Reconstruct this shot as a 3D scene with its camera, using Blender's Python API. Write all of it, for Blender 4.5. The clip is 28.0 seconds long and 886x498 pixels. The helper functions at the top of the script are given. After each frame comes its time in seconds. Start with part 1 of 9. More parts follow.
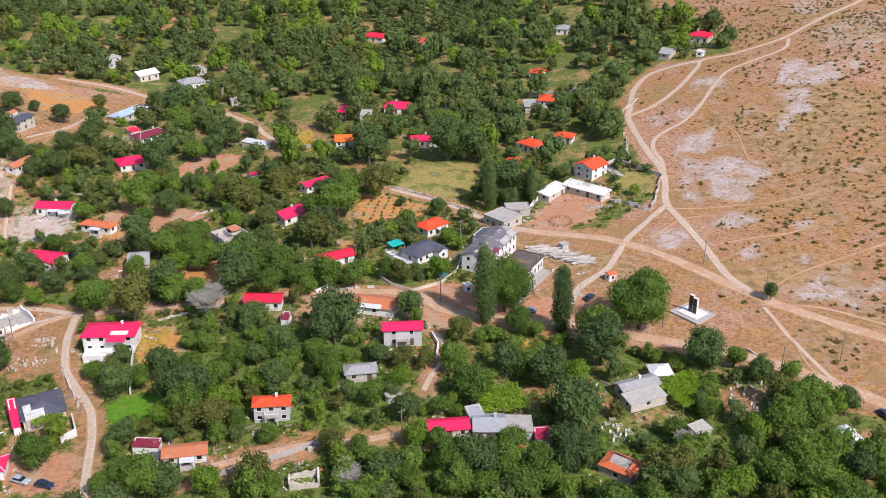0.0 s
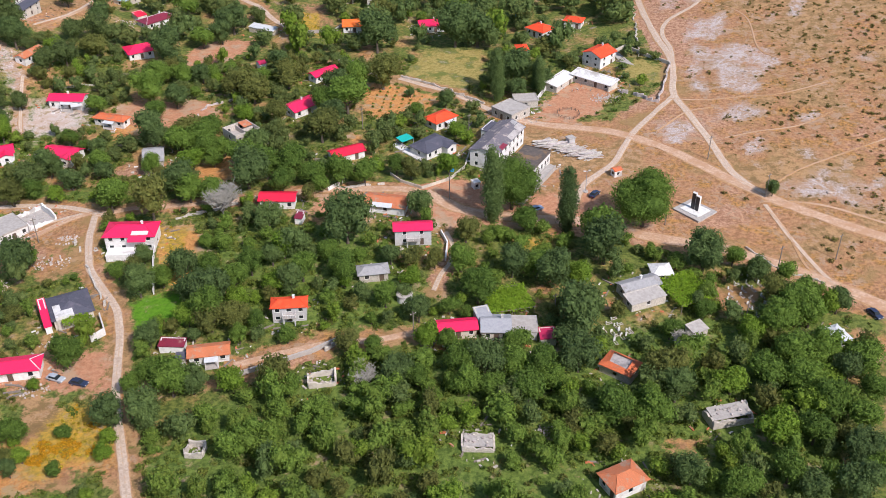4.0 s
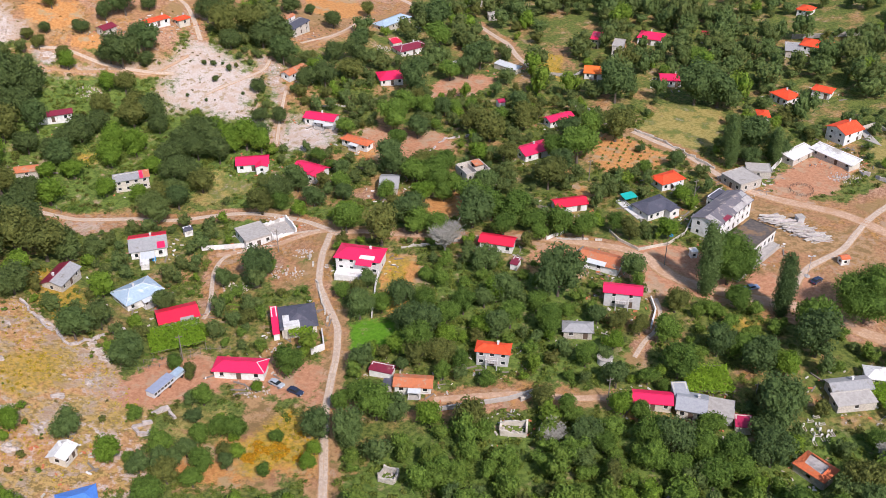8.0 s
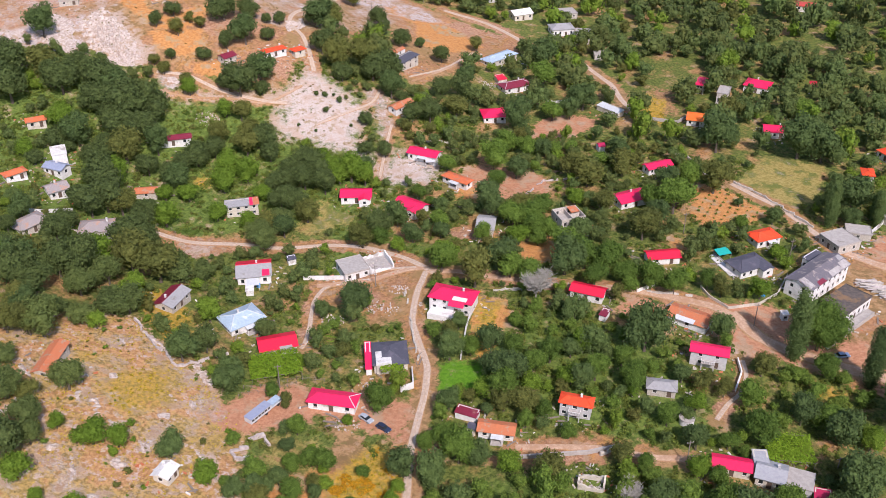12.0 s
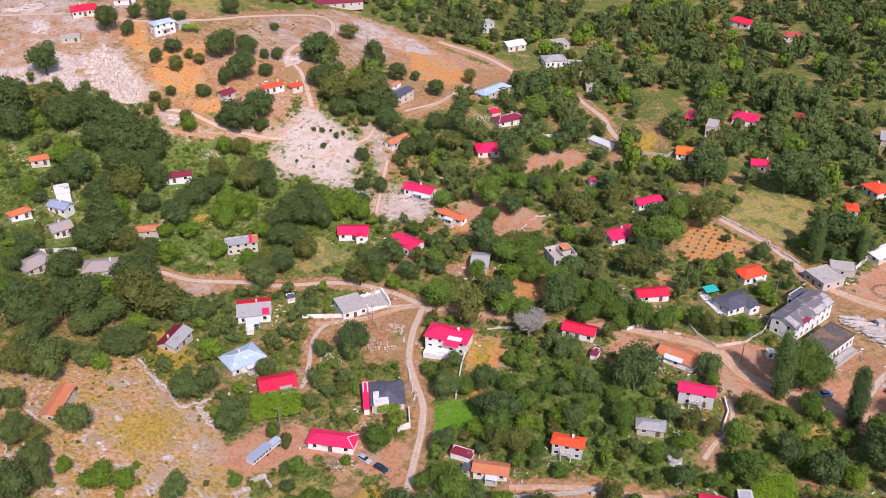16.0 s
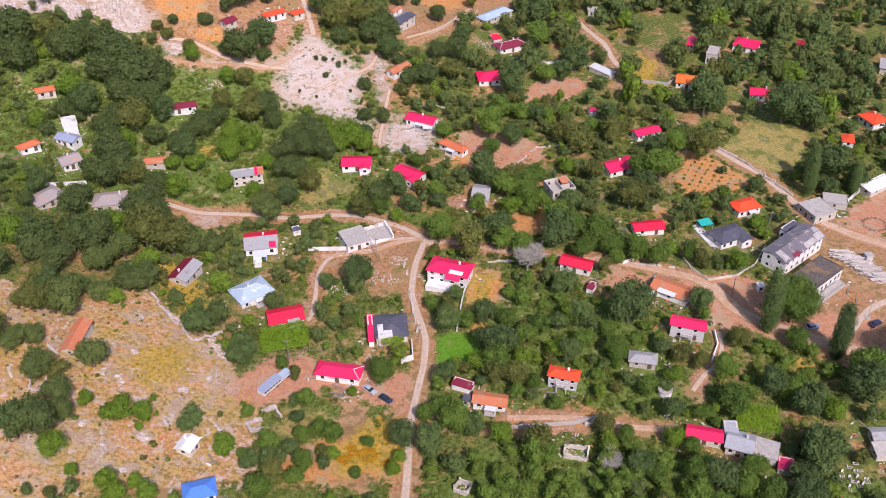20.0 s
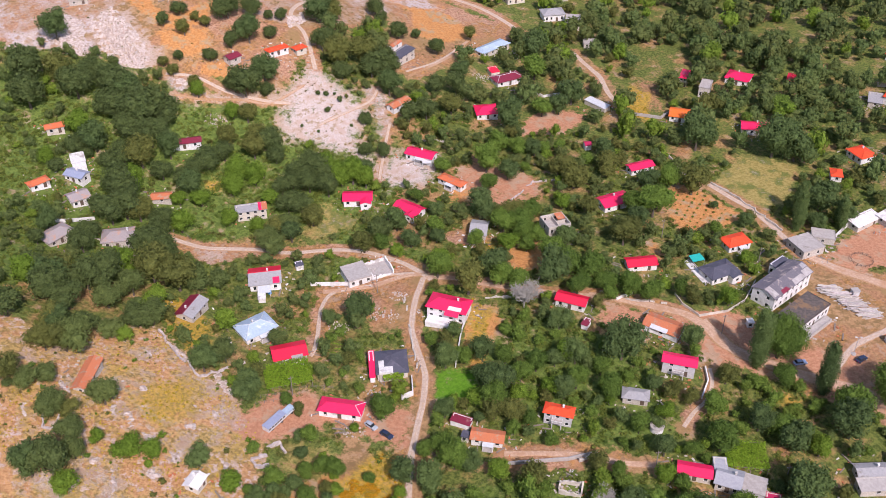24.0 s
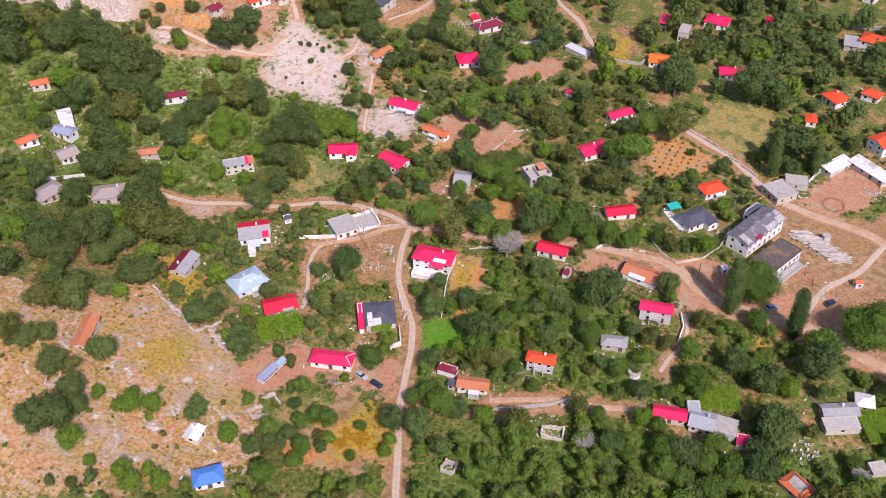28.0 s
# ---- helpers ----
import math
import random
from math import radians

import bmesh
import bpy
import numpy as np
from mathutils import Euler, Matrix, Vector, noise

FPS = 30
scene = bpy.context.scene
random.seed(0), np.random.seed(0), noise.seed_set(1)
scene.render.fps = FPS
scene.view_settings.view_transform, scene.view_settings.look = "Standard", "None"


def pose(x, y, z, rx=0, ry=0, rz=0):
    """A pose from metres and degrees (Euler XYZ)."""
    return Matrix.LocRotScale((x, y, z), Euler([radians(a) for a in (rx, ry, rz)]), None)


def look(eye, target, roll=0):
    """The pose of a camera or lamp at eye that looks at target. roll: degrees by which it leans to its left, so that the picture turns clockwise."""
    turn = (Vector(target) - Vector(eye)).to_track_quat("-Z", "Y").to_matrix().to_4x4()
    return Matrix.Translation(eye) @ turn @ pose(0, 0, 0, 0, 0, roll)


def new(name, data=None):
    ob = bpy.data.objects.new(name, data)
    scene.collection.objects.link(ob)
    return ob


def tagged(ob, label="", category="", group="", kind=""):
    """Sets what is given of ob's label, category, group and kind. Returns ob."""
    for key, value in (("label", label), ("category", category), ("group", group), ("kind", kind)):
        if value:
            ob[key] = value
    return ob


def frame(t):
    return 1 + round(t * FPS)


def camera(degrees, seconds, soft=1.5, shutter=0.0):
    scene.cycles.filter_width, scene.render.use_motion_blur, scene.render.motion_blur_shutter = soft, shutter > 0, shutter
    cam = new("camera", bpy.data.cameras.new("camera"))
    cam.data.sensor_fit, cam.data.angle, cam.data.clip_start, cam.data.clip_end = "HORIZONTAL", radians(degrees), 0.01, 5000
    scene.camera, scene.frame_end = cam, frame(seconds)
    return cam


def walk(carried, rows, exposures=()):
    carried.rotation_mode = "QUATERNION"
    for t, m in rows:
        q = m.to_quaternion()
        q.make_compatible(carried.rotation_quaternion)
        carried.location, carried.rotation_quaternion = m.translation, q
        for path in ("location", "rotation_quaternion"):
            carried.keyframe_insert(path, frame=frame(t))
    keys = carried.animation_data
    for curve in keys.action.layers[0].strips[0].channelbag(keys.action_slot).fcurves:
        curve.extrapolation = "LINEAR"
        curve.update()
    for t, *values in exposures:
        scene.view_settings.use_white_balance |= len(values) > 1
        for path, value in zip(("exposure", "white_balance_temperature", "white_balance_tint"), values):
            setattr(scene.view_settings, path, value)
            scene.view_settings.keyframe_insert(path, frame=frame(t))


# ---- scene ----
cam = camera(48.8, 28.0, soft=0.8)
PATH = [
    (0, (0.72, -0.29, 130.64), (0.35, 90.15, 87.98), 0.13),
    (0.5, (0.56, -0.35, 132.30), (0.22, 90.19, 89.83), 0.11),
    (1, (0.43, -0.42, 133.94), (0.10, 90.18, 91.61), 0.07),
    (1.5, (0.33, -0.51, 135.58), (0.03, 89.66, 92.35), 0.05),
    (2, (0.26, -0.62, 137.22), (-0.05, 87.47, 89.90), -0.03),
    (2.5, (0.20, -0.74, 138.86), (-0.10, 85.52, 88.28), -0.08),
    (3, (0.17, -0.88, 140.51), (-0.14, 83.90, 87.47), -0.11),
    (3.5, (0.16, -1.03, 142.16), (-0.25, 82.67, 87.44), -0.14),
    (5.5, (0.27, -1.72, 148.86), (-5.38, 81.16, 93.20), -0.24),
    (6, (0.33, -1.91, 150.55), (-6.94, 81.02, 95.15), -0.24),
    (6.5, (0.40, -2.11, 152.25), (-9.15, 81.06, 97.55), -0.27),
    (7, (0.48, -2.31, 153.94), (-17.02, 79.91, 99.79), -0.24),
    (7.5, (0.57, -2.52, 155.64), (-20.14, 78.98, 101.52), -0.16),
    (8, (0.66, -2.73, 157.33), (-21.96, 78.27, 103.23), -0.18),
    (8.5, (0.76, -2.94, 159.01), (-23.85, 77.52, 104.97), -0.20),
    (9, (0.86, -3.16, 160.69), (-25.75, 76.72, 106.74), -0.20),
    (9.5, (0.97, -3.37, 162.36), (-27.38, 75.97, 108.51), -0.18),
    (10, (1.08, -3.59, 164.03), (-28.54, 75.37, 110.29), -0.17),
    (10.5, (1.19, -3.80, 165.68), (-29.27, 74.92, 112.07), -0.18),
    (11, (1.30, -4.02, 167.32), (-29.78, 74.55, 113.83), -0.19),
    (11.5, (1.42, -4.23, 168.96), (-30.15, 74.23, 115.59), -0.16),
    (12, (1.53, -4.45, 170.58), (-30.39, 73.94, 117.32), -0.16),
    (12.5, (1.64, -4.66, 172.19), (-30.40, 73.74, 119.02), -0.17),
    (14.5, (2.07, -5.50, 178.54), (-29.65, 73.32, 125.79), -0.18),
    (15, (2.17, -5.70, 180.12), (-29.48, 73.20, 127.45), -0.18),
    (15.5, (2.27, -5.90, 181.69), (-29.36, 73.05, 129.10), -0.19),
    (16, (2.37, -6.11, 183.25), (-29.31, 72.89, 130.75), -0.19),
    (16.5, (2.46, -6.31, 184.82), (-29.31, 72.72, 132.42), -0.18),
    (17, (2.55, -6.51, 186.39), (-29.34, 72.53, 134.08), -0.17),
    (17.5, (2.64, -6.71, 187.97), (-29.22, 72.18, 135.42), -0.16),
    (18, (2.73, -6.91, 189.54), (-28.57, 70.66, 134.74), -0.22),
    (18.5, (2.82, -7.11, 191.13), (-27.95, 69.11, 134.17), -0.24),
    (19, (2.90, -7.31, 192.72), (-27.41, 67.74, 133.99), -0.26),
    (19.5, (2.99, -7.51, 194.32), (-27.00, 66.73, 134.41), -0.28),
    (20, (3.07, -7.71, 195.93), (-26.75, 66.12, 135.43), -0.29),
    (20.5, (3.15, -7.92, 197.55), (-26.58, 65.75, 136.81), -0.28),
    (21, (3.24, -8.13, 199.17), (-26.47, 65.54, 138.42), -0.31),
    (21.5, (3.33, -8.34, 200.80), (-26.40, 65.40, 140.15), -0.31),
    (23.5, (3.71, -9.25, 207.32), (-26.16, 65.00, 147.37), -0.30),
    (24, (3.82, -9.50, 208.94), (-26.09, 64.87, 149.15), -0.29),
    (24.5, (3.94, -9.75, 210.53), (-26.02, 64.71, 150.89), -0.30),
    (25, (4.06, -10.02, 212.10), (-25.94, 64.54, 152.60), -0.29),
    (25.5, (4.20, -10.30, 213.64), (-25.84, 64.35, 154.27), -0.30),
    (26, (4.35, -10.60, 215.13), (-25.72, 64.15, 155.90), -0.30),
    (26.5, (4.51, -10.91, 216.57), (-25.38, 63.38, 156.68), -0.31),
    (27, (4.68, -11.23, 217.94), (-24.58, 61.41, 155.77), -0.36),
    (27.5, (4.88, -11.58, 219.24), (-23.61, 59.81, 155.27), -0.39),
    (28, (5.08, -11.94, 220.44), (-21.86, 58.81, 155.11), -0.50),
]
# the clip's white balance drifts a little towards magenta as the camera climbs
walk(cam, [(r[0], look(*r[1:])) for r in PATH], exposures=[(0, 0.50, 6500, 10), (8, 0.49, 6500, 11), (12, 0.48, 6500, 16), (18, 0.47, 6500, 21), (28, 0.46, 6500, 21)])

# ---- world, sun ----
SUN_FROM = Vector((0.62, -0.70, 0.96)).normalized()
world = bpy.data.worlds.new("world")
scene.world = world
world.use_nodes = True
sky = world.node_tree.nodes.new("ShaderNodeTexSky")
sky.sky_type = "NISHITA"
sky.sun_disc = False
sky.sun_elevation = math.asin(SUN_FROM.z)
sky.sun_rotation = math.atan2(SUN_FROM.x, SUN_FROM.y)
background = world.node_tree.nodes["Background"]
background.inputs["Strength"].default_value = 0.125
world.node_tree.links.new(sky.outputs[0], background.inputs["Color"])
sun = new("sun", bpy.data.lights.new("sun", "SUN"))
sun.data.energy = 3.55
sun.data.angle = radians(0.6)
sun.data.color = (1.0, 0.938, 0.925)
sun.matrix_world = look(SUN_FROM * 400, (0, 0, 0))


# ---- materials ----
def nodes_of(name):
    m = bpy.data.materials.new(name)
    m.use_nodes = True
    t = m.node_tree
    return m, t, t.nodes["Principled BSDF"]


def value_in(t, socket, source):
    if isinstance(source, (int, float)):
        socket.default_value = source
    elif isinstance(source, tuple):
        socket.default_value = (*source, 1.0) if len(source) == 3 else source
    else:
        t.links.new(source, socket)


def noise_of(t, scale, detail=4.0, rough=0.6, at=None):
    n = t.nodes.new("ShaderNodeTexNoise")
    n.inputs["Scale"].default_value = scale
    n.inputs["Detail"].default_value = detail
    n.inputs["Roughness"].default_value = rough
    if at is None:
        at = t.nodes.new("ShaderNodeNewGeometry").outputs["Position"]
    t.links.new(at, n.inputs["Vector"])
    return n.outputs["Fac"]


def ramp(t, fac, low, high):
    r = t.nodes.new("ShaderNodeMapRange")
    r.interpolation_type = "SMOOTHSTEP"
    value_in(t, r.inputs["Value"], fac)
    r.inputs["From Min"].default_value = low
    r.inputs["From Max"].default_value = high
    return r.outputs["Result"]


def blend(t, fac, a, b, how="MIX"):
    m = t.nodes.new("ShaderNodeMix")
    m.data_type = "RGBA"
    m.blend_type = how
    value_in(t, m.inputs[0], fac)
    value_in(t, m.inputs[6], a)
    value_in(t, m.inputs[7], b)
    return m.outputs[2]


def calc(t, how, a, b=0.0):
    m = t.nodes.new("ShaderNodeMath")
    m.operation = how
    value_in(t, m.inputs[0], a)
    value_in(t, m.inputs[1], b)
    return m.outputs[0]


def relief(t, bsdf, height, strength, distance):
    b = t.nodes.new("ShaderNodeBump")
    b.inputs["Strength"].default_value = strength
    b.inputs["Distance"].default_value = distance
    t.links.new(height, b.inputs["Height"])
    t.links.new(b.outputs["Normal"], bsdf.inputs["Normal"])


def surface(name, c1, c2, scale=2.0, rough=0.8, metal=0.0, stain=None, stain_at=0.62, bump=0.3, depth=0.05, tone=0.0):
    """Two tones at a fine scale, stains at a large one, a little relief; tone: how far one object differs from the next."""
    m, t, b = nodes_of(name)
    fine = noise_of(t, scale, 6.0, 0.65)
    colour = blend(t, ramp(t, fine, 0.35, 0.65), c1, c2)
    if stain:
        large = noise_of(t, scale * 0.16, 5.0, 0.7)
        colour = blend(t, ramp(t, large, stain_at, stain_at + 0.12), colour, stain)
    if tone:
        info = t.nodes.new("ShaderNodeObjectInfo").outputs["Random"]
        hue = t.nodes.new("ShaderNodeHueSaturation")
        t.links.new(calc(t, "ADD", calc(t, "MULTIPLY", info, tone), 1.0 - tone / 2), hue.inputs["Value"])
        t.links.new(colour, hue.inputs["Color"])
        colour = hue.outputs["Color"]
    t.links.new(colour, b.inputs["Base Color"])
    b.inputs["Roughness"].default_value = rough
    b.inputs["Metallic"].default_value = metal
    if bump:
        relief(t, b, fine, bump, depth)
    return m


def sheet_metal(name, c1, c2, rough=0.45, rust=(0.16, 0.07, 0.04), rust_at=0.68, pitch=2.6):
    """Painted profiled sheet: ribs down the slope, faded and dusty patches."""
    m, t, b = nodes_of(name)
    at = t.nodes.new("ShaderNodeTexCoord").outputs["Object"]
    fine = noise_of(t, 1.6, 5.0, 0.7)
    large = noise_of(t, 0.33, 4.0, 0.7)
    colour = blend(t, ramp(t, fine, 0.3, 0.75), c1, c2)
    colour = blend(t, ramp(t, large, rust_at, rust_at + 0.16), colour, rust)
    t.links.new(colour, b.inputs["Base Color"])
    b.inputs["Roughness"].default_value = rough
    wave = t.nodes.new("ShaderNodeTexWave")
    wave.wave_type, wave.bands_direction = "BANDS", "X"
    wave.inputs["Scale"].default_value = pitch
    t.links.new(at, wave.inputs["Vector"])
    relief(t, b, wave.outputs["Fac"], 0.35, 0.04)
    return m


def tiles(name, c1, c2, c3):
    """Clay tiles: courses across, rolls down the slope, patches of lichen and of newer tiles."""
    m, t, b = nodes_of(name)
    at = t.nodes.new("ShaderNodeTexCoord").outputs["Object"]
    fine = noise_of(t, 3.0, 5.0, 0.75)
    large = noise_of(t, 0.5, 4.0, 0.7)
    colour = blend(t, ramp(t, fine, 0.35, 0.65), c1, c2)
    colour = blend(t, ramp(t, large, 0.52, 0.64), colour, c3)
    t.links.new(colour, b.inputs["Base Color"])
    b.inputs["Roughness"].default_value = 0.85
    roll = t.nodes.new("ShaderNodeTexWave")
    roll.bands_direction = "X"
    roll.inputs["Scale"].default_value = 1.5
    course = t.nodes.new("ShaderNodeTexWave")
    course.bands_direction, course.wave_profile = "Y", "SAW"
    course.inputs["Scale"].default_value = 1.0
    t.links.new(at, roll.inputs["Vector"])
    t.links.new(at, course.inputs["Vector"])
    relief(t, b, calc(t, "ADD", roll.outputs["Fac"], course.outputs["Fac"]), 0.6, 0.06)
    return m


def leaves(name, dark, light, dry=(0.16, 0.13, 0.04)):
    """Foliage: each spray differs a little, each plant more; some light passes through."""
    m, t, b = nodes_of(name)
    island = t.nodes.new("ShaderNodeNewGeometry").outputs["Random Per Island"]
    tint = t.nodes.new("ShaderNodeAttribute")
    tint.attribute_name = "tint"
    thing = t.nodes.new("ShaderNodeObjectInfo").outputs["Random"]
    colour = blend(t, calc(t, "ADD", calc(t, "MULTIPLY", island, 0.45), calc(t, "MULTIPLY", thing, 0.6)), dark, light)
    colour = blend(t, tint.outputs["Fac"], colour, blend(t, island, light, dry))
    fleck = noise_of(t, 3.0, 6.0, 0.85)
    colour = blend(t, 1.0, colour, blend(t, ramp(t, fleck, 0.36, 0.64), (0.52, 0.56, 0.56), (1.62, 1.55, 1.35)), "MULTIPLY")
    relief(t, b, fleck, 0.75, 0.3)
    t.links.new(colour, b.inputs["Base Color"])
    b.inputs["Roughness"].default_value = 0.7
    b.inputs["Specular IOR Level"].default_value = 0.12
    thin = t.nodes.new("ShaderNodeBsdfTranslucent")
    t.links.new(colour, thin.inputs["Color"])
    mix = t.nodes.new("ShaderNodeMixShader")
    mix.inputs[0].default_value = 0.36
    t.links.new(b.outputs[0], mix.inputs[1])
    t.links.new(thin.outputs[0], mix.inputs[2])
    t.links.new(mix.outputs[0], t.nodes["Material Output"].inputs["Surface"])
    return m


PINK = sheet_metal("pink_red_sheet", (0.78, 0.015, 0.085), (0.70, 0.02, 0.10), rust=(0.60, 0.05, 0.10))
RED = sheet_metal("red_sheet", (0.72, 0.012, 0.05), (0.62, 0.02, 0.05), rust=(0.5, 0.05, 0.05))
CRIMSON = sheet_metal("crimson_sheet", (0.45, 0.02, 0.08), (0.36, 0.02, 0.07))
ORANGE = tiles("orange_red_tiles", (0.80, 0.075, 0.015), (0.70, 0.06, 0.02), (0.66, 0.09, 0.03))
ORANGE_BRIGHT = tiles("bright_orange_tiles", (0.80, 0.17, 0.02), (0.70, 0.13, 0.02), (0.62, 0.15, 0.05))
ORANGE_TILE = tiles("orange_tiles", (0.66, 0.16, 0.055), (0.52, 0.12, 0.05), (0.44, 0.16, 0.09))
TILE = tiles("old_clay_tiles", (0.56, 0.17, 0.07), (0.46, 0.15, 0.07), (0.40, 0.24, 0.16))
RED_TILE = tiles("faded_red_tiles", (0.52, 0.06, 0.05), (0.42, 0.06, 0.05), (0.36, 0.09, 0.07))
MAROON = sheet_metal("maroon_sheet", (0.23, 0.022, 0.045), (0.17, 0.02, 0.04), rust=(0.30, 0.14, 0.12), rust_at=0.6)
SLATE = tiles("dark_slate", (0.085, 0.085, 0.115), (0.065, 0.065, 0.09), (0.11, 0.10, 0.13))
SLATE_GREY = tiles("worn_grey_slates", (0.17, 0.15, 0.17), (0.12, 0.11, 0.13), (0.36, 0.30, 0.28))
WORN = tiles("faded_grey_tiles", (0.37, 0.32, 0.31), (0.28, 0.24, 0.235), (0.44, 0.26, 0.19))
ASBESTOS = sheet_metal("weathered_grey_sheet", (0.34, 0.33, 0.33), (0.26, 0.25, 0.26), 0.9, (0.20, 0.17, 0.15), 0.55, 1.5)
GREY_TIN = sheet_metal("grey_tin", (0.36, 0.36, 0.38), (0.28, 0.28, 0.31), 0.5, (0.24, 0.20, 0.18), 0.62)
WHITE_TIN = sheet_metal("white_tin", (0.60, 0.61, 0.62), (0.50, 0.51, 0.53), 0.5, (0.42, 0.40, 0.38), 0.62)
BLUE_TIN = sheet_metal("pale_blue_tin", (0.40, 0.50, 0.60), (0.30, 0.38, 0.48), 0.45, (0.6, 0.66, 0.70), 0.55)
BLUE_GREY = sheet_metal("blue_grey_sheet", (0.30, 0.33, 0.44), (0.24, 0.27, 0.37), 0.5, (0.4, 0.38, 0.40), 0.6)
COBALT = sheet_metal("cobalt_sheet", (0.08, 0.22, 0.62), (0.07, 0.18, 0.52), 0.45, (0.20, 0.24, 0.40), 0.6)
OLD_SHEET = surface("pale_mended_roofing", (0.44, 0.40, 0.385), (0.33, 0.30, 0.29), 0.9, 0.85, stain=(0.20, 0.18, 0.18), stain_at=0.5)
CONCRETE = surface("weathered_concrete", (0.42, 0.38, 0.35), (0.33, 0.30, 0.28), 1.2, 0.9, stain=(0.20, 0.17, 0.15))
BITUMEN = surface("old_bitumen", (0.075, 0.065, 0.06), (0.13, 0.10, 0.085), 0.9, 0.9, stain=(0.22, 0.13, 0.07), stain_at=0.55)
WHITE = surface("white_limewash", (0.72, 0.695, 0.68), (0.60, 0.575, 0.56), 1.3, 0.85, stain=(0.40, 0.36, 0.33), stain_at=0.54, tone=0.2)
CREAM = surface("cream_plaster", (0.58, 0.52, 0.44), (0.48, 0.43, 0.37), 1.3, 0.85, stain=(0.38, 0.33, 0.28), stain_at=0.54, tone=0.2)
GREY_PLASTER = surface("grey_plaster", (0.50, 0.48, 0.48), (0.42, 0.40, 0.40), 1.0, 0.9, stain=(0.32, 0.29, 0.27), tone=0.1)
RUBBLE = surface("pale_rubble_stone", (0.55, 0.49, 0.43), (0.36, 0.32, 0.28), 2.6, 0.95, stain=(0.27, 0.23, 0.19), bump=0.8, depth=0.15, tone=0.15)
LIMESTONE = surface("grey_limestone", (0.52, 0.45, 0.43), (0.36, 0.30, 0.285), 1.3, 0.95, stain=(0.44, 0.32, 0.24), bump=0.9, depth=0.2, tone=0.2)
BEDROCK = surface("pale_bedrock", (0.58, 0.49, 0.44), (0.36, 0.275, 0.23), 1.1, 0.95, stain=(0.36, 0.25, 0.15), stain_at=0.54, bump=1.0, depth=0.5, tone=0.12)
SLOPE_ROCK = surface("pinkish_slope_rock", (0.52, 0.42, 0.365), (0.36, 0.275, 0.23), 1.3, 0.95, stain=(0.44, 0.30, 0.20), bump=0.9, depth=0.2)
FRAME = surface("pale_window_frame", (0.72, 0.70, 0.68), (0.62, 0.60, 0.58), 3.0, 0.6, bump=0)
DARK_WOOD = surface("weathered_boards", (0.13, 0.085, 0.06), (0.09, 0.06, 0.045), 4.0, 0.85)
POLE_WOOD = surface("grey_pole_wood", (0.24, 0.20, 0.17), (0.17, 0.14, 0.12), 4.0, 0.85)
BARK = surface("bark", (0.13, 0.10, 0.075), (0.08, 0.062, 0.05), 5.0, 0.95, bump=0.7)
PALE_BARK = surface("pale_bare_bark", (0.36, 0.335, 0.29), (0.26, 0.24, 0.21), 5.0, 0.95)
CANOPY_GREEN = surface("turquoise_sheet", (0.01, 0.42, 0.36), (0.01, 0.34, 0.30), 2.0, 0.5)
BLACK_STONE = surface("polished_black_stone", (0.018, 0.018, 0.02), (0.03, 0.03, 0.033), 1.0, 0.3, bump=0)
RUBBER = surface("rubber", (0.02, 0.02, 0.02), (0.03, 0.03, 0.03), 4.0, 0.8, bump=0)
GLASS, tree_, bsdf_ = nodes_of("window_glass")
bsdf_.inputs["Base Color"].default_value = (0.02, 0.024, 0.028, 1)
bsdf_.inputs["Roughness"].default_value = 0.08
DARK_ROOM = surface("dark_opening", (0.03, 0.027, 0.025), (0.045, 0.04, 0.036), 1.0, 0.9, bump=0)
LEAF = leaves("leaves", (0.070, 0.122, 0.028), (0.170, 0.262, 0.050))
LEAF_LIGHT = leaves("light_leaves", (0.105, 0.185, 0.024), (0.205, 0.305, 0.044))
# dark bluish green; its extra blue also stands in for haze over far trees
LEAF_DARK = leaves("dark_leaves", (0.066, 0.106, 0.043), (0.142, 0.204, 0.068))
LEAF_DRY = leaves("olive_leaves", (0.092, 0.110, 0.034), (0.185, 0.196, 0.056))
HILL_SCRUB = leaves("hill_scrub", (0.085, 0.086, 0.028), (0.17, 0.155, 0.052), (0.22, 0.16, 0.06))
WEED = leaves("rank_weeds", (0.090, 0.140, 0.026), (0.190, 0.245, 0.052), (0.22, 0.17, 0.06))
# green greyed towards blue: distance haze put into the leaf colour
FAR_LEAF = leaves("hazed_oak_leaves", (0.078, 0.112, 0.042), (0.165, 0.212, 0.068))
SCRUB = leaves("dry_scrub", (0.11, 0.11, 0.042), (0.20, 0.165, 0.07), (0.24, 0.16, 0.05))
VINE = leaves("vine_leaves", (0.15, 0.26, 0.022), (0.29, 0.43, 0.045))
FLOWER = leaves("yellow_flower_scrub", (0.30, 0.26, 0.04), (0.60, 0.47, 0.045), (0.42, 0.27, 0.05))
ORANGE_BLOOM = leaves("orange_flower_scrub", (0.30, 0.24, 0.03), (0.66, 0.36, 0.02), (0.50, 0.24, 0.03))
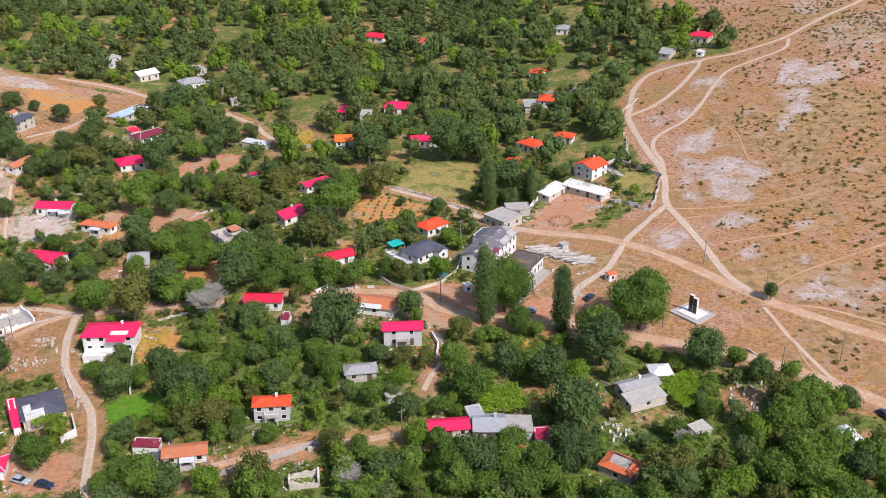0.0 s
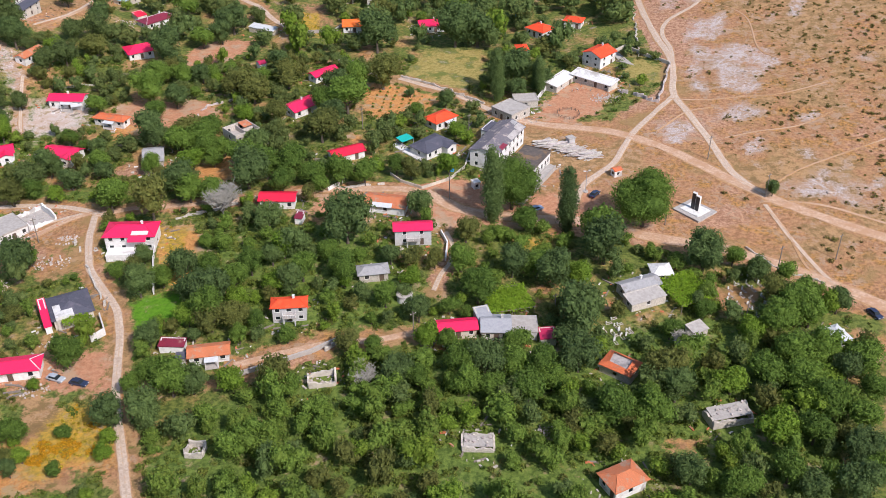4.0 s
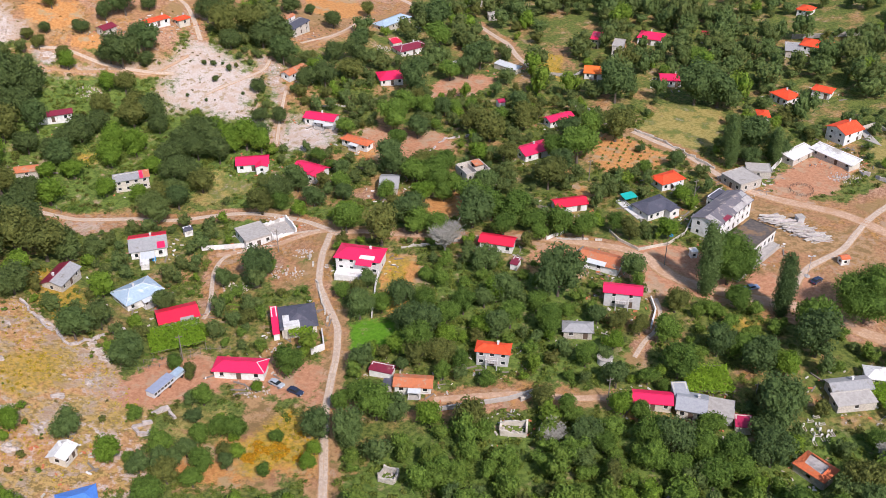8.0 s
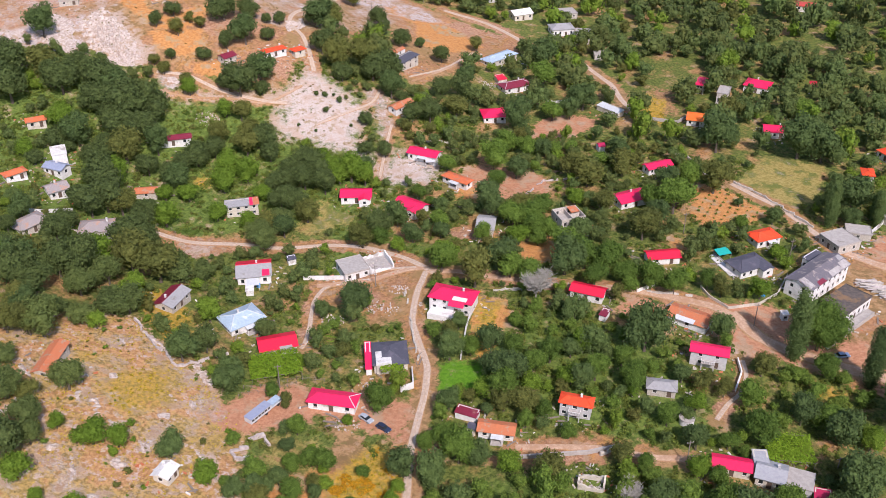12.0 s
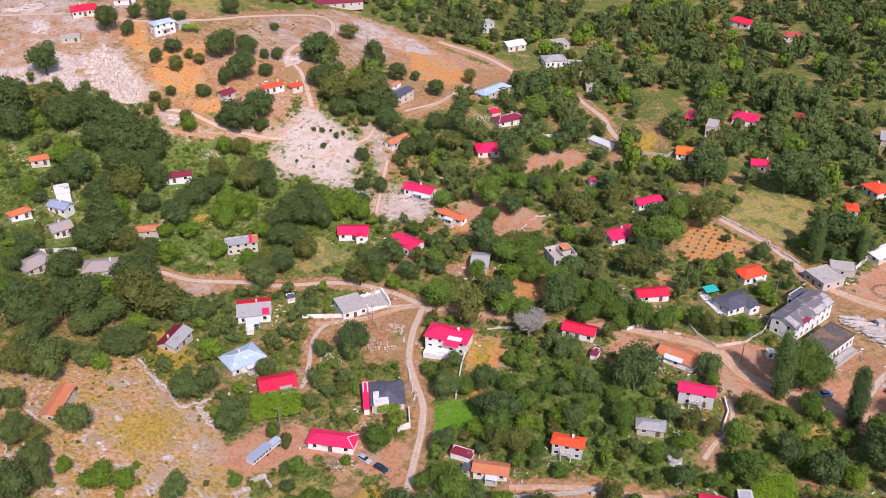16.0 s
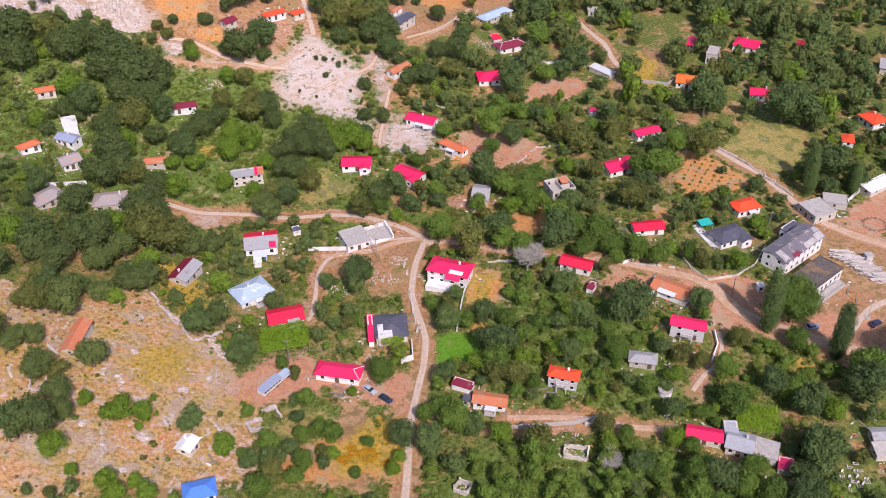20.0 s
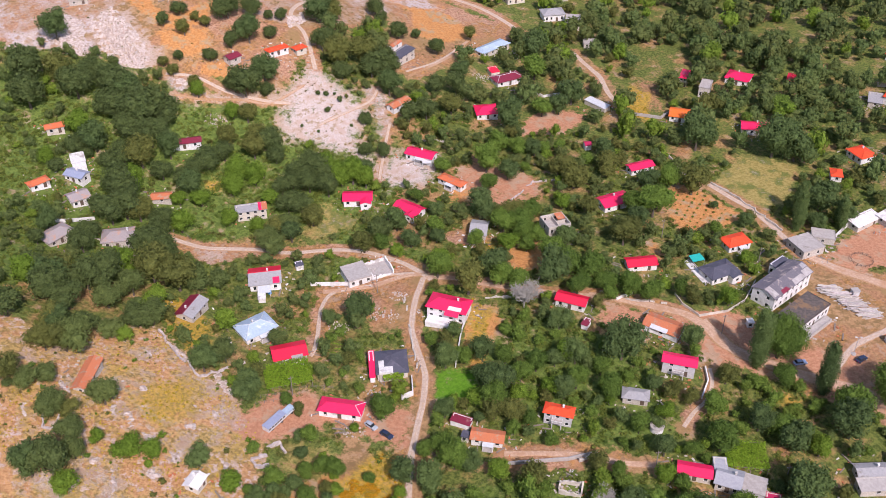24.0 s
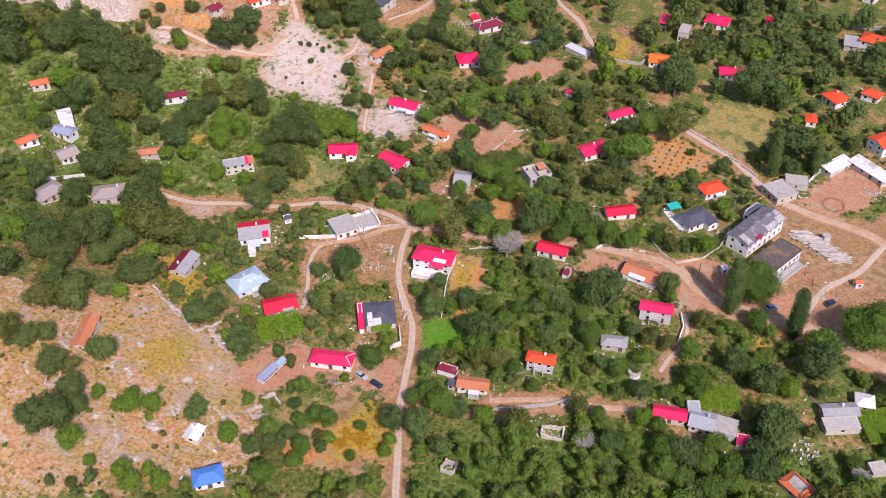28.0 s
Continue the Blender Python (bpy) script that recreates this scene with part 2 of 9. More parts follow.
ROOFS = {"pink": PINK, "red": RED, "crimson": CRIMSON, "orange": ORANGE, "orangebright": ORANGE_BRIGHT, "orangetile": ORANGE_TILE, "tile": TILE,
         "redtile": RED_TILE, "maroon": MAROON, "slate": SLATE, "slategrey": SLATE_GREY, "worn": WORN, "asbestos": ASBESTOS, "greytin": GREY_TIN, "white": WHITE,
         "whitetin": WHITE_TIN, "bluetin": BLUE_TIN, "bluegrey": BLUE_GREY, "cobalt": COBALT, "concrete": CONCRETE, "bitumen": BITUMEN,
         "redgrey": RED, "maroongrey": MAROON, "greyred": ASBESTOS}


# ---- small builders ----
def mesh_of(name, verts, faces, material):
    me = bpy.data.meshes.new(name)
    me.from_pydata([tuple(v) for v in verts], [], faces)
    if isinstance(material, (list, tuple)):
        for m in material:
            me.materials.append(m)
    else:
        me.materials.append(material)
    me.update()
    return me


class Shape:
    """Boxes, prisms and tubes gathered into one mesh."""

    def __init__(self):
        self.v, self.f = [], []

    def add(self, verts, faces):
        n = len(self.v)
        self.v += [tuple(v) for v in verts]
        self.f += [tuple(i + n for i in f) for f in faces]
        return self

    def box(self, x0, y0, z0, x1, y1, z1):
        v = [(x, y, z) for z in (z0, z1) for y in (y0, y1) for x in (x0, x1)]
        return self.add(v, [(0, 2, 3, 1), (4, 5, 7, 6), (0, 1, 5, 4), (1, 3, 7, 5), (3, 2, 6, 7), (2, 0, 4, 6)])

    def slab(self, poly, thick):
        """A flat or tilted polygon given by its upper corners, thickened downwards."""
        n = len(poly)
        v = list(poly) + [(x, y, z - thick) for x, y, z in poly]
        return self.add(v, [tuple(range(n)), tuple(reversed(range(n, 2 * n)))] + [(i, i + n, (i + 1) % n + n, (i + 1) % n) for i in range(n)])

    def tube(self, a, b, r0, r1, sides=6):
        a, b = Vector(a), Vector(b)
        q = (b - a).to_track_quat("Z", "Y")
        v = [p + q @ Vector((r * math.cos(k * math.tau / sides), r * math.sin(k * math.tau / sides), 0)) for p, r in ((a, r0), (b, r1)) for k in range(sides)]
        f = [(k, (k + 1) % sides, sides + (k + 1) % sides, sides + k) for k in range(sides)]
        return self.add(v, f + [tuple(reversed(range(sides))), tuple(range(sides, 2 * sides))])


def part(name, shape, material, parent, label=""):
    ob = new(name, mesh_of(name, shape.v, shape.f, material))
    ob.parent = parent
    if label:
        tagged(ob, label)
    return ob


def thing(name, x, y, z, yaw, label, category, group=""):
    root = new(name)
    root.empty_display_size = 0.5
    root.matrix_basis = pose(x, y, z, 0, 0, yaw)
    return tagged(root, label, category, group)


# ---- the lie of the land ----
HILLS = []


def hill(x, y, spread, rise):
    HILLS.append((x, y, spread, rise))


hill(-265, 100, 52, 4.5)
hill(-195, 100, 52, 11.5)
hill(-125, 100, 52, 1.0)
hill(-55, 100, 52, 0.6)
hill(15, 100, 52, -0.6)
hill(85, 100, 52, -0.0)
hill(155, 100, 52, -0.7)
hill(-300, 160, 52, 11.6)
hill(-230, 160, 52, 6.8)
hill(-160, 160, 52, -1.4)
hill(-90, 160, 52, -6.4)
hill(-20, 160, 52, 1.2)
hill(50, 160, 52, -0.1)
hill(120, 160, 52, -1.2)
hill(-265, 220, 52, -1.6)
hill(-195, 220, 52, -5.4)
hill(-125, 220, 52, -1.6)
hill(-55, 220, 52, 5.3)
hill(15, 220, 52, -0.8)
hill(85, 220, 52, -1.2)
hill(155, 220, 52, -1.7)
hill(-300, 280, 52, 10.5)
hill(-230, 280, 52, -1.9)
hill(-160, 280, 52, -1.5)
hill(-90, 280, 52, -0.1)
hill(-20, 280, 52, -0.7)
hill(50, 280, 52, 0.1)
hill(120, 280, 52, 1.0)
hill(-265, 340, 52, 10.8)
hill(-195, 340, 52, 11.6)
hill(-125, 340, 52, -3.6)
hill(-55, 340, 52, 1.1)
hill(15, 340, 52, -1.3)
hill(85, 340, 52, -0.6)
hill(155, 340, 52, -0.5)
hill(-300, 400, 52, 11.1)
hill(-230, 400, 52, 2.7)
hill(-160, 400, 52, -2.5)
hill(-90, 400, 52, 0.6)
hill(-20, 400, 52, -0.2)
hill(50, 400, 52, -1.6)
hill(120, 400, 52, 3.5)
hill(-430, 300, 95, 31.4)
hill(-430, 450, 95, 19.0)
hill(-300, 520, 95, 12.5)
hill(-150, 540, 95, -4.6)
hill(0, 560, 95, -1.1)
hill(150, 540, 95, 12.7)
hill(260, 430, 95, 21.2)
hill(260, 300, 95, 7.0)
hill(240, 180, 95, 0.5)
hill(-230, 30, 95, 9.4)
hill(0, 20, 95, 0.2)
hill(180, 40, 95, -0.4)
hill(0, 720, 95, 6.9)
hill(-250, 720, 95, 4.8)
hill(240, 720, 95, 25.6)
HILL = np.array(HILLS)


def heights(x, y):
    x, y = np.asarray(x, float), np.asarray(y, float)
    z = np.zeros(np.broadcast(x, y).shape)
    for hx, hy, s, r in HILL:
        z += r * np.exp(-((x - hx) ** 2 + (y - hy) ** 2) / (2 * s * s))
    return z


def ground_at(x, y):
    return float((HILL[:, 3] * np.exp(-((x - HILL[:, 0]) ** 2 + (y - HILL[:, 1]) ** 2) / (2 * HILL[:, 2] ** 2))).sum())


ZONES = []


def zone(kind, weight, *points):
    ZONES.append((kind, weight, np.array(points, float)))


zone("dry", 1, (73, 396), (79, 355), (74, 315), (51, 292), (38, 293), (22, 293), (18, 265), (29, 254), (6, 249), (-9, 244), (2, 231), (32, 222), (41, 225), (50, 223), (61, 218), (74, 213), (87, 200), (99, 189), (112, 189), (360, 755), (122, 595), (123, 551), (138, 487), (136, 455), (121, 453), (95, 449), (81, 424))
zone("dry", 1, (-228, 139), (-209, 152), (-186, 151), (-181, 165), (-168, 174), (-145, 164), (-128, 157), (-116, 149), (-102, 122), (-166, 82))
zone("dry", .7, (-142, 118), (-125, 130), (-115, 127), (-112, 107), (-133, 94))
zone("dry", .38, (-112, 138), (-103, 153), (-77, 155), (-63, 131), (-98, 115))
zone("dry", 1, (-430, 332), (-387, 340), (-265, 378), (-245, 449), (-212, 458), (-142, 442), (-128, 430), (-160, 409), (-191, 411), (-197, 375), (-207, 360), (-198, 313), (-222, 308), (-249, 296), (-279, 292), (-325, 274), (-355, 261))
zone("soil", 1, (-101, 339), (-103, 356), (-92, 369), (-80, 368), (-79, 360), (-85, 347))
zone("soil", .6, (-88, 365), (-82, 379), (-73, 370), (-81, 356))
zone("soil", 1, (-29, 299), (-33, 325), (-20, 322), (-4, 312), (-10, 299), (-21, 291))
zone("dry", .7, (-41, 347), (-34, 365), (-28, 360), (-31, 339))
zone("meadow", 1, (-18, 331), (-10, 357), (12, 358), (10, 326), (3, 318), (-8, 325))
zone("soil", 1, (27, 297), (32, 309), (43, 326), (57, 316), (48, 297), (37, 293))
zone("soil", .9, (-127, 149), (-125, 165), (-111, 173), (-105, 168), (-93, 175), (-81, 177), (-74, 160), (-87, 163), (-100, 162), (-106, 155), (-113, 148), (-122, 144))
zone("lawn", 1, (-81, 193), (-67, 197), (-63, 184), (-75, 179))
zone("dry", 1, (-84, 228), (-72, 226), (-71, 218), (-71, 204), (-66, 199), (-74, 199), (-77, 213))
zone("dry", 1, (-129, 218), (-108, 231), (-103, 235), (-101, 222), (-110, 211), (-125, 210))
zone("dry", .3, (-121, 203), (-99, 211), (-93, 201), (-99, 189), (-114, 183))
zone("soil", .8, (-36, 240), (-26, 242), (-25, 231), (-35, 230))
zone("dry", 1, (-56, 163), (-26, 174), (-12, 176), (-25, 170), (-53, 160))
zone("dry", .7, (-107, 263), (-95, 271), (-82, 263), (-89, 253), (-101, 254))
zone("dry", .9, (-80, 259), (-67, 265), (-62, 252), (-74, 245))
zone("dry", .8, (-126, 261), (-118, 268), (-110, 251), (-120, 247))
zone("soil", .7, (-120, 296), (-101, 299), (-81, 293), (-88, 281), (-99, 282), (-110, 283))
zone("dry", .7, (-118, 326), (-85, 305), (-78, 285), (-111, 296))
zone("dry", .7, (-67, 407), (-55, 411), (-46, 379), (-61, 376))
zone("dry", .8, (-85, 286), (-66, 266), (-65, 254), (-73, 251))
zone("dry", .7, (-79, 215), (-72, 217), (-67, 197), (-74, 198))
zone("dry", .6, (40, 214), (47, 217), (46, 206), (40, 205))
zone("dry", .9, (-45, 173), (-33, 178), (-8, 180), (-8, 178), (-30, 172), (-46, 167))
zone("dry", .5, (-25, 188), (-14, 190), (-12, 180), (-23, 178))
zone("dry", .7, (-118, 223), (-104, 230), (-94, 207), (-108, 199))
zone("soil", .8, (-97, 178), (-82, 176), (-75, 160), (-92, 160))
zone("dry", .8, (19, 188), (24, 210), (30, 213), (30, 205))
zone("dry", .9, (-83, 153), (-76, 158), (-69, 142), (-86, 135), (-89, 142))
zone("dry", .6, (-96, 155), (-85, 159), (-79, 152), (-91, 146))
zone("dry", .8, (122, 595), (166, 573), (156, 534), (116, 564))
zone("meadow", .9, (78, 329), (74, 315), (61, 327), (66, 342), (71, 338))
zone("dry", .9, (89, 187), (104, 180), (102, 176), (92, 172))
zone("dry", .8, (64, 201), (82, 203), (75, 189), (66, 189))
zone("dry", .8, (44, 147), (53, 147), (49, 138), (43, 137))
zone("flower", 1, (-82, 152), (-76, 158), (-69, 142), (-76, 139), (-83, 134), (-87, 139), (-85, 146))
zone("flower", 1, (-83, 227), (-73, 224), (-71, 217), (-71, 205), (-67, 200), (-74, 199), (-76, 213))
zone("flower", .8, (-178, 187), (-175, 194), (-157, 187), (-149, 175), (-155, 170), (-169, 178))
zone("flower", 1, (-91, 260), (-80, 261), (-79, 256), (-85, 256))
zone("flower", .8, (17, 220), (27, 221), (25, 214), (15, 215))
zone("flower", .8, (6, 270), (18, 261), (11, 257))
zone("flower", .7, (-167, 147), (-168, 154), (-160, 154), (-161, 144))
zone("flower", .9, (-186, 538), (-176, 578), (-171, 565), (-175, 517))
zone("flower", .8, (-69, 402), (-55, 397), (-51, 369), (-64, 372))
zone("dry", .8, (-99, 163), (-92, 163), (-76, 150), (-71, 130), (-86, 130))
zone("rockfield", .5, (-228, 139), (-209, 152), (-186, 151), (-181, 165), (-168, 174), (-145, 164), (-128, 157), (-116, 149), (-102, 122), (-166, 82))
zone("rockfield", .5, (-200, 108), (-182, 118), (-132, 159), (-115, 137), (-125, 100), (-168, 74))
zone("rock", .9, (-196, 305), (-198, 312), (-197, 325), (-199, 336), (-195, 334), (-188, 333), (-178, 329), (-168, 326), (-161, 318), (-162, 313), (-158, 301), (-152, 298), (-138, 287), (-127, 289), (-126, 285), (-136, 283), (-147, 292), (-158, 294), (-171, 290), (-175, 293), (-186, 289), (-191, 295))
zone("rock", 1, (-143, 287), (-143, 303), (-127, 307), (-121, 291), (-135, 281))
zone("rock", .9, (-284, 305), (-286, 313), (-281, 321), (-272, 312), (-258, 307), (-251, 299), (-254, 293), (-263, 290), (-274, 295))
zone("rock", .75, (-342, 330), (-330, 338), (-311, 318), (-323, 313))
zone("rock", .6, (-341, 350), (-297, 336), (-289, 331), (-302, 322), (-317, 325))
zone("rock", .8, (-237, 289), (-217, 300), (-197, 310), (-195, 307), (-215, 296), (-235, 286))
zone("ledge", .9, (-317, 285), (-305, 293), (-282, 299), (-272, 290), (-289, 286), (-310, 277))
zone("ledge", .8, (-302, 303), (-290, 311), (-285, 300), (-292, 294))
zone("ledge", .7, (-378, 353), (-344, 362), (-320, 349), (-341, 334), (-356, 329))
zone("ledge", .9, (-243, 295), (-235, 299), (-233, 291), (-240, 289))
zone("ledge", .8, (-232, 421), (-228, 448), (-209, 450), (-205, 435), (-218, 417))
zone("ledge", .6, (-174, 337), (-163, 342), (-148, 309), (-153, 305), (-162, 321))
zone("ochre", 1, (-298, 343), (-287, 349), (-273, 331), (-262, 328), (-253, 350), (-248, 340), (-250, 323), (-261, 318), (-276, 324), (-285, 327))
zone("ochre", 1, (-262, 315), (-245, 329), (-237, 318), (-241, 309), (-255, 309))
zone("ochre", .9, (-239, 306), (-227, 315), (-220, 305), (-232, 303))
zone("ochre", .7, (-223, 440), (-194, 446), (-174, 445), (-177, 421), (-203, 424))
zone("ochre", .7, (-166, 333), (-161, 344), (-157, 330))
zone("ochre", 1, (-29, 299), (-33, 325), (-20, 322), (-4, 312), (-10, 299), (-21, 291))
zone("ochre", .8, (-80, 259), (-67, 265), (-62, 252), (-74, 245))
zone("ochre", .8, (-103, 134), (-88, 143), (-81, 129), (-93, 128), (-101, 128))
zone("meadow", .9, (-298, 381), (-284, 404), (-263, 374), (-276, 363))
zone("lush", 1, (-338, 253), (-301, 267), (-283, 279), (-248, 286), (-234, 284), (-200, 302), (-187, 287), (-171, 290), (-153, 293), (-135, 281), (-122, 267), (-139, 264), (-151, 251), (-167, 243), (-176, 231), (-195, 219), (-192, 192), (-212, 167), (-223, 143))
zone("lush", .6, (-128, 133), (-113, 143), (-100, 118), (-109, 113), (-119, 125))
zone("lush", .7, (-146, 251), (-124, 262), (-104, 249), (-106, 222), (-124, 217), (-135, 226))
zone("ledge", 0.72, (88, 351), (95, 342), (106, 344), (114, 337), (118, 327), (107, 317), (103, 305), (97, 308), (92, 313), (92, 328), (88, 336))
zone("ledge", 0.64, (85, 337), (92, 333), (87, 307), (82, 313))
zone("ledge", 0.72, (87, 297), (97, 300), (104, 293), (93, 288), (85, 290))
zone("ledge", 0.72, (91, 274), (100, 280), (95, 267), (89, 266))
zone("ledge", 0.72, (110, 287), (119, 290), (119, 285), (111, 285))
zone("ledge", 0.72, (99, 249), (107, 253), (114, 245), (110, 241), (99, 243))
zone("ledge", 0.64, (109, 268), (113, 267), (110, 259), (107, 261))
zone("ledge", .85, (66, 289), (76, 290), (81, 283), (71, 275), (67, 276))
zone("ledge", 0.64, (143, 328), (147, 323), (143, 316), (141, 321))
zone("ledge", 0.64, (92, 249), (101, 253), (98, 246), (92, 246))
zone("ledge", 0.64, (118, 262), (119, 258), (115, 248), (114, 249))
zone("ledge", 0.72, (145, 421), (153, 434), (159, 431), (159, 419), (169, 423), (169, 406), (163, 397), (153, 397), (139, 403))
zone("ledge", 0.72, (174, 425), (182, 419), (176, 406), (170, 412))
zone("ledge", 0.72, (137, 397), (152, 396), (147, 383), (135, 386))
zone("ledge", 0.72, (140, 384), (148, 386), (145, 373), (136, 369), (131, 358), (127, 360), (132, 372))
zone("ledge", 0.64, (121, 382), (129, 386), (128, 378), (121, 377))
zone("ledge", 0.64, (120, 364), (124, 363), (120, 354), (117, 355))
zone("ledge", 0.72, (89, 363), (106, 370), (103, 351), (94, 348), (88, 353))
zone("ledge", 0.64, (85, 392), (92, 389), (89, 378), (84, 381))
zone("ledge", 0.64, (95, 393), (106, 395), (101, 383), (94, 380))
zone("ledge", 0.58, (108, 425), (125, 422), (120, 410), (107, 410))
zone("ledge", 0.47, (194, 557), (223, 559), (196, 517), (180, 514))
zone("ledge", 0.41, (205, 501), (243, 545), (192, 422), (169, 437), (173, 467))
zone("ledge", 0.51, (109, 258), (127, 250), (121, 233), (104, 243))
zone("ledge", 0.53, (-168, 161), (-165, 166), (-157, 160), (-161, 158))
zone("ledge", 0.53, (-164, 169), (-148, 164), (-134, 158), (-127, 158), (-132, 153), (-144, 159), (-151, 160))
zone("ledge", 0.46, (-161, 148), (-154, 152), (-152, 146), (-157, 143))
zone("ledge", 0.53, (-154, 137), (-149, 142), (-144, 133), (-148, 130))
zone("ledge", 0.53, (-140, 143), (-135, 148), (-131, 141), (-136, 138))
zone("ledge", 0.46, (-135, 129), (-130, 134), (-127, 130), (-132, 126))
zone("ledge", 0.46, (-136, 121), (-133, 126), (-128, 121), (-133, 118))
zone("ledge", 0.53, (-150, 111), (-142, 119), (-138, 111), (-143, 108))
zone("ledge", 0.53, (-158, 102), (-153, 108), (-147, 106), (-138, 103), (-137, 99), (-147, 100), (-156, 99))
zone("ledge", 0.53, (-141, 114), (-138, 118), (-134, 108), (-134, 101), (-136, 102))
zone("ledge", 0.46, (-152, 100), (-149, 103), (-144, 97), (-148, 94))
zone("ledge", 0.46, (-134, 109), (-129, 113), (-128, 109), (-131, 106))
zone("ledge", 0.43, (-173, 136), (-171, 140), (-167, 134), (-170, 132))
zone("ledge", 0.46, (-151, 116), (-147, 121), (-145, 116), (-149, 114))
zone("ledge", 0.46, (-176, 123), (-174, 125), (-170, 120), (-172, 118))
zone("ledge", 0.46, (-136, 153), (-127, 157), (-121, 148), (-125, 140))
zone("flower", .6, (-159, 150), (-144, 162), (-131, 144), (-143, 133), (-154, 138))
zone("flower", .55, (-182, 129), (-174, 133), (-161, 113), (-165, 110))
zone("ochre", 1, (-74, 257), (-70, 266), (-64, 266), (-62, 255), (-67, 248))
zone("soil", 1, (-40, 227), (-37, 240), (-26, 240), (-23, 225), (-29, 228))
zone("ochre", 1, (-79, 214), (-73, 226), (-68, 219), (-68, 204), (-67, 195), (-73, 201))
zone("ochre", .8, (-36, 282), (-29, 281), (-25, 270), (-29, 270))
zone("soil", .72, (-19, 246), (3, 256), (17, 244), (44, 250), (45, 229), (3, 221), (-8, 227), (-20, 233))
zone("soil", .7, (28, 301), (41, 325), (43, 285), (30, 290))
zone("lush", 1, (-72, 216), (-57, 223), (-49, 210), (-60, 199), (-67, 202))
zone("ochre", .75, (-101, 134), (-92, 147), (-80, 142), (-72, 149), (-67, 139), (-95, 126))
zone("ochre", .7, (-118, 290), (-103, 294), (-97, 283), (-109, 280))
zone("ledge", .8, (-387, 302), (-366, 318), (-337, 308), (-316, 284), (-351, 266))
zone("flower", .9, (-90, 143), (-87, 146), (-83, 141), (-86, 139))
zone("tan", 1, (-228, 139), (-209, 152), (-186, 151), (-181, 165), (-168, 174), (-145, 164), (-128, 157), (-116, 149), (-102, 122), (-166, 82))
zone("tan", .8, (-202, 109), (-188, 137), (-177, 156), (-159, 165), (-133, 155), (-120, 149), (-124, 131), (-130, 96), (-168, 74))
zone("dry", 1, (-210, 451), (-196, 453), (-174, 443), (-137, 423), (-150, 388), (-152, 363), (-170, 354))
zone("ochre", .8, (-194, 436), (-172, 437), (-149, 423), (-161, 399), (-177, 400))
zone("ledge", .8, (-209, 447), (-195, 451), (-175, 440), (-187, 430), (-200, 427))
zone("lush", 1, (-58, 152), (-30, 166), (-8, 172), (4, 172), (26, 174), (62, 190), (84, 172), (70, 118), (40, 95), (-30, 100), (-64, 128))
zone("lush", .8, (-62, 182), (-66, 200), (-58, 226), (-24, 224), (-14, 208), (-4, 196), (-12, 180), (-36, 178))
zone("dry", 1, (-195.9, 220.8), (-185.9, 222), (-173.5, 227), (-165, 228), (-169, 221), (-174.2, 215.5), (-180.2, 214.5), (-188.2, 216.3))
zone("rock", .7, (-186, 221), (-175, 225), (-170, 222), (-175, 216), (-181, 215.5))
zone("soil", .85, (-116, 307), (-102, 312), (-91, 311), (-83, 310), (-78, 295), (-90, 293), (-98, 293), (-103, 283), (-113, 288))
zone("meadow", .62, (-160, 263), (-153, 270), (-146, 262), (-137, 262), (-134, 256), (-140, 251), (-143, 244), (-152, 241), (-158, 247))
zone("flower", .7, (-205, 254.6), (-200.8, 258.7), (-195, 254.6), (-198.4, 249.2))
zone("dry", .6, (-85.1, 151.8), (-82.1, 156.7), (-76.8, 151.9), (-77, 143.7), (-85.4, 140.2), (-86.1, 146.2))
zone("flower", 1.2, (-85.1, 151.8), (-82.1, 156.7), (-76.8, 151.9), (-77, 143.7), (-85.4, 140.2), (-86.1, 146.2))
zone("lush", .55, (-104, 158), (-92, 163), (-78, 160), (-84, 152), (-98, 140), (-106, 146))
zone("lush", .8, (-112, 145), (-109.5, 148), (-105.5, 145), (-109, 139), (-112, 140))
zone("meadow", .6, (-110, 152), (-98, 157), (-86, 152), (-86, 142), (-100, 132), (-108, 140))
zone("ledge", .40, (-421, 335), (-301, 366), (-284, 344), (-283, 323), (-283, 305), (-278, 295), (-351, 266))
zone("ledge", .42, (-258, 377), (-243, 452), (-212, 458), (-190, 438), (-200, 381), (-216, 356), (-237, 347))
zone("ledge", 0.15, (-203, 114), (-188, 137), (-177, 156), (-159, 165), (-133, 155), (-120, 149), (-122, 127), (-120, 103), (-166, 75))


ROADS = []
DUST = []


def road(width, *points):
    """A dirt track through points of the plan, smoothed."""
    p = [Vector(q) for q in points]
    p = [2 * p[0] - p[1]] + p + [2 * p[-1] - p[-2]]
    line = []
    for a, b, c, d in zip(p, p[1:], p[2:], p[3:]):
        steps = max(2, int((c - b).length / 2.0))
        for k in range(steps):
            u = k / steps
            line.append(0.5 * (2 * b + (c - a) * u + (2 * a - 5 * b + 4 * c - d) * u * u + (3 * b - a - 3 * c + d) * u ** 3))
    line.append(p[-2])
    ROADS.append((width, line))
    DUST.append(1.0)


def trail(width, *points):
    """A faint footpath trodden into the slope."""
    road(width, *points)
    DUST[-1] = 0.3


def lane(width, *points):
    """A village lane, of warmer earth than the hill tracks."""
    road(width, *points)
    DUST[-1] = 0.0


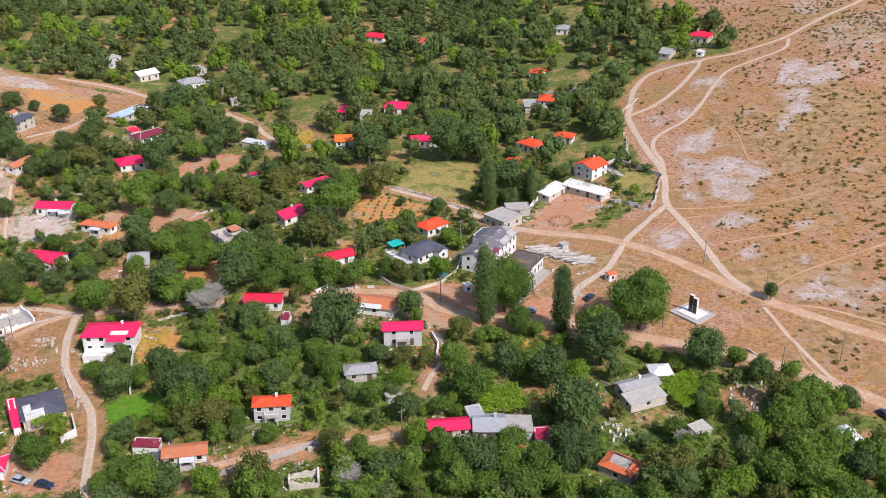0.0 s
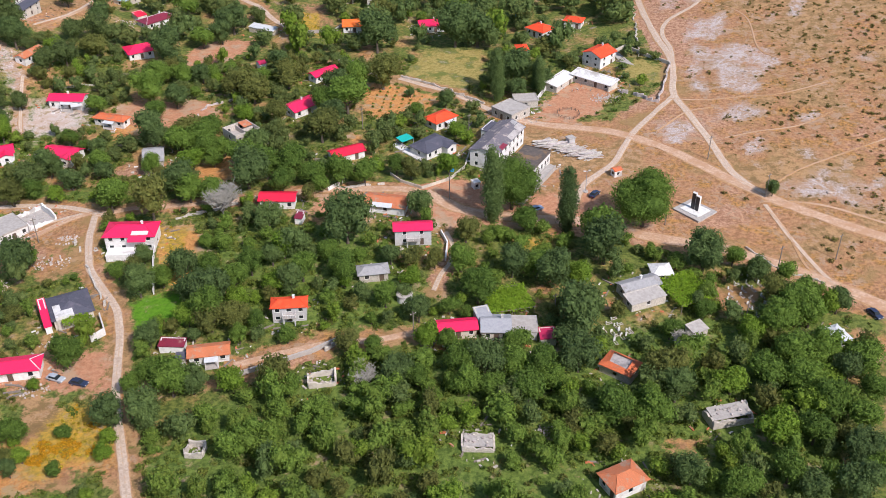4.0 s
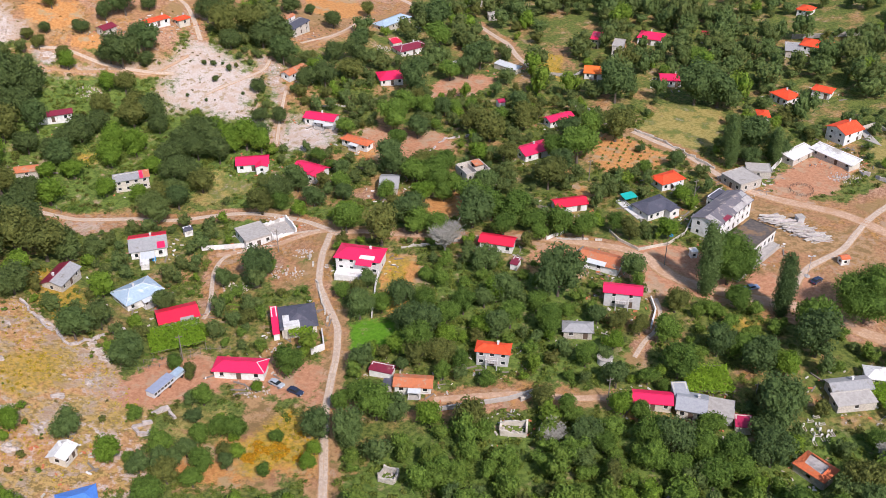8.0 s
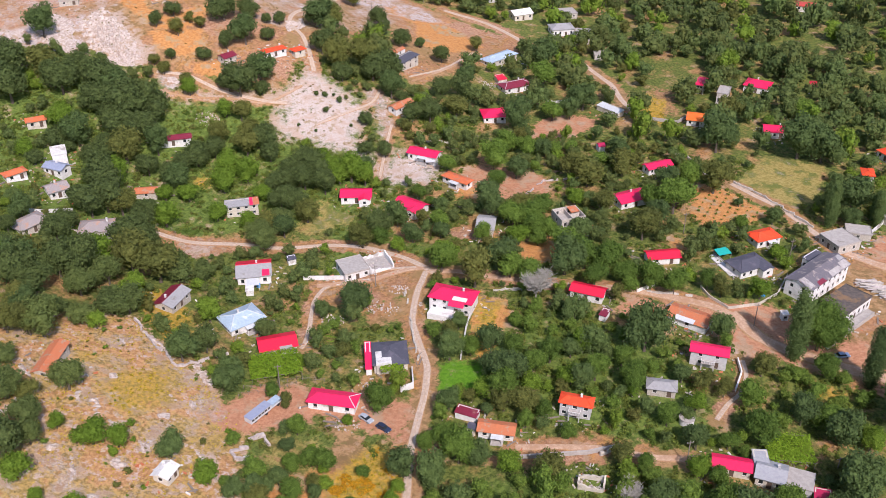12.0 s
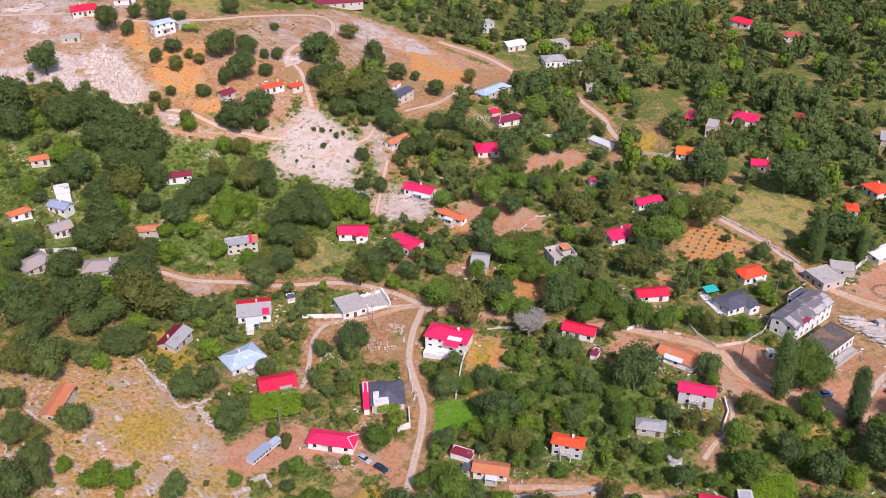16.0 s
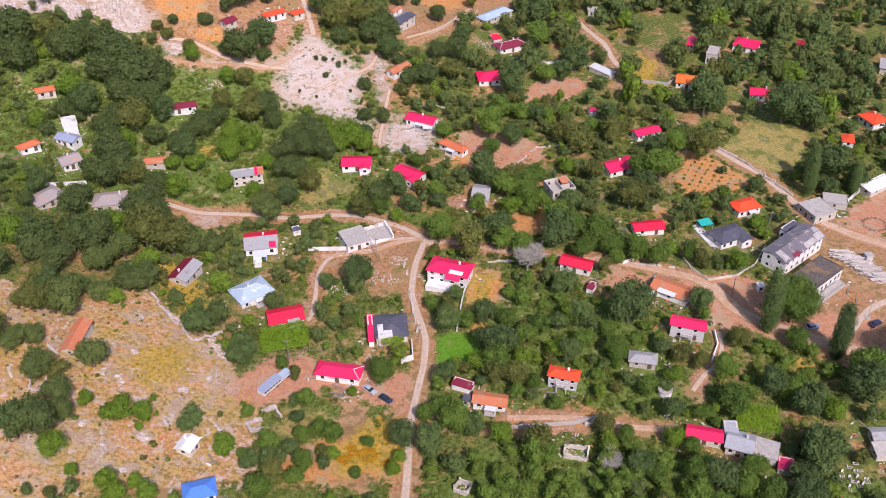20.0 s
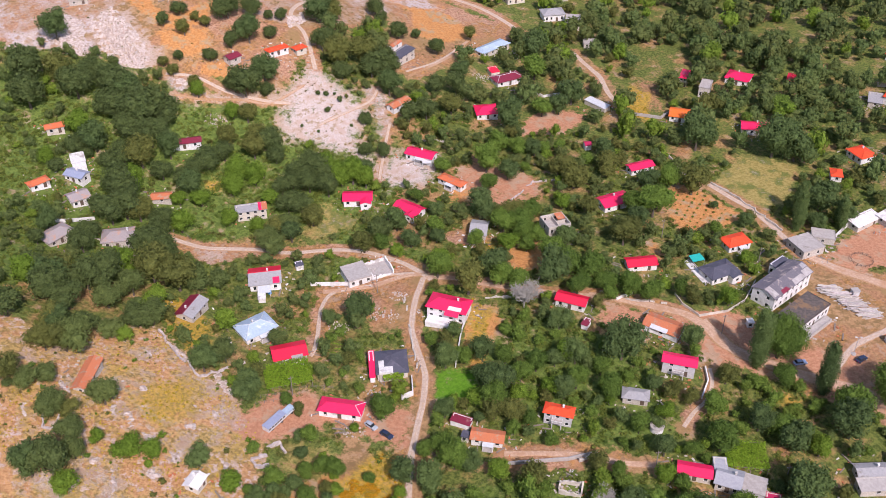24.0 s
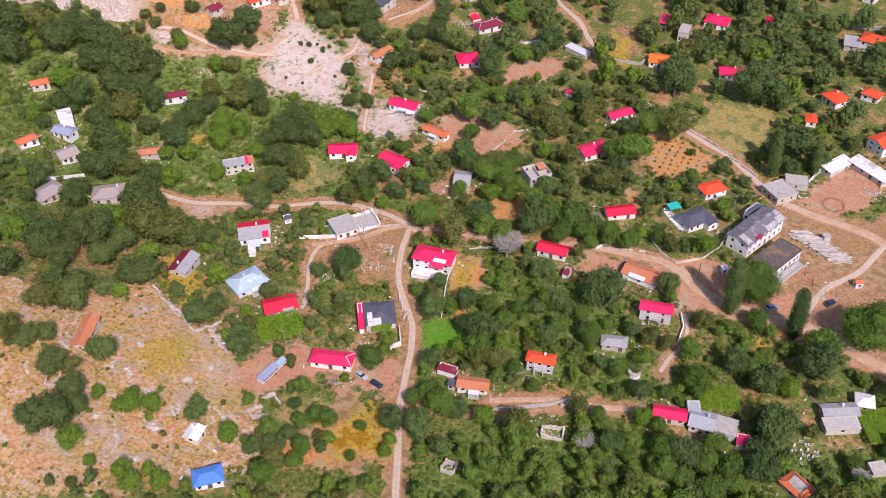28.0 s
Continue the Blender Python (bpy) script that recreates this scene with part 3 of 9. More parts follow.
road(5, (-195.1, 220.7), (-183.4, 221.9), (-174.7, 225.9), (-165.8, 229.8), (-154.1, 232.8), (-140.1, 239.8), (-128.3, 242.5), (-114.8, 241.0), (-106.2, 238.1), (-98.4, 234.1))
road(5, (-101.6, 234.7), (-99.7, 222.8), (-95.2, 208.9), (-89.0, 199.5), (-82.9, 190.7), (-78.9, 179.6), (-76.0, 166.7), (-73.2, 156.8), (-69.1, 145.9), (-66.2, 138.1), (-63.6, 131.0), (-60.8, 123.5), (-58.0, 115.0))
lane(4.5, (-101.3, 234.8), (-92.8, 236.7), (-81.4, 236.6), (-68.8, 237.2), (-54.9, 238.7), (-44.1, 241.1))
lane(6, (-45.0, 241.2), (-36.8, 243.0), (-30.0, 243.5), (-21.7, 243.9), (-13.4, 244.1), (-6.4, 241.0), (-1.2, 237.7), (4.1, 232.8), (11.9, 231.3))
lane(8, (-8.0, 243.1), (0.7, 235.0), (8.4, 231.9), (17.6, 230.8), (26.7, 230.3), (35.9, 230.4), (43.5, 229.9), (48.8, 225.1), (58.6, 221.5), (72.4, 217.4), (87.3, 208.9), (98.3, 200.3), (108.4, 191.5))
lane(7, (22.0, 293.7), (31.9, 289.9), (47.9, 285.7), (57.8, 280.1), (68.4, 270.4), (79.0, 257.2), (87.8, 246.9), (96.3, 238.0), (108.4, 228.4), (121.2, 219.2))
road(6, (90.4, 243.4), (83.9, 256.9), (81.1, 276.9), (78.5, 293.4), (75.9, 308.5), (78.3, 323.5), (79.7, 338.4), (77.4, 360.8), (76.0, 390.0), (78.1, 400.1), (83.6, 422.4), (93.6, 439.5), (107.6, 445.6), (118.1, 446.9))
road(5, (75.5, 392.7), (89.1, 401.2), (101.6, 416.2), (113.8, 436.8), (119.6, 448.0), (134.4, 450.3), (159.0, 463.8), (179.4, 485.8), (217.0, 534.3), (240.0, 569.3))
road(4, (78.1, 323.5), (81.1, 343.3), (80.3, 358.7), (84.7, 369.7), (96.5, 379.8), (106.3, 394.0), (116.5, 413.1), (126.1, 427.7), (141.1, 437.4), (156.3, 448.1), (163.3, 464.0))
road(5, (75.4, 307.7), (65.8, 294.6), (57.1, 281.0), (49.2, 263.6), (39.2, 250.9), (33.2, 233.9))
road(6, (-19.6, 328.8), (-9.8, 322.3), (-0.8, 316.6), (8.3, 306.8), (14.8, 299.7), (20.9, 294.6), (30.4, 290.4))
road(6, (-102.2, 426.6), (-92.2, 415.1), (-82.8, 404.7), (-75.5, 390.9), (-68.2, 381.1))
road(7, (-185.4, 457.1), (-162.3, 455.4), (-143.3, 445.8), (-126.7, 431.7))
road(5, (-354.8, 327.7), (-325.2, 339.4), (-289.1, 346.1), (-265.9, 365.8), (-255.7, 388.5), (-243.0, 427.2), (-232.8, 427.5), (-223.1, 404.5), (-224.6, 373.9), (-220.2, 360.6), (-211.1, 354.5), (-202.1, 344.2), (-193.8, 332.5))
road(4, (-245.2, 296.0), (-233.5, 300.7), (-217.5, 300.6), (-201.5, 304.4), (-193.1, 308.1))
lane(4, (-101.7, 237.1), (-108.9, 233.4), (-117.2, 225.6), (-124.9, 221.1), (-131.9, 217.2))
road(3.4, (-128.1, 218.5), (-129.2, 215.8), (-128.4, 208.8), (-123.7, 197.6), (-120.6, 189.1), (-120.4, 186.2))
road(3, (-1.8, 221.6), (0.0, 215.5), (-0.3, 207.9), (-2.7, 202.1), (-4.6, 194.7))
lane(3.5, (-8.2, 178.5), (-17.8, 175.6), (-27.6, 174.7), (-37.1, 172.2), (-49.5, 168.1))
road(3, (-162.7, 360.3), (-155.3, 382.4), (-152.4, 412.1))
road(3, (-177.6, 303.0), (-169.9, 318.3), (-165.7, 328.6), (-166.7, 338.2))
road(3, (89.2, 239.2), (91.8, 223.3), (95.4, 207.6), (98.8, 198.0))
road(3, (-119.7, 227.5), (-114.0, 232.7), (-105.8, 236.1))
road(3, (-141.6, 284.8), (-148.0, 304.1), (-152.4, 319.2))

trail(1.6, (73.6, 306.2), (84.5, 303.5), (97.8, 303.7), (111, 303.8), (128, 309))
trail(1.5, (86.2, 277.3), (97.6, 280.4), (110.5, 282.4), (124, 290))
trail(1.6, (66, 283.9), (77.3, 295.5), (87.1, 298.1))
trail(1.6, (91, 247), (103.3, 256.7), (119.2, 264.8), (136.9, 272.7))
trail(2.2, (89.1, 240.7), (104.4, 238.5), (120.8, 227.8))
trail(2.0, (89.5, 236.3), (91.8, 224.7), (92.5, 209.3), (98.4, 200.7))
trail(1.4, (97, 386.7), (112.2, 365.1), (111.6, 336.5), (120.6, 325.4))
trail(2.5, (-236.4, 288.3), (-225.6, 291.9), (-211.7, 299.4), (-200.9, 303.3), (-195.7, 313.1), (-193.3, 321))

trail(3.4, (-160, 357.7), (-156.2, 373.4), (-152.7, 392.7), (-152.4, 413))


def inside(poly, x, y):
    """How far points lie inside a polygon (negative outside)."""
    hit = np.zeros(x.shape, bool)
    near = np.full(x.shape, 1e9)
    for (ax, ay), (bx, by) in zip(poly, np.roll(poly, -1, 0)):
        cross = ((ay > y) != (by > y)) & (x < (bx - ax) * (y - ay) / (by - ay + 1e-12) + ax)
        hit ^= cross
        u = np.clip(((x - ax) * (bx - ax) + (y - ay) * (by - ay)) / ((bx - ax) ** 2 + (by - ay) ** 2 + 1e-9), 0, 1)
        near = np.minimum(near, np.hypot(x - ax - u * (bx - ax), y - ay - u * (by - ay)))
    return np.where(hit, near, -near)


def road_gap(x, y):
    """Distance from the edge of the nearest road."""
    gap = np.full(x.shape, 1e9)
    for width, line in ROADS:
        q = np.array([(v.x, v.y) for v in line[::2] + [line[-1]]])
        x0, y0, x1, y1 = q[:, 0].min() - 15, q[:, 1].min() - 15, q[:, 0].max() + 15, q[:, 1].max() + 15
        sel = (x > x0) & (x < x1) & (y > y0) & (y < y1)
        if sel.any():
            gap[sel] = np.minimum(gap[sel], np.sqrt((x[sel][:, None] - q[:, 0]) ** 2 + (y[sel][:, None] - q[:, 1]) ** 2).min(1) - width / 2)
    return gap


def cover(x, y):
    """Weights of the kinds of ground at points of the plan."""
    w = {k: np.zeros(x.shape) for k in ("dry", "rock", "soil", "tan", "ochre", "lush", "lawn", "meadow", "flower", "rockfield", "ledge")}
    for kind, weight, poly in ZONES:
        d = inside(poly, x, y)
        w[kind] = np.maximum(w[kind], weight * np.clip(0.5 + d / {"ledge": 4.5, "rock": 14.0, "ochre": 7.0}.get(kind, 9.0), 0, 1))
    w["dry"] = np.maximum(w["dry"], np.clip(1.0 - road_gap(x, y) / 3.0, 0, 1) * 0.9)
    return w


def axis(a, b, step, far):
    inner = list(np.arange(a, b + step / 2, step))
    lo, hi, s = [], [], step
    while (lo[-1] if lo else a) > -far:
        s *= 1.25
        lo.append((lo[-1] if lo else a) - s)
    s = step
    while (hi[-1] if hi else b) < far:
        s *= 1.25
        hi.append((hi[-1] if hi else b) + s)
    return np.array(lo[::-1] + inner + hi)


def ground_material():
    m, t, b = nodes_of("ground")
    n1 = noise_of(t, 0.9, 8.0, 0.72)
    n2 = noise_of(t, 0.14, 6.0, 0.68)
    n3 = noise_of(t, 0.045, 5.0, 0.62)
    n4 = noise_of(t, 0.33, 8.0, 0.78)
    n5 = noise_of(t, 2.6, 5.0, 0.7)
    green = blend(t, ramp(t, n1, 0.40, 0.60), (0.066, 0.092, 0.020), (0.165, 0.190, 0.045))
    green = blend(t, ramp(t, n2, 0.48, 0.64), green, blend(t, ramp(t, n1, 0.4, 0.6), (0.15, 0.125, 0.04), (0.35, 0.235, 0.085)))
    green = blend(t, ramp(t, n3, 0.53, 0.66), green, blend(t, ramp(t, n1, 0.4, 0.6), (0.27, 0.15, 0.065), (0.47, 0.27, 0.12)))
    earth = blend(t, ramp(t, n1, 0.38, 0.62), (0.275, 0.138, 0.072), (0.45, 0.24, 0.125))
    earth = blend(t, ramp(t, n2, 0.47, 0.60), earth, blend(t, ramp(t, n1, 0.4, 0.6), (0.20, 0.115, 0.045), (0.47, 0.235, 0.075)))
    earth = blend(t, ramp(t, n3, 0.36, 0.46), blend(t, n1, (0.21, 0.14, 0.06), (0.40, 0.245, 0.11)), earth)
    n6 = noise_of(t, 0.021, 6.0, 0.7)
    earth = blend(t, ramp(t, n6, 0.50, 0.58), earth, blend(t, ramp(t, n4, 0.42, 0.58), (0.23, 0.145, 0.065), (0.43, 0.255, 0.125)))
    earth = blend(t, ramp(t, n6, 0.47, 0.40), earth, blend(t, ramp(t, n1, 0.40, 0.60), (0.28, 0.14, 0.085), (0.50, 0.29, 0.185)))
    stone = blend(t, ramp(t, n5, 0.36, 0.64), (0.37, 0.30, 0.28), (0.60, 0.52, 0.495))
    stone = blend(t, ramp(t, n4, 0.49, 0.57), stone, blend(t, n5, (0.27, 0.17, 0.10), (0.47, 0.31, 0.21)))
    chalk = blend(t, ramp(t, n5, 0.36, 0.64), (0.45, 0.36, 0.32), (0.59, 0.50, 0.455))
    chalk = blend(t, ramp(t, n2, 0.47, 0.60), chalk, (0.47, 0.35, 0.28))
    chalk = blend(t, ramp(t, n4, 0.535, 0.60), chalk, blend(t, n1, (0.20, 0.17, 0.085), (0.46, 0.33, 0.22)))
    tan = blend(t, ramp(t, n1, 0.38, 0.62), (0.36, 0.185, 0.08), (0.56, 0.315, 0.15))
    tan = blend(t, ramp(t, n2, 0.44, 0.54), tan, blend(t, ramp(t, n1, 0.42, 0.58), (0.23, 0.155, 0.055), (0.50, 0.32, 0.12)))
    tan = blend(t, ramp(t, n3, 0.53, 0.60), tan, blend(t, ramp(t, n1, 0.42, 0.58), (0.27, 0.19, 0.065), (0.47, 0.31, 0.11)))
    tan = blend(t, ramp(t, n4, 0.525, 0.60), tan, blend(t, n5, (0.42, 0.30, 0.25), (0.70, 0.57, 0.52)))
    lush = blend(t, ramp(t, n1, 0.40, 0.60), (0.070, 0.108, 0.022), (0.155, 0.210, 0.044))
    lush = blend(t, ramp(t, n2, 0.56, 0.64), lush, (0.19, 0.19, 0.05))
    ochre = blend(t, ramp(t, n1, 0.38, 0.62), (0.43, 0.19, 0.065), (0.58, 0.28, 0.10))
    ochre = blend(t, ramp(t, n2, 0.52, 0.62), ochre, blend(t, n1, (0.30, 0.20, 0.08), (0.50, 0.34, 0.20)))
    soil = blend(t, ramp(t, n1, 0.35, 0.65), (0.395, 0.18, 0.10), (0.535, 0.27, 0.16))
    soil = blend(t, ramp(t, n2, 0.50, 0.62), soil, (0.45, 0.285, 0.18))
    lawn = blend(t, ramp(t, n1, 0.35, 0.65), (0.075, 0.19, 0.012), (0.125, 0.27, 0.02))
    meadow = blend(t, ramp(t, n1, 0.38, 0.62), (0.26, 0.205, 0.06), (0.38, 0.30, 0.105))
    meadow = blend(t, ramp(t, n2, 0.50, 0.60), meadow, (0.15, 0.165, 0.04))
    colour = green
    mottle = calc(t, "ADD", calc(t, "MULTIPLY", n4, 0.55), calc(t, "MULTIPLY", n2, 0.45))
    for name, look_, soft in (("lush", lush, 0.25), ("meadow", meadow, 0.22), ("lawn", lawn, 0.22), ("dry", earth, 0.22), ("tan", tan, 0.25), ("soil", soil, 0.22), ("ochre", ochre, 0.25), ("flower", blend(t, ramp(t, n1, 0.35, 0.65), (0.26, 0.20, 0.045), (0.55, 0.32, 0.05)), 0.4), ("rock", chalk, 0.5), ("ledge", stone, 0.7)):
        a = t.nodes.new("ShaderNodeAttribute")
        a.attribute_name = name
        edge = calc(t, "ADD", a.outputs["Fac"], calc(t, "MULTIPLY", calc(t, "SUBTRACT", mottle, 0.5), {"rock": 4.0, "ledge": 5.0}.get(name, 2.6)))
        colour = blend(t, ramp(t, edge, 0.5 - soft / 2, 0.5 + soft / 2), colour, look_)
        if name == "dry":
            patchy = calc(t, "MULTIPLY", ramp(t, n4, 0.53, 0.58), ramp(t, n3, 0.49, 0.55))
            colour = blend(t, calc(t, "MULTIPLY", patchy, ramp(t, a.outputs["Fac"], 0.55, 0.8)), colour, stone)
    field = t.nodes.new("ShaderNodeAttribute")
    field.attribute_name = "rockfield"
    bare = calc(t, "MULTIPLY", ramp(t, field.outputs["Fac"], 0.2, 0.8), ramp(t, calc(t, "ADD", calc(t, "MULTIPLY", n4, 0.6), calc(t, "MULTIPLY", n1, 0.4)), 0.57, 0.62))
    colour = blend(t, bare, colour, stone)
    t.links.new(colour, b.inputs["Base Color"])
    b.inputs["Roughness"].default_value = 0.95
    b.inputs["Specular IOR Level"].default_value = 0.15
    relief(t, b, calc(t, "ADD", n1, n4), 0.9, 0.4)
    return m


def build_ground():
    xs, ys = axis(-345, 245, 2.5, 3500), axis(70, 590, 2.5, 3500)
    gx, gy = np.meshgrid(xs, ys)
    gz = heights(gx, gy)
    nx, ny = len(xs), len(ys)
    me = bpy.data.meshes.new("ground")
    me.vertices.add(nx * ny)
    me.vertices.foreach_set("co", np.stack([gx, gy, gz], -1).astype(np.float32).ravel())
    i = np.arange(nx * ny).reshape(ny, nx)
    quads = np.stack([i[:-1, :-1], i[:-1, 1:], i[1:, 1:], i[1:, :-1]], -1).reshape(-1, 4)
    me.loops.add(quads.size)
    me.loops.foreach_set("vertex_index", quads.ravel().astype(np.int32))
    me.polygons.add(len(quads))
    me.polygons.foreach_set("loop_start", np.arange(0, quads.size, 4, dtype=np.int32))
    me.update(calc_edges=True)
    for kind, w in cover(gx.ravel(), gy.ravel()).items():
        me.attributes.new(kind, "FLOAT", "POINT").data.foreach_set("value", w.astype(np.float32))
    me.materials.append(ground_material())
    me.polygons.foreach_set("use_smooth", np.ones(len(quads), bool))
    return tagged(new("ground", me), "sunburnt village ground of grass, dry earth and pale rock", "ground", kind="structure")


build_ground()
def road_material():
    """Pale dust on the wheel tracks that thins into the earth of the verges."""
    m, t, b = nodes_of("dirt_track")
    n1 = noise_of(t, 1.3, 7.0, 0.72)
    n2 = noise_of(t, 0.22, 5.0, 0.65)
    dust = blend(t, ramp(t, n1, 0.34, 0.66), (0.40, 0.295, 0.225), (0.585, 0.465, 0.375))
    dust = blend(t, ramp(t, n2, 0.50, 0.66), dust, blend(t, n1, (0.42, 0.30, 0.22), (0.54, 0.41, 0.32)))
    clay = blend(t, ramp(t, n1, 0.38, 0.62), (0.42, 0.26, 0.17), (0.56, 0.385, 0.275))
    clay = blend(t, ramp(t, n2, 0.46, 0.60), clay, blend(t, n1, (0.38, 0.21, 0.12), (0.50, 0.31, 0.20)))
    pale = t.nodes.new("ShaderNodeAttribute")
    pale.attribute_name = "pale"
    dust = blend(t, pale.outputs["Fac"], clay, dust)
    earth = blend(t, ramp(t, n1, 0.40, 0.60), (0.30, 0.165, 0.085), (0.46, 0.27, 0.14))
    a = t.nodes.new("ShaderNodeAttribute")
    a.attribute_name = "verge"
    edge = calc(t, "ADD", a.outputs["Fac"], calc(t, "MULTIPLY", calc(t, "SUBTRACT", n1, 0.5), 1.6))
    t.links.new(blend(t, ramp(t, edge, 0.3, 0.7), dust, earth), b.inputs["Base Color"])
    b.inputs["Roughness"].default_value = 0.95
    b.inputs["Specular IOR Level"].default_value = 0.15
    relief(t, b, n1, 0.6, 0.1)
    return m


ROAD_DIRT = road_material()
for (width_, line_), pale_ in zip(ROADS, DUST):
    v_, f_, verge_ = [], [], []
    for k, p in enumerate(line_):
        q = line_[min(k + 1, len(line_) - 1)] - line_[max(k - 1, 0)]
        side = Vector((-q.y, q.x)).normalized()
        ragged = 1.0 + 0.5 * noise.noise(Vector((p.x * 0.16, p.y * 0.16, 1.0))) + 0.2 * noise.noise(Vector((p.x * 0.6, p.y * 0.6, 1.0)))
        other = 1.0 + 0.5 * noise.noise(Vector((p.x * 0.16, p.y * 0.16, 9.0))) + 0.2 * noise.noise(Vector((p.x * 0.6, p.y * 0.6, 9.0)))
        for s, worn in ((-ragged, 1.0), (-0.68, 0.3), (-0.4, 0.0), (0.0, 0.42), (0.4, 0.0), (0.68, 0.3), (other, 1.0)):
            c = p + side * (s * width_ * (0.25 if pale_ else 0.34))
            v_.append((c.x, c.y, ground_at(c.x, c.y) + (0.03 if worn == 1 else 0.13 if worn == 0 else 0.14)))
            verge_.append(max(worn, 0.55 + 0.4 * noise.noise(Vector((p.x * 0.07, p.y * 0.07, 4.0)))) if pale_ == 0.3 else worn)
    for k in range(len(line_) - 1):
        for j in range(6):
            a = k * 7 + j
            f_.append((a, a + 7, a + 8, a + 1))
    ob_ = new("road", mesh_of("road", v_, f_, ROAD_DIRT))
    ob_.data.attributes.new("verge", "FLOAT", "POINT").data.foreach_set("value", verge_)
    ob_.data.attributes.new("pale", "FLOAT", "POINT").data.foreach_set("value", [pale_] * len(verge_))
    ob_.data.polygons.foreach_set("use_smooth", np.ones(len(f_), bool))
    tagged(ob_, "pale dusty unpaved track with worn uneven edges", "road", kind="structure")


# ---- houses ----
HOUSES = []
TREES = []


def wall_grid(length, low, high, holes, thick=0.28):
    """A wall along x, centred, its outer face at y = 0, in one piece, with openings (x0, x1, z0, z1) that go through it."""
    xs = sorted({-length / 2, length / 2, *(v for q in holes for v in q[:2])})
    zs = sorted({low, high, *(v for q in holes for v in q[2:])})
    s, index = Shape(), {}

    def at(i, j, back):
        key = (i, j, back)
        if key not in index:
            index[key] = len(s.v)
            s.v.append((xs[i], thick if back else 0.0, zs[j]))
        return index[key]

    def solid(i, j):
        if not (0 <= i < len(xs) - 1 and 0 <= j < len(zs) - 1):
            return False
        cx, cz = (xs[i] + xs[i + 1]) / 2, (zs[j] + zs[j + 1]) / 2
        return not any(q[0] < cx < q[1] and q[2] < cz < q[3] for q in holes)

    for i in range(len(xs) - 1):
        for j in range(len(zs) - 1):
            if not solid(i, j):
                continue
            s.f.append((at(i, j, 0), at(i + 1, j, 0), at(i + 1, j + 1, 0), at(i, j + 1, 0)))
            s.f.append((at(i, j + 1, 1), at(i + 1, j + 1, 1), at(i + 1, j, 1), at(i, j, 1)))
            for di, dj, p, q in ((-1, 0, (i, j), (i, j + 1)), (1, 0, (i + 1, j + 1), (i + 1, j)), (0, -1, (i + 1, j), (i, j)), (0, 1, (i, j + 1), (i + 1, j + 1))):
                if not solid(i + di, j + dj):
                    s.f.append((at(*p, 0), at(*q, 0), at(*q, 1), at(*p, 1)))
    return s


def put_side(ob, side, w, d):
    """Turns a panel or fitting built for the front to one of four sides: 0 front, 1 right, 2 back, 3 left."""
    reach = (d if side % 2 == 0 else w) / 2
    ob.matrix_basis = pose(0, 0, 0, 0, 0, 90 * side) @ Matrix.Translation((0, -reach, 0))


def roof_faces(kind, w, d, h, rise):
    """Upper outlines of the roof's slopes."""
    x, y, z = w / 2, d / 2, h
    if kind == "gable":
        return [[(-x, -y, z), (x, -y, z), (x, 0, z + rise), (-x, 0, z + rise)], [(x, y, z), (-x, y, z), (-x, 0, z + rise), (x, 0, z + rise)]]
    if kind == "hip":
        if w >= d:
            r = max(0.3, (w - d) / 2 + d * 0.08)
            a, b = (-r, 0, z + rise), (r, 0, z + rise)
            return [[(-x, -y, z), (x, -y, z), b, a], [(x, y, z), (-x, y, z), a, b], [(x, -y, z), (x, y, z), b], [(-x, y, z), (-x, -y, z), a]]
        r = max(0.3, (d - w) / 2 + w * 0.08)
        a, b = (0, -r, z + rise), (0, r, z + rise)
        return [[(x, -y, z), (x, y, z), b, a], [(-x, y, z), (-x, -y, z), a, b], [(-x, -y, z), (x, -y, z), a], [(x, y, z), (-x, y, z), b]]
    if kind == "shed":
        return [[(-x, -y, z), (x, -y, z), (x, y, z + rise), (-x, y, z + rise)]]
    return [[(-x, -y, z + 0.2), (x, -y, z + 0.2), (x, y, z + 0.2), (-x, y, z + 0.2)]]


def cap(shape, a, b, r=0.12):
    return shape.tube(a, b, r, r, 5)


def ring(x0, x1, z0, z1, bar, y0, y1):
    """A rectangular frame in one piece."""
    v = [(x, y, z) for y in (y0, y1) for x, z in ((x0, z0), (x1, z0), (x1, z1), (x0, z1), (x0 + bar, z0 + bar), (x1 - bar, z0 + bar), (x1 - bar, z1 - bar), (x0 + bar, z1 - bar))]
    f = []
    for k in range(4):
        n = (k + 1) % 4
        f += [(k, n, n + 4, k + 4), (k + 12, n + 12, n + 8, k + 8), (k + 8, n + 8, n, k), (k + 4, n + 4, n + 12, k + 12)]
    return Shape().add(v, f)


def window(root, side, w, d, x0, x1, z0, z1, shut):
    frame_ = part("window", ring(x0, x1, z0, z1, 0.1, 0.04, 0.2), FRAME, root)
    put_side(frame_, side, w, d)
    part("pane", Shape().box(x0 + 0.1, 0.1, z0 + 0.1, x1 - 0.1, 0.13, z1 - 0.1), DARK_ROOM if shut else GLASS, frame_)
    if side == 0:
        part("sill", Shape().box(x0 - 0.1, -0.12, z0 - 0.1, x1 + 0.1, -0.002, z0 - 0.01), CONCRETE, frame_)


def door(root, side, w, d, x0, x1, z1):
    leaf = part("door", Shape().box(x0 + 0.03, 0.08, 0.02, x1 - 0.03, 0.16, z1 - 0.03), DARK_WOOD, root)
    put_side(leaf, side, w, d)


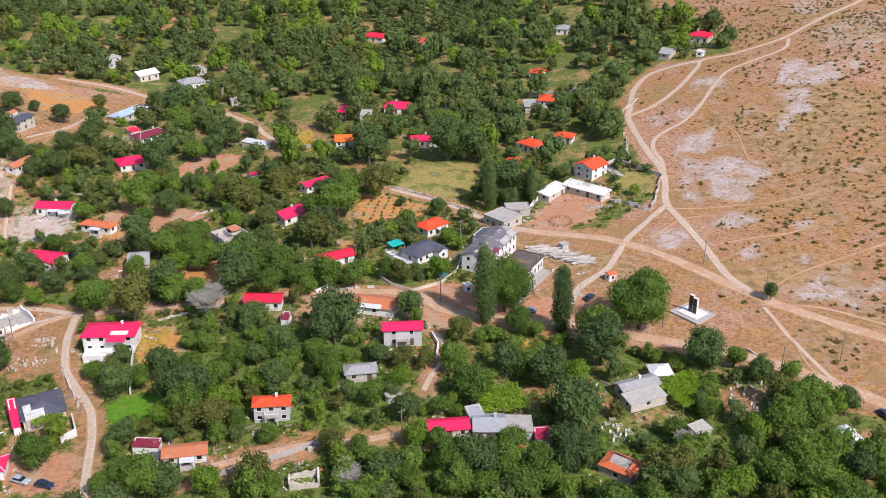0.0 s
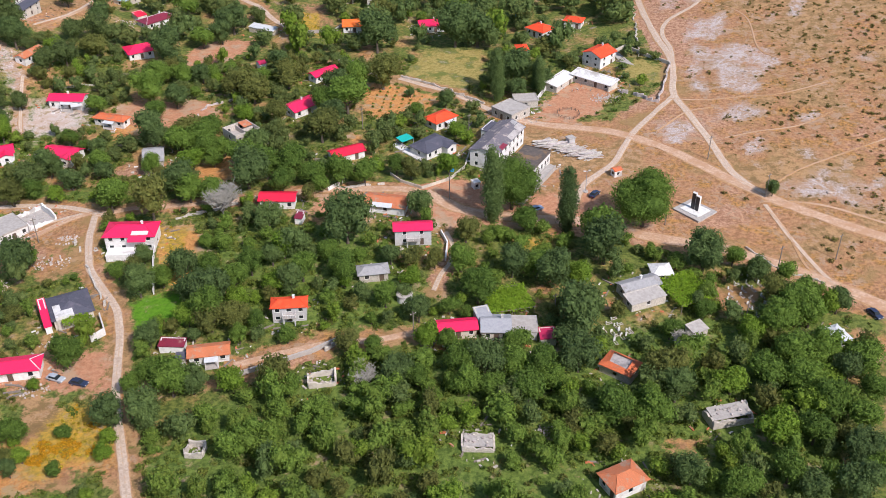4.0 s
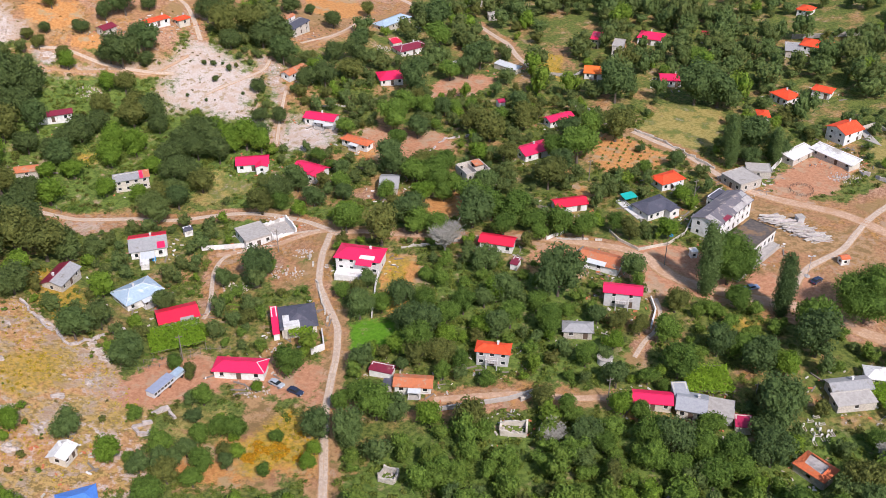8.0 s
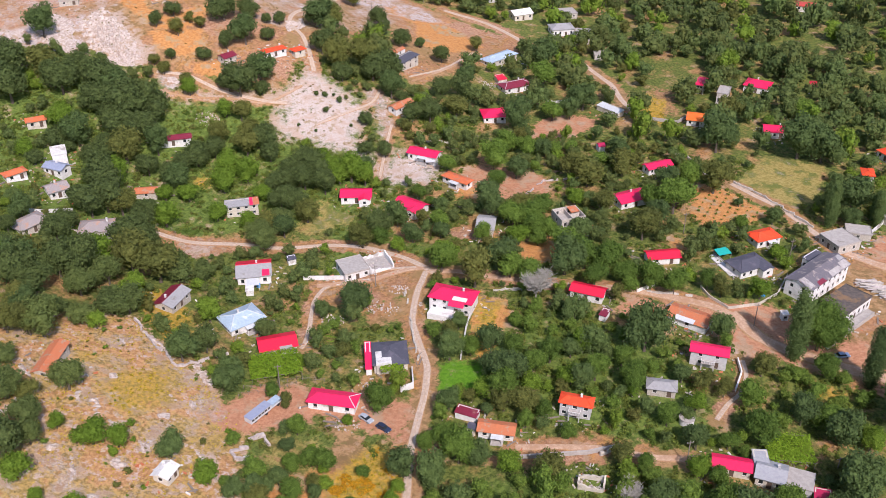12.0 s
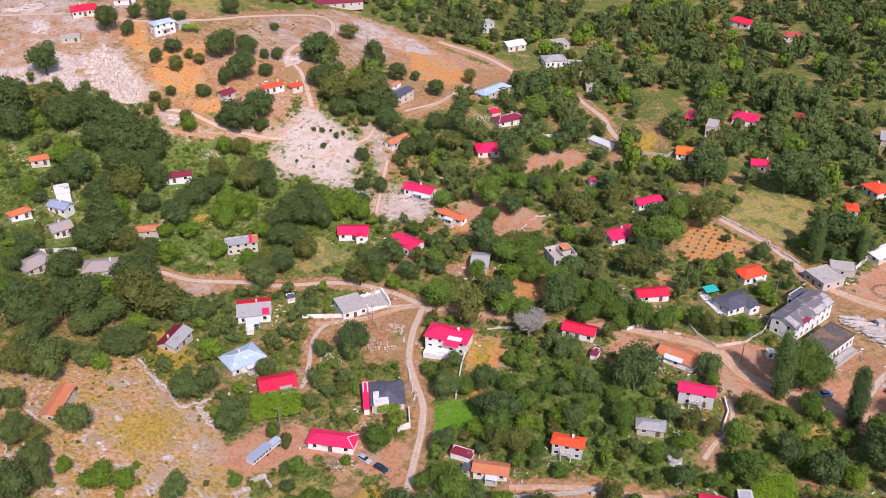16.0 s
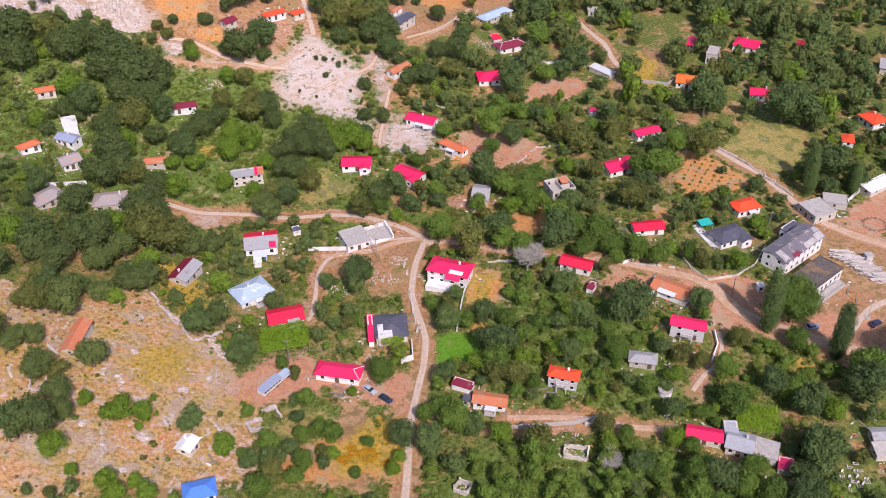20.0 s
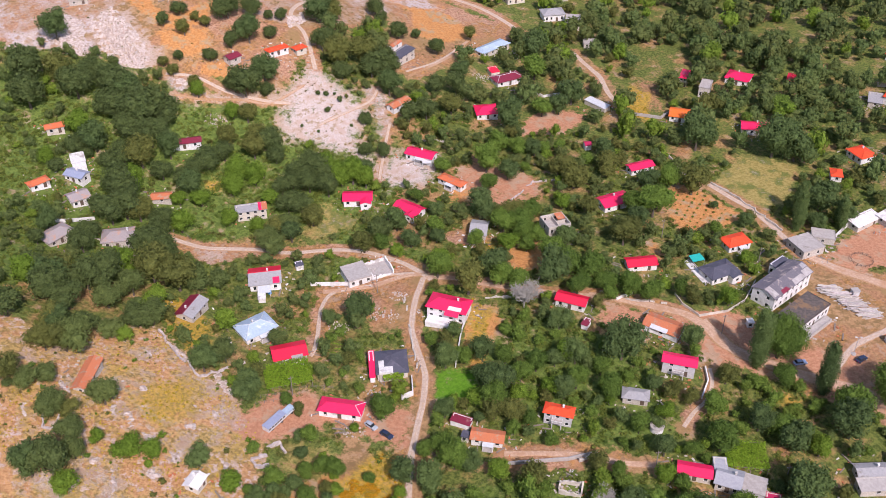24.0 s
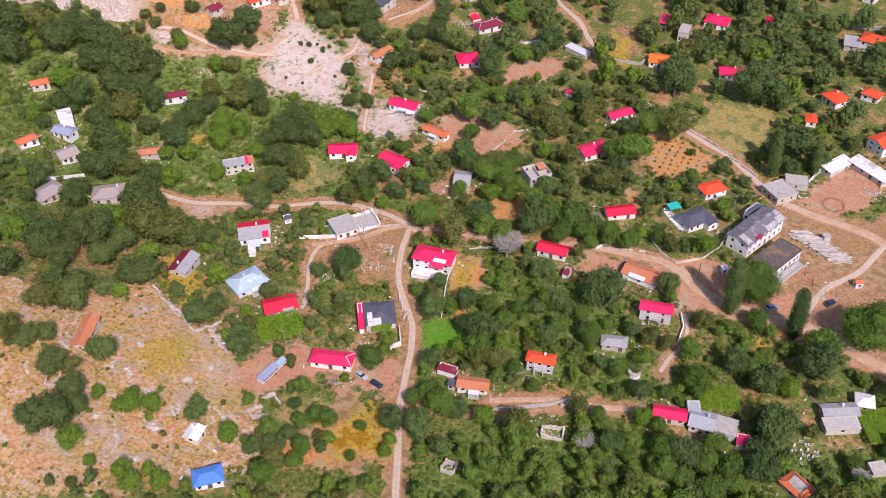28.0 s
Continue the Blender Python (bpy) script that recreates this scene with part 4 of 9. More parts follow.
def house(name, label, category, x, y, yaw, w, d, h, kind, colour, walls, storeys=1, win=2, old=0, chimney=0, balcony=0, porch=0, patch=0, wing=0, trim=0, shed=0, notch=0, roofless=0, strip=0, mend=0):
    HOUSES.append((x, y, yaw, w, d, h))
    rng = random.Random(int(abs(x * 7 + y * 13)))
    root = thing(name, x, y, ground_at(x, y), yaw, label, category, "village houses" if not shed else "")
    over = 0.5 if not shed and kind != "flat" else 0.2
    ww, wd = w - 2 * over, d - 2 * over
    rise = {"gable": 0.36 * d / 2, "hip": 0.36 * min(w, d) / 2, "shed": 0.13 * d, "flat": 0}[kind]
    roof_mat = ROOFS[colour]
    low = -1.6
    level = h / storeys
    for side in range(4):
        length = ww if side % 2 == 0 else wd - 0.56
        count = win if side == 0 else (min(3, max(1, int(wd / 4))) if side % 2 and win else (0 if not win else max(1, win - 1)))
        holes, fits = [], []
        for k in range(count):
            cx = (k + 0.5 - count / 2) * length / count + rng.uniform(-0.2, 0.2)
            if length / count < 1.5:
                continue
            hole, tall = 0.55 + 0.1 * rng.random(), level * 0.36 + 0.3
            is_door = side == 0 and k == count // 2 and count > 1
            bottom = 0.9 if level > 2.3 else 0.6
            spans = []
            for st in range(storeys):
                z0 = st * level + bottom
                if is_door and st == 0:
                    z0, z1 = 0.0, min(2.1, level - 0.3)
                    fits.append(("door", cx - hole, cx + hole, z0, z1))
                else:
                    z1 = min(z0 + tall, (st + 1) * level - 0.25)
                    fits.append(("window", cx - hole, cx + hole, z0, z1))
                spans.append((z0, z1))
            holes.append((cx - hole, cx + hole, spans))
        s = wall_grid(length, low, h, [(p0, p1, z0, z1) for _, p0, p1, z0, z1 in fits])
        end = None
        if kind == "gable" and side % 2:
            half = wd / 2
            top = rise * (1 - over / (d / 2))
            end = [(-half, h + 0.002), (half, h + 0.002), (0, h + top)]
        if kind == "shed":
            k1 = rise * (d - over) / d
            if side == 2:
                end = [(-length / 2, h + 0.002), (length / 2, h + 0.002), (length / 2, h + k1), (-length / 2, h + k1)]
            elif side % 2:
                half = length / 2 * (1 if side == 1 else -1)
                end = [(-half, h + 0.002), (half, h + 0.002), (half, h + k1)]
        if end:
            n_ = len(end)
            gable = part("gable", Shape().add([(p, yy, q) for yy in (0, 0.28) for p, q in end],
                                              [tuple(range(n_)), tuple(reversed(range(n_, 2 * n_)))] + [(i, (i + 1) % n_, (i + 1) % n_ + n_, i + n_) for i in range(n_)]), walls, root)
            put_side(gable, side, ww, wd)
        panel = part("wall", s, walls, root)
        put_side(panel, side, ww, wd)
        for what, a, b, z0, z1 in fits:
            if what == "door":
                door(root, side, ww, wd, a, b, z1)
            else:
                window(root, side, ww, wd, a, b, z0, z1, old)
    slopes = roof_faces(kind, w, d, h, rise)
    if roofless:
        slopes = []
        part("floor_slab", Shape().box(-ww / 2 + 0.29, -wd / 2 + 0.29, h - 2.3, ww / 2 - 0.29, wd / 2 - 0.29, h - 2.1), CONCRETE, root, "bare concrete upper floor open to the sky")
        part("partition", Shape().box(-0.1, -wd / 2 + 0.3, h - 2.1, 0.1, wd / 2 - 0.3, h - 0.4), walls, root)
        part("partition", Shape().box(0.11, -0.1, h - 2.1, ww / 2 - 0.3, 0.1, h - 0.7), walls, root)
        part("roof_remnant", Shape().slab([(ww * 0.12, 0.12, h - 0.3), (ww / 2 - 0.3, 0.12, h - 0.3), (ww / 2 - 0.3, wd / 2 - 0.3, h + 0.1), (ww * 0.12, wd / 2 - 0.3, h + 0.1)], 0.12), TILE, root, "remnant of clay tile roofing")
    for k, poly in enumerate(slopes):
        look_ = roof_mat
        if k == 0 and colour in ("redgrey", "maroongrey"):
            look_ = ASBESTOS
        if kind == "flat":
            s = Shape().slab(poly, 0.28)
            if not shed:
                for a, b in zip(poly, poly[1:] + poly[:1]):
                    x0, x1, y0, y1 = min(a[0], b[0]), max(a[0], b[0]), min(a[1], b[1]), max(a[1], b[1])
                    s.box(max(x0 - 0.1, -w / 2), max(y0 - 0.1, -d / 2), h + 0.2, min(x1 + 0.1, w / 2), min(y1 + 0.1, d / 2), h + 0.42)
            part("roof", s, look_, root)
        else:
            part("roof_slope", Shape().slab(poly, 0.14), look_, root)
    caps = TRIM if trim else roof_mat
    if kind == "gable":
        part("ridge_cap", cap(Shape(), (-w / 2, 0, h + rise), (w / 2, 0, h + rise)), caps, root)
    if kind == "hip":
        ends = [slopes[0][3], slopes[0][2]]
        part("ridge_cap", cap(Shape(), ends[0], ends[1], 0.11), TRIM if trim == 1 else roof_mat, root)
        for poly in slopes[2:]:
            for corner in poly[:2]:
                white = trim == 1 or (trim == 2 and poly[2][0] > 0)
                part("hip_cap", cap(Shape(), corner, poly[2], 0.11), TRIM if white else roof_mat, root)
    if colour == "greyred":
        part("roof_sheet", Shape().slab([(w * 0.22, -d / 2, h + 0.03), (w * 0.32, -d / 2, h + 0.03), (w * 0.32, d / 2, h + rise + 0.03), (w * 0.22, d / 2, h + rise + 0.03)], 0.02), PINK, root, "crimson roofing sheet")
        part("roof_sheet", Shape().slab([(w * 0.33, -d / 2, h + 0.03), (w * 0.5, -d / 2, h + 0.03), (w * 0.5, d / 2, h + rise + 0.03), (w * 0.33, d / 2, h + rise + 0.03)], 0.02), TILE, root, "patch of clay tiles")
    if chimney:
        cx = rng.uniform(-0.2, 0.3) * w
        part("chimney", Shape().box(cx - 0.25, 0.5, h, cx + 0.25, 1.0, h + rise + 0.55).box(cx - 0.32, 0.43, h + rise + 0.55, cx + 0.32, 1.07, h + rise + 0.66), WHITE, root)
    if balcony:
        z = level if storeys > 1 else 0.5
        b = w * 0.17
        fy = -wd / 2
        part("balcony", Shape().box(-b, fy - 1.7, z - 0.2, b, fy, z), CONCRETE, root)
        rail = Shape().box(-b, fy - 1.7, z + 0.8, b, fy - 1.6, z + 0.9)
        for k in range(9):
            px_ = -b + k * b / 4
            rail.box(px_ - 0.03, fy - 1.68, z, px_ + 0.03, fy - 1.62, z + 0.8)
        for sx in (-b, b - 0.1):
            rail.box(sx, fy - 1.6, z + 0.8, sx + 0.1, fy, z + 0.9)
        part("railing", rail, FRAME, root)
        if storeys > 1:
            for sx in (-b + 0.05, b - 0.35):
                part("post", Shape().box(sx, fy - 1.65, low, sx + 0.3, fy - 1.35, z - 0.2), walls, root)
    if porch:
        b = w * 0.16
        cx, fy = w * 0.05, -wd / 2
        part("porch_roof", Shape().slab([(cx - b, fy - 1.9, h - 0.55), (cx + b, fy - 1.9, h - 0.55), (cx + b, fy, h - 0.2), (cx - b, fy, h - 0.2)], 0.12), WHITE_TIN, root)
        for sx in (cx - b + 0.1, cx + b - 0.3):
            part("post", Shape().box(sx, fy - 1.8, low, sx + 0.2, fy - 1.6, h - 0.68), walls, root)
        part("step", Shape().box(cx - b, fy - 2.1, low, cx + b, fy, 0.15), CONCRETE, root)
    if patch == 3:
        part("terrace_slab", Shape().box(w * 0.02, -d / 2 - 1.2, h - 0.35, w * 0.34, -d * 0.2, h + 0.3), CONCRETE, root, "pale flat terrace slab beside the roof")
        part("terrace_wall", Shape().box(w * 0.04, -d / 2 - 1.0, low, w * 0.32, -wd / 2 - 0.002, h - 0.36), walls, root)
    elif patch:
        x0, x1 = (-w * 0.40, w * 0.02) if patch == 1 else (-w * 0.14, w * 0.26)
        part("terrace_slab", Shape().box(x0, -d / 2 - 0.25, h + 0.12, x1, -d * 0.02, h + 0.34 + rise * 0.35), WHITE, root, "pale flat terrace slab set into the roof")
        part("terrace_wall", Shape().box(x0 + 0.1, -d / 2 - 0.15, low, x1 - 0.1, -wd / 2 - 0.002, h + 0.11), walls, root)
    if strip:
        part("eave_sheet", Shape().slab([(-w * 0.28, -d / 2 - 0.35, h + 0.14), (w * 0.18, -d / 2 - 0.35, h + 0.14), (w * 0.18, -d / 2 + 1.3, h + 0.62), (-w * 0.28, -d / 2 + 1.3, h + 0.62)], 0.06), WHITE_TIN, root, "pale tin sheets along the eaves")
    if mend:
        def on_slope(u0, u1, v0, v1):
            return [(u * w, -d / 2 + v * d / 2, h + v * rise + 0.05) for u, v in ((u0, v0), (u1, v0), (u1 - 0.02, v1), (u0 + 0.02, v1))]
        for u0, u1, v0, v1, look_, text in ((-0.49, -0.36, 0.15, 0.98, OLD_SHEET, "pale mended strip of the roof"), (0.02, 0.30, 0.02, 0.42, OLD_SHEET, "pale mended strip of the roof"), (0.30, 0.49, 0.02, 0.55, OLD_SHEET, "pale mended strip of the roof"),
                                            (-0.30, -0.12, 0.0, 0.30, MAROON, "faded red sheets on the roof"), (0.38, 0.49, 0.6, 0.98, ASBESTOS, "grey sheets on the roof")):
            part("roof_patch", Shape().slab(on_slope(u0, u1, v0, v1), 0.03), look_, root, text)
    if notch:
        z = h - 1.0
        part("terrace_slab", Shape().box(w * 0.05, -d / 2 + 0.2, h + 0.45, w * 0.36, -d / 2 + 2.4, h + 0.7), WHITE, root, "pale slab of the upper terrace")
        part("veranda_roof", Shape().slab([(0, -d / 2 - 1.6, h - 0.5), (w * 0.34, -d / 2 - 1.6, h - 0.5), (w * 0.34, -d / 2 + 0.2, h + 0.35), (0, -d / 2 + 0.2, h + 0.35)], 0.12), roof_mat, root)
        part("terrace_wall", Shape().box(-w * 0.42, -d / 2 - 3.2, low, w * 0.3, -wd / 2, level * 0.55), walls, root)
    if wing:
        x0, x1 = w * 0.08, w * 0.46
        y0 = -d / 2 - 2.2
        m = (x0 + x1) / 2
        rw = 0.36 * (x1 - x0) / 2
        part("wing_wall", Shape().box(x0 + 0.3, y0 + 0.4, low, x1 - 0.3, -wd / 2, h).add([(x0 + 0.3, y0 + 0.4, h), (x1 - 0.3, y0 + 0.4, h), (m, y0 + 0.4, h + rw * 0.85)], [(0, 1, 2)]), walls, root)
        for poly in ([(x0, y0, h + 0.02), (m, y0, h + rw), (m, 0, h + rw), (x0, 0, h + 0.02)], [(m, y0, h + rw), (x1, y0, h + 0.02), (x1, 0, h + 0.02), (m, 0, h + rw)]):
            part("wing_roof", Shape().slab(poly, 0.12), roof_mat, root)
        win_ = part("window", Shape().box(m - 0.6, y0 + 0.36, 1.0, m + 0.6, y0 + 0.395, 2.1), FRAME, root)
        part("pane", Shape().box(m - 0.5, y0 + 0.33, 1.1, m + 0.5, y0 + 0.355, 2.0), GLASS, win_)
    return root


TRIM = WHITE_TIN
house("house", "two-storey whitewashed village house with a hipped crimson-pink sheet-metal roof", "house", -85.8, 218.5, 2.5, 14.0, 8.0, 4.8, "hip", "pink", WHITE, storeys=2, win=4, notch=1, chimney=1)
house("house", "whitewashed village house with a gabled red sheet-metal roof", "house", -48.9, 234.3, -0.2, 10.6, 5.6, 2.9, "gable", "red", WHITE, win=3)
house("house", "two-storey grey-plastered village house with a gabled crimson-pink sheet-metal roof", "house", -10.5, 216.5, 5.0, 10.6, 5.0, 4.8, "gable", "pink", GREY_PLASTER, storeys=2, win=2, balcony=1)
house("house", "run-down whitewashed village house with a gabled weathered clay-tile roof", "house", -18.3, 233.1, -11.3, 12.4, 7.4, 2.5, "gable", "tile", WHITE, win=1, old=1, strip=1)
house("house", "run-down pale stone village house with a hipped weathered grey roof", "house", -19.9, 199.8, 10.6, 8.2, 4.9, 2.5, "hip", "asbestos", RUBBLE, win=2, old=1)
house("house", "two-storey grey-plastered village house with a hipped orange-red tile roof", "house", -38.7, 184.5, 5.3, 8.9, 4.6, 4.4, "hip", "orange", GREY_PLASTER, storeys=2, win=3, balcony=1, chimney=1)
house("house", "whitewashed village house with a gabled weathered clay-tile roof", "house", -55.4, 171.0, 10.6, 9.8, 4.9, 2.5, "gable", "tile", WHITE, win=3, porch=1)
house("shed", "small whitewashed outbuilding with a sloping maroon sheet roof", "shed", -64.8, 174.8, -2.2, 6.2, 3.1, 2.0, "shed", "maroon", WHITE, win=0, shed=1)
house("shed", "small cream-plastered outbuilding with a flat dark slate roof", "shed", -61.6, 169.5, 4.7, 2.3, 2.5, 2.4, "flat", "slate", CREAM, win=1, shed=1)
house("house", "cream-plastered village house with a gabled crimson-pink sheet-metal roof", "house", 1.2, 178.4, 8.0, 9.6, 4.9, 2.6, "gable", "pink", CREAM, win=3)
house("house", "cream-plastered village house with a gabled grey tin roof", "house", 10.2, 179.0, -0.1, 7.3, 7.1, 2.9, "gable", "greytin", CREAM, win=3, chimney=1)
house("shed", "small cream-plastered outbuilding with a sloping grey tin roof", "shed", 7.5, 181.3, 17.8, 3.7, 6.2, 3.1, "shed", "greytin", CREAM, win=0, shed=1)
house("shed", "small grey-plastered outbuilding with a flat bare concrete roof", "shed", 16.9, 179.7, -0.4, 6.2, 6.3, 2.4, "flat", "concrete", GREY_PLASTER, win=0, shed=1)
house("shed", "small cream-plastered outbuilding with a sloping dark crimson sheet roof", "shed", 22.1, 176.7, 6.4, 4.0, 3.9, 2.2, "shed", "crimson", CREAM, win=0, shed=1)
house("house", "run-down pale stone village house with a gabled weathered grey roof", "house", 46.5, 197.5, 23.7, 10.9, 5.3, 2.7, "gable", "asbestos", RUBBLE, win=2, old=1, chimney=1)
house("shed", "small pale stone outbuilding with a sloping bare concrete roof", "shed", 47.3, 192.8, 24.9, 10.3, 4.4, 2.4, "shed", "concrete", RUBBLE, win=1, old=1, shed=1)
house("house", "cream-plastered village house with a hipped white roof", "house", 53.2, 203.9, 5.0, 5.7, 5.5, 2.7, "hip", "white", CREAM, win=1)
house("house", "cream-plastered village house with a hipped white tin roof", "house", 90.2, 179.2, -70.7, 6.4, 4.6, 2.5, "hip", "whitetin", CREAM, win=1, chimney=1)
house("house", "whitewashed village house with a hipped weathered clay-tile roof", "house", 33.3, 132.4, -61.6, 6.3, 8.3, 2.9, "hip", "tile", WHITE, win=2)
house("house", "cream-plastered village house with a hipped dark slate roof", "house", -93.8, 190.0, 28.0, 10.2, 10.6, 2.9, "hip", "slate", CREAM, win=3, patch=1)
house("shed", "small whitewashed outbuilding with a sloping crimson-pink sheet-metal roof", "shed", -99.2, 187.1, 28.0, 1.9, 10.8, 2.3, "shed", "pink", WHITE, win=0, shed=1)
house("house", "whitewashed village house with a hipped crimson-pink sheet-metal roof", "house", -99.9, 167.6, 11.1, 13.6, 6.0, 2.8, "hip", "pink", WHITE, win=3, trim=2)
house("house", "whitewashed village house with a gabled red sheet-metal roof", "house", -126.2, 183.4, 38.7, 11.2, 7.4, 2.7, "gable", "red", WHITE, win=3, patch=3)
house("house", "whitewashed village house with a hipped pale blue-white tin roof", "house", -141.7, 189.3, 60.0, 12.0, 9.4, 2.9, "hip", "bluetin", WHITE, win=3, trim=1, porch=1, chimney=1)
half_red = house("house", "whitewashed village house with a gabled half red half grey roof", "house", -152.9, 214.4, 31.9, 11.4, 10.1, 3.2, "gable", "redgrey", WHITE, win=3, chimney=1)
part("roof_sheet", Shape().slab([(2.6, -4.9, 3.36), (4.9, -4.9, 3.36), (4.9, -2.5, 4.22), (2.6, -2.5, 4.22)], 0.03), PINK, half_red, "crimson patch of roofing sheet")
part("porch_roof", Shape().slab([(-2.4, -8.6, 2.5), (1.6, -8.6, 2.5), (1.6, -5.1, 2.9), (-2.4, -5.1, 2.9)], 0.08), WHITE_TIN, half_red, "white sheet roof over the veranda")
for sx_ in (-2.2, 1.4):
    part("post", Shape().box(sx_ - 0.08, -8.4, -1.0, sx_ + 0.08, -8.24, 2.4), WHITE, half_red)
house("house", "run-down pale stone house with a gabled half maroon half grey roof", "house", -164.4, 187.5, 92.6, 10.6, 7.1, 2.7, "gable", "maroongrey", RUBBLE, win=3, old=1, chimney=1)
house("ruined_house", "roofless two-storey ruin of pale blockwork with bare floors", "house", -65.8, 271.8, 42.3, 9.1, 8.2, 7.0, "flat", "concrete", RUBBLE, win=3, storeys=2, old=1, roofless=1)
house("ruined_house", "run-down whitewashed house with a broken flat concrete roof", "house", -124.5, 228.0, 47.0, 8.6, 9.2, 2.8, "flat", "concrete", WHITE, win=3, old=1)
house("house", "whitewashed village house with a gabled crimson-pink sheet-metal roof", "house", -143.6, 269.3, 23.6, 11.6, 7.0, 2.7, "gable", "pink", WHITE, win=3, wing=1)
house("house", "whitewashed village house with a gabled crimson-pink sheet-metal roof", "house", -122.0, 269.5, -12.6, 11.7, 6.5, 2.7, "gable", "pink", WHITE, win=2, wing=1)
house("house", "two-storey cream-plastered house with a sloping grey roof patched with red roof", "house", -176.8, 246.0, 35.8, 11.9, 4.7, 4.2, "shed", "greyred", CREAM, win=4, storeys=2)
house("house", "run-down pale stone village house with a gabled weathered grey roof", "house", -92.1, 264.6, 12.5, 6.6, 9.8, 2.7, "gable", "asbestos", RUBBLE, win=1, old=1)
house("house", "whitewashed village house with a gabled red sheet-metal roof", "house", -32.5, 263.7, 29.5, 11.0, 5.7, 2.5, "gable", "red", WHITE, win=2)
house("house", "whitewashed village house with a gabled crimson-pink sheet-metal roof", "house", -50.7, 299.8, 46.2, 12.9, 7.8, 2.8, "gable", "pink", WHITE, win=3, chimney=1)
house("house", "whitewashed village house with a gabled crimson-pink sheet-metal roof", "house", -47.1, 328.8, 44.7, 11.2, 5.4, 2.7, "gable", "pink", WHITE, win=3)
house("house", "whitewashed village house with a hipped crimson-pink sheet-metal roof", "house", -119.7, 349.0, 30.0, 10.2, 9.3, 2.7, "hip", "pink", WHITE, win=3)
house("house", "cream-plastered village house with a hipped pale blue-white tin roof", "house", -138.3, 409.3, 64.3, 18.6, 7.4, 2.9, "hip", "bluetin", CREAM, win=4)
house("house", "whitewashed village house with a hipped maroon sheet roof", "house", -121.5, 382.5, 48.6, 14.4, 8.0, 2.7, "hip", "maroon", WHITE, win=3, trim=1, chimney=1)
house("shed", "small cream-plastered outbuilding with a sloping red sheet-metal roof", "shed", -129.5, 386.6, 42.8, 4.5, 5.2, 2.2, "shed", "red", CREAM, win=0, shed=1)
house("house", "two-storey cream-plastered village house with a sloping dark slate roof", "house", -168.2, 369.5, 79.7, 13.6, 5.7, 3.8, "shed", "slate", CREAM, win=3, storeys=2)
house("shed", "small whitewashed outbuilding with a gabled weathered clay-tile roof", "shed", -175.3, 376.8, 80.3, 7.9, 3.1, 2.5, "gable", "tile", WHITE, win=1, shed=1)
house("house", "whitewashed village house with a gabled weathered clay-tile roof", "house", -153.9, 332.0, 70.4, 11.3, 5.3, 2.7, "gable", "tile", WHITE, win=2)
house("house", "whitewashed village house with a gabled crimson-pink sheet-metal roof", "house", -131.6, 304.1, -1.9, 12.5, 6.5, 3.1, "gable", "pink", WHITE, win=4, porch=1, chimney=1)
house("house", "whitewashed village house with a hipped orange tile roof", "house", -113.4, 292.1, -16.3, 11.9, 4.8, 2.7, "hip", "orangetile", WHITE, win=3, porch=1)
house("house", "whitewashed village house with a hipped orange-red tile roof", "house", -211.8, 331.8, 58.1, 10.5, 4.6, 2.7, "hip", "orange", WHITE, win=3, chimney=1)
house("house", "cream-plastered village house with a hipped orange-red tile roof", "house", -204.5, 338.8, 62.9, 6.1, 4.6, 2.7, "hip", "orange", CREAM, win=1, chimney=1)
house("house", "run-down pale stone village house with a gabled maroon sheet roof", "house", -225.0, 316.5, 69.5, 6.6, 5.7, 2.7, "gable", "maroon", RUBBLE, win=1, old=1, chimney=1)
house("house", "two-storey whitewashed village house with a hipped pale blue-white tin roof", "house", -272.7, 342.4, 62.5, 10.8, 5.9, 4.9, "hip", "bluetin", WHITE, storeys=2, win=3, balcony=1)
house("shed", "small grey-plastered outbuilding with a flat bare concrete roof", "shed", -268.8, 351.7, 57.6, 5.7, 4.4, 2.4, "flat", "concrete", GREY_PLASTER, win=1, shed=1)
house("house", "cream-plastered village house with a hipped red sheet-metal roof", "house", -316.0, 343.0, 44.8, 12.0, 8.8, 2.9, "hip", "red", CREAM, win=5, chimney=1)
house("ruined_house", "run-down pale stone village house with a flat bare concrete roof", "house", -302.9, 317.1, 38.4, 8.3, 4.6, 2.0, "flat", "concrete", RUBBLE, win=2, old=1)
house("house", "run-down pale stone village house with a gabled maroon sheet roof", "house", -245.5, 459.6, 34.6, 27.0, 10.1, 2.9, "gable", "maroon", RUBBLE, win=6, old=1)
house("house", "whitewashed village house with a gabled maroon sheet roof", "house", -219.0, 267.2, 37.0, 13.7, 4.9, 2.7, "gable", "maroon", WHITE, win=3)
house("shed", "small whitewashed outbuilding with a sloping white roof", "shed", -245.7, 236.2, 46.1, 5.4, 6.4, 3.6, "shed", "white", WHITE, win=0, shed=1)
house("house", "whitewashed village house with a gabled blue-grey roof", "house", -241.4, 229.6, -0.0, 8.9, 5.7, 2.9, "gable", "bluegrey", WHITE, win=3, chimney=1)
house("house", "whitewashed village house with a gabled weathered grey roof", "house", -233.1, 219.3, 59.7, 7.7, 7.4, 2.8, "gable", "worn", WHITE, win=3, chimney=1)
house("house", "whitewashed village house with a hipped orange tile roof", "house", -248.5, 217.2, 65.4, 8.1, 4.6, 2.7, "hip", "orangetile", WHITE, win=2)
house("house", "run-down pale stone village house with a hipped weathered grey roof", "house", -223.2, 195.5, 75.0, 11.0, 8.0, 2.7, "hip", "worn", RUBBLE, win=3, old=1)
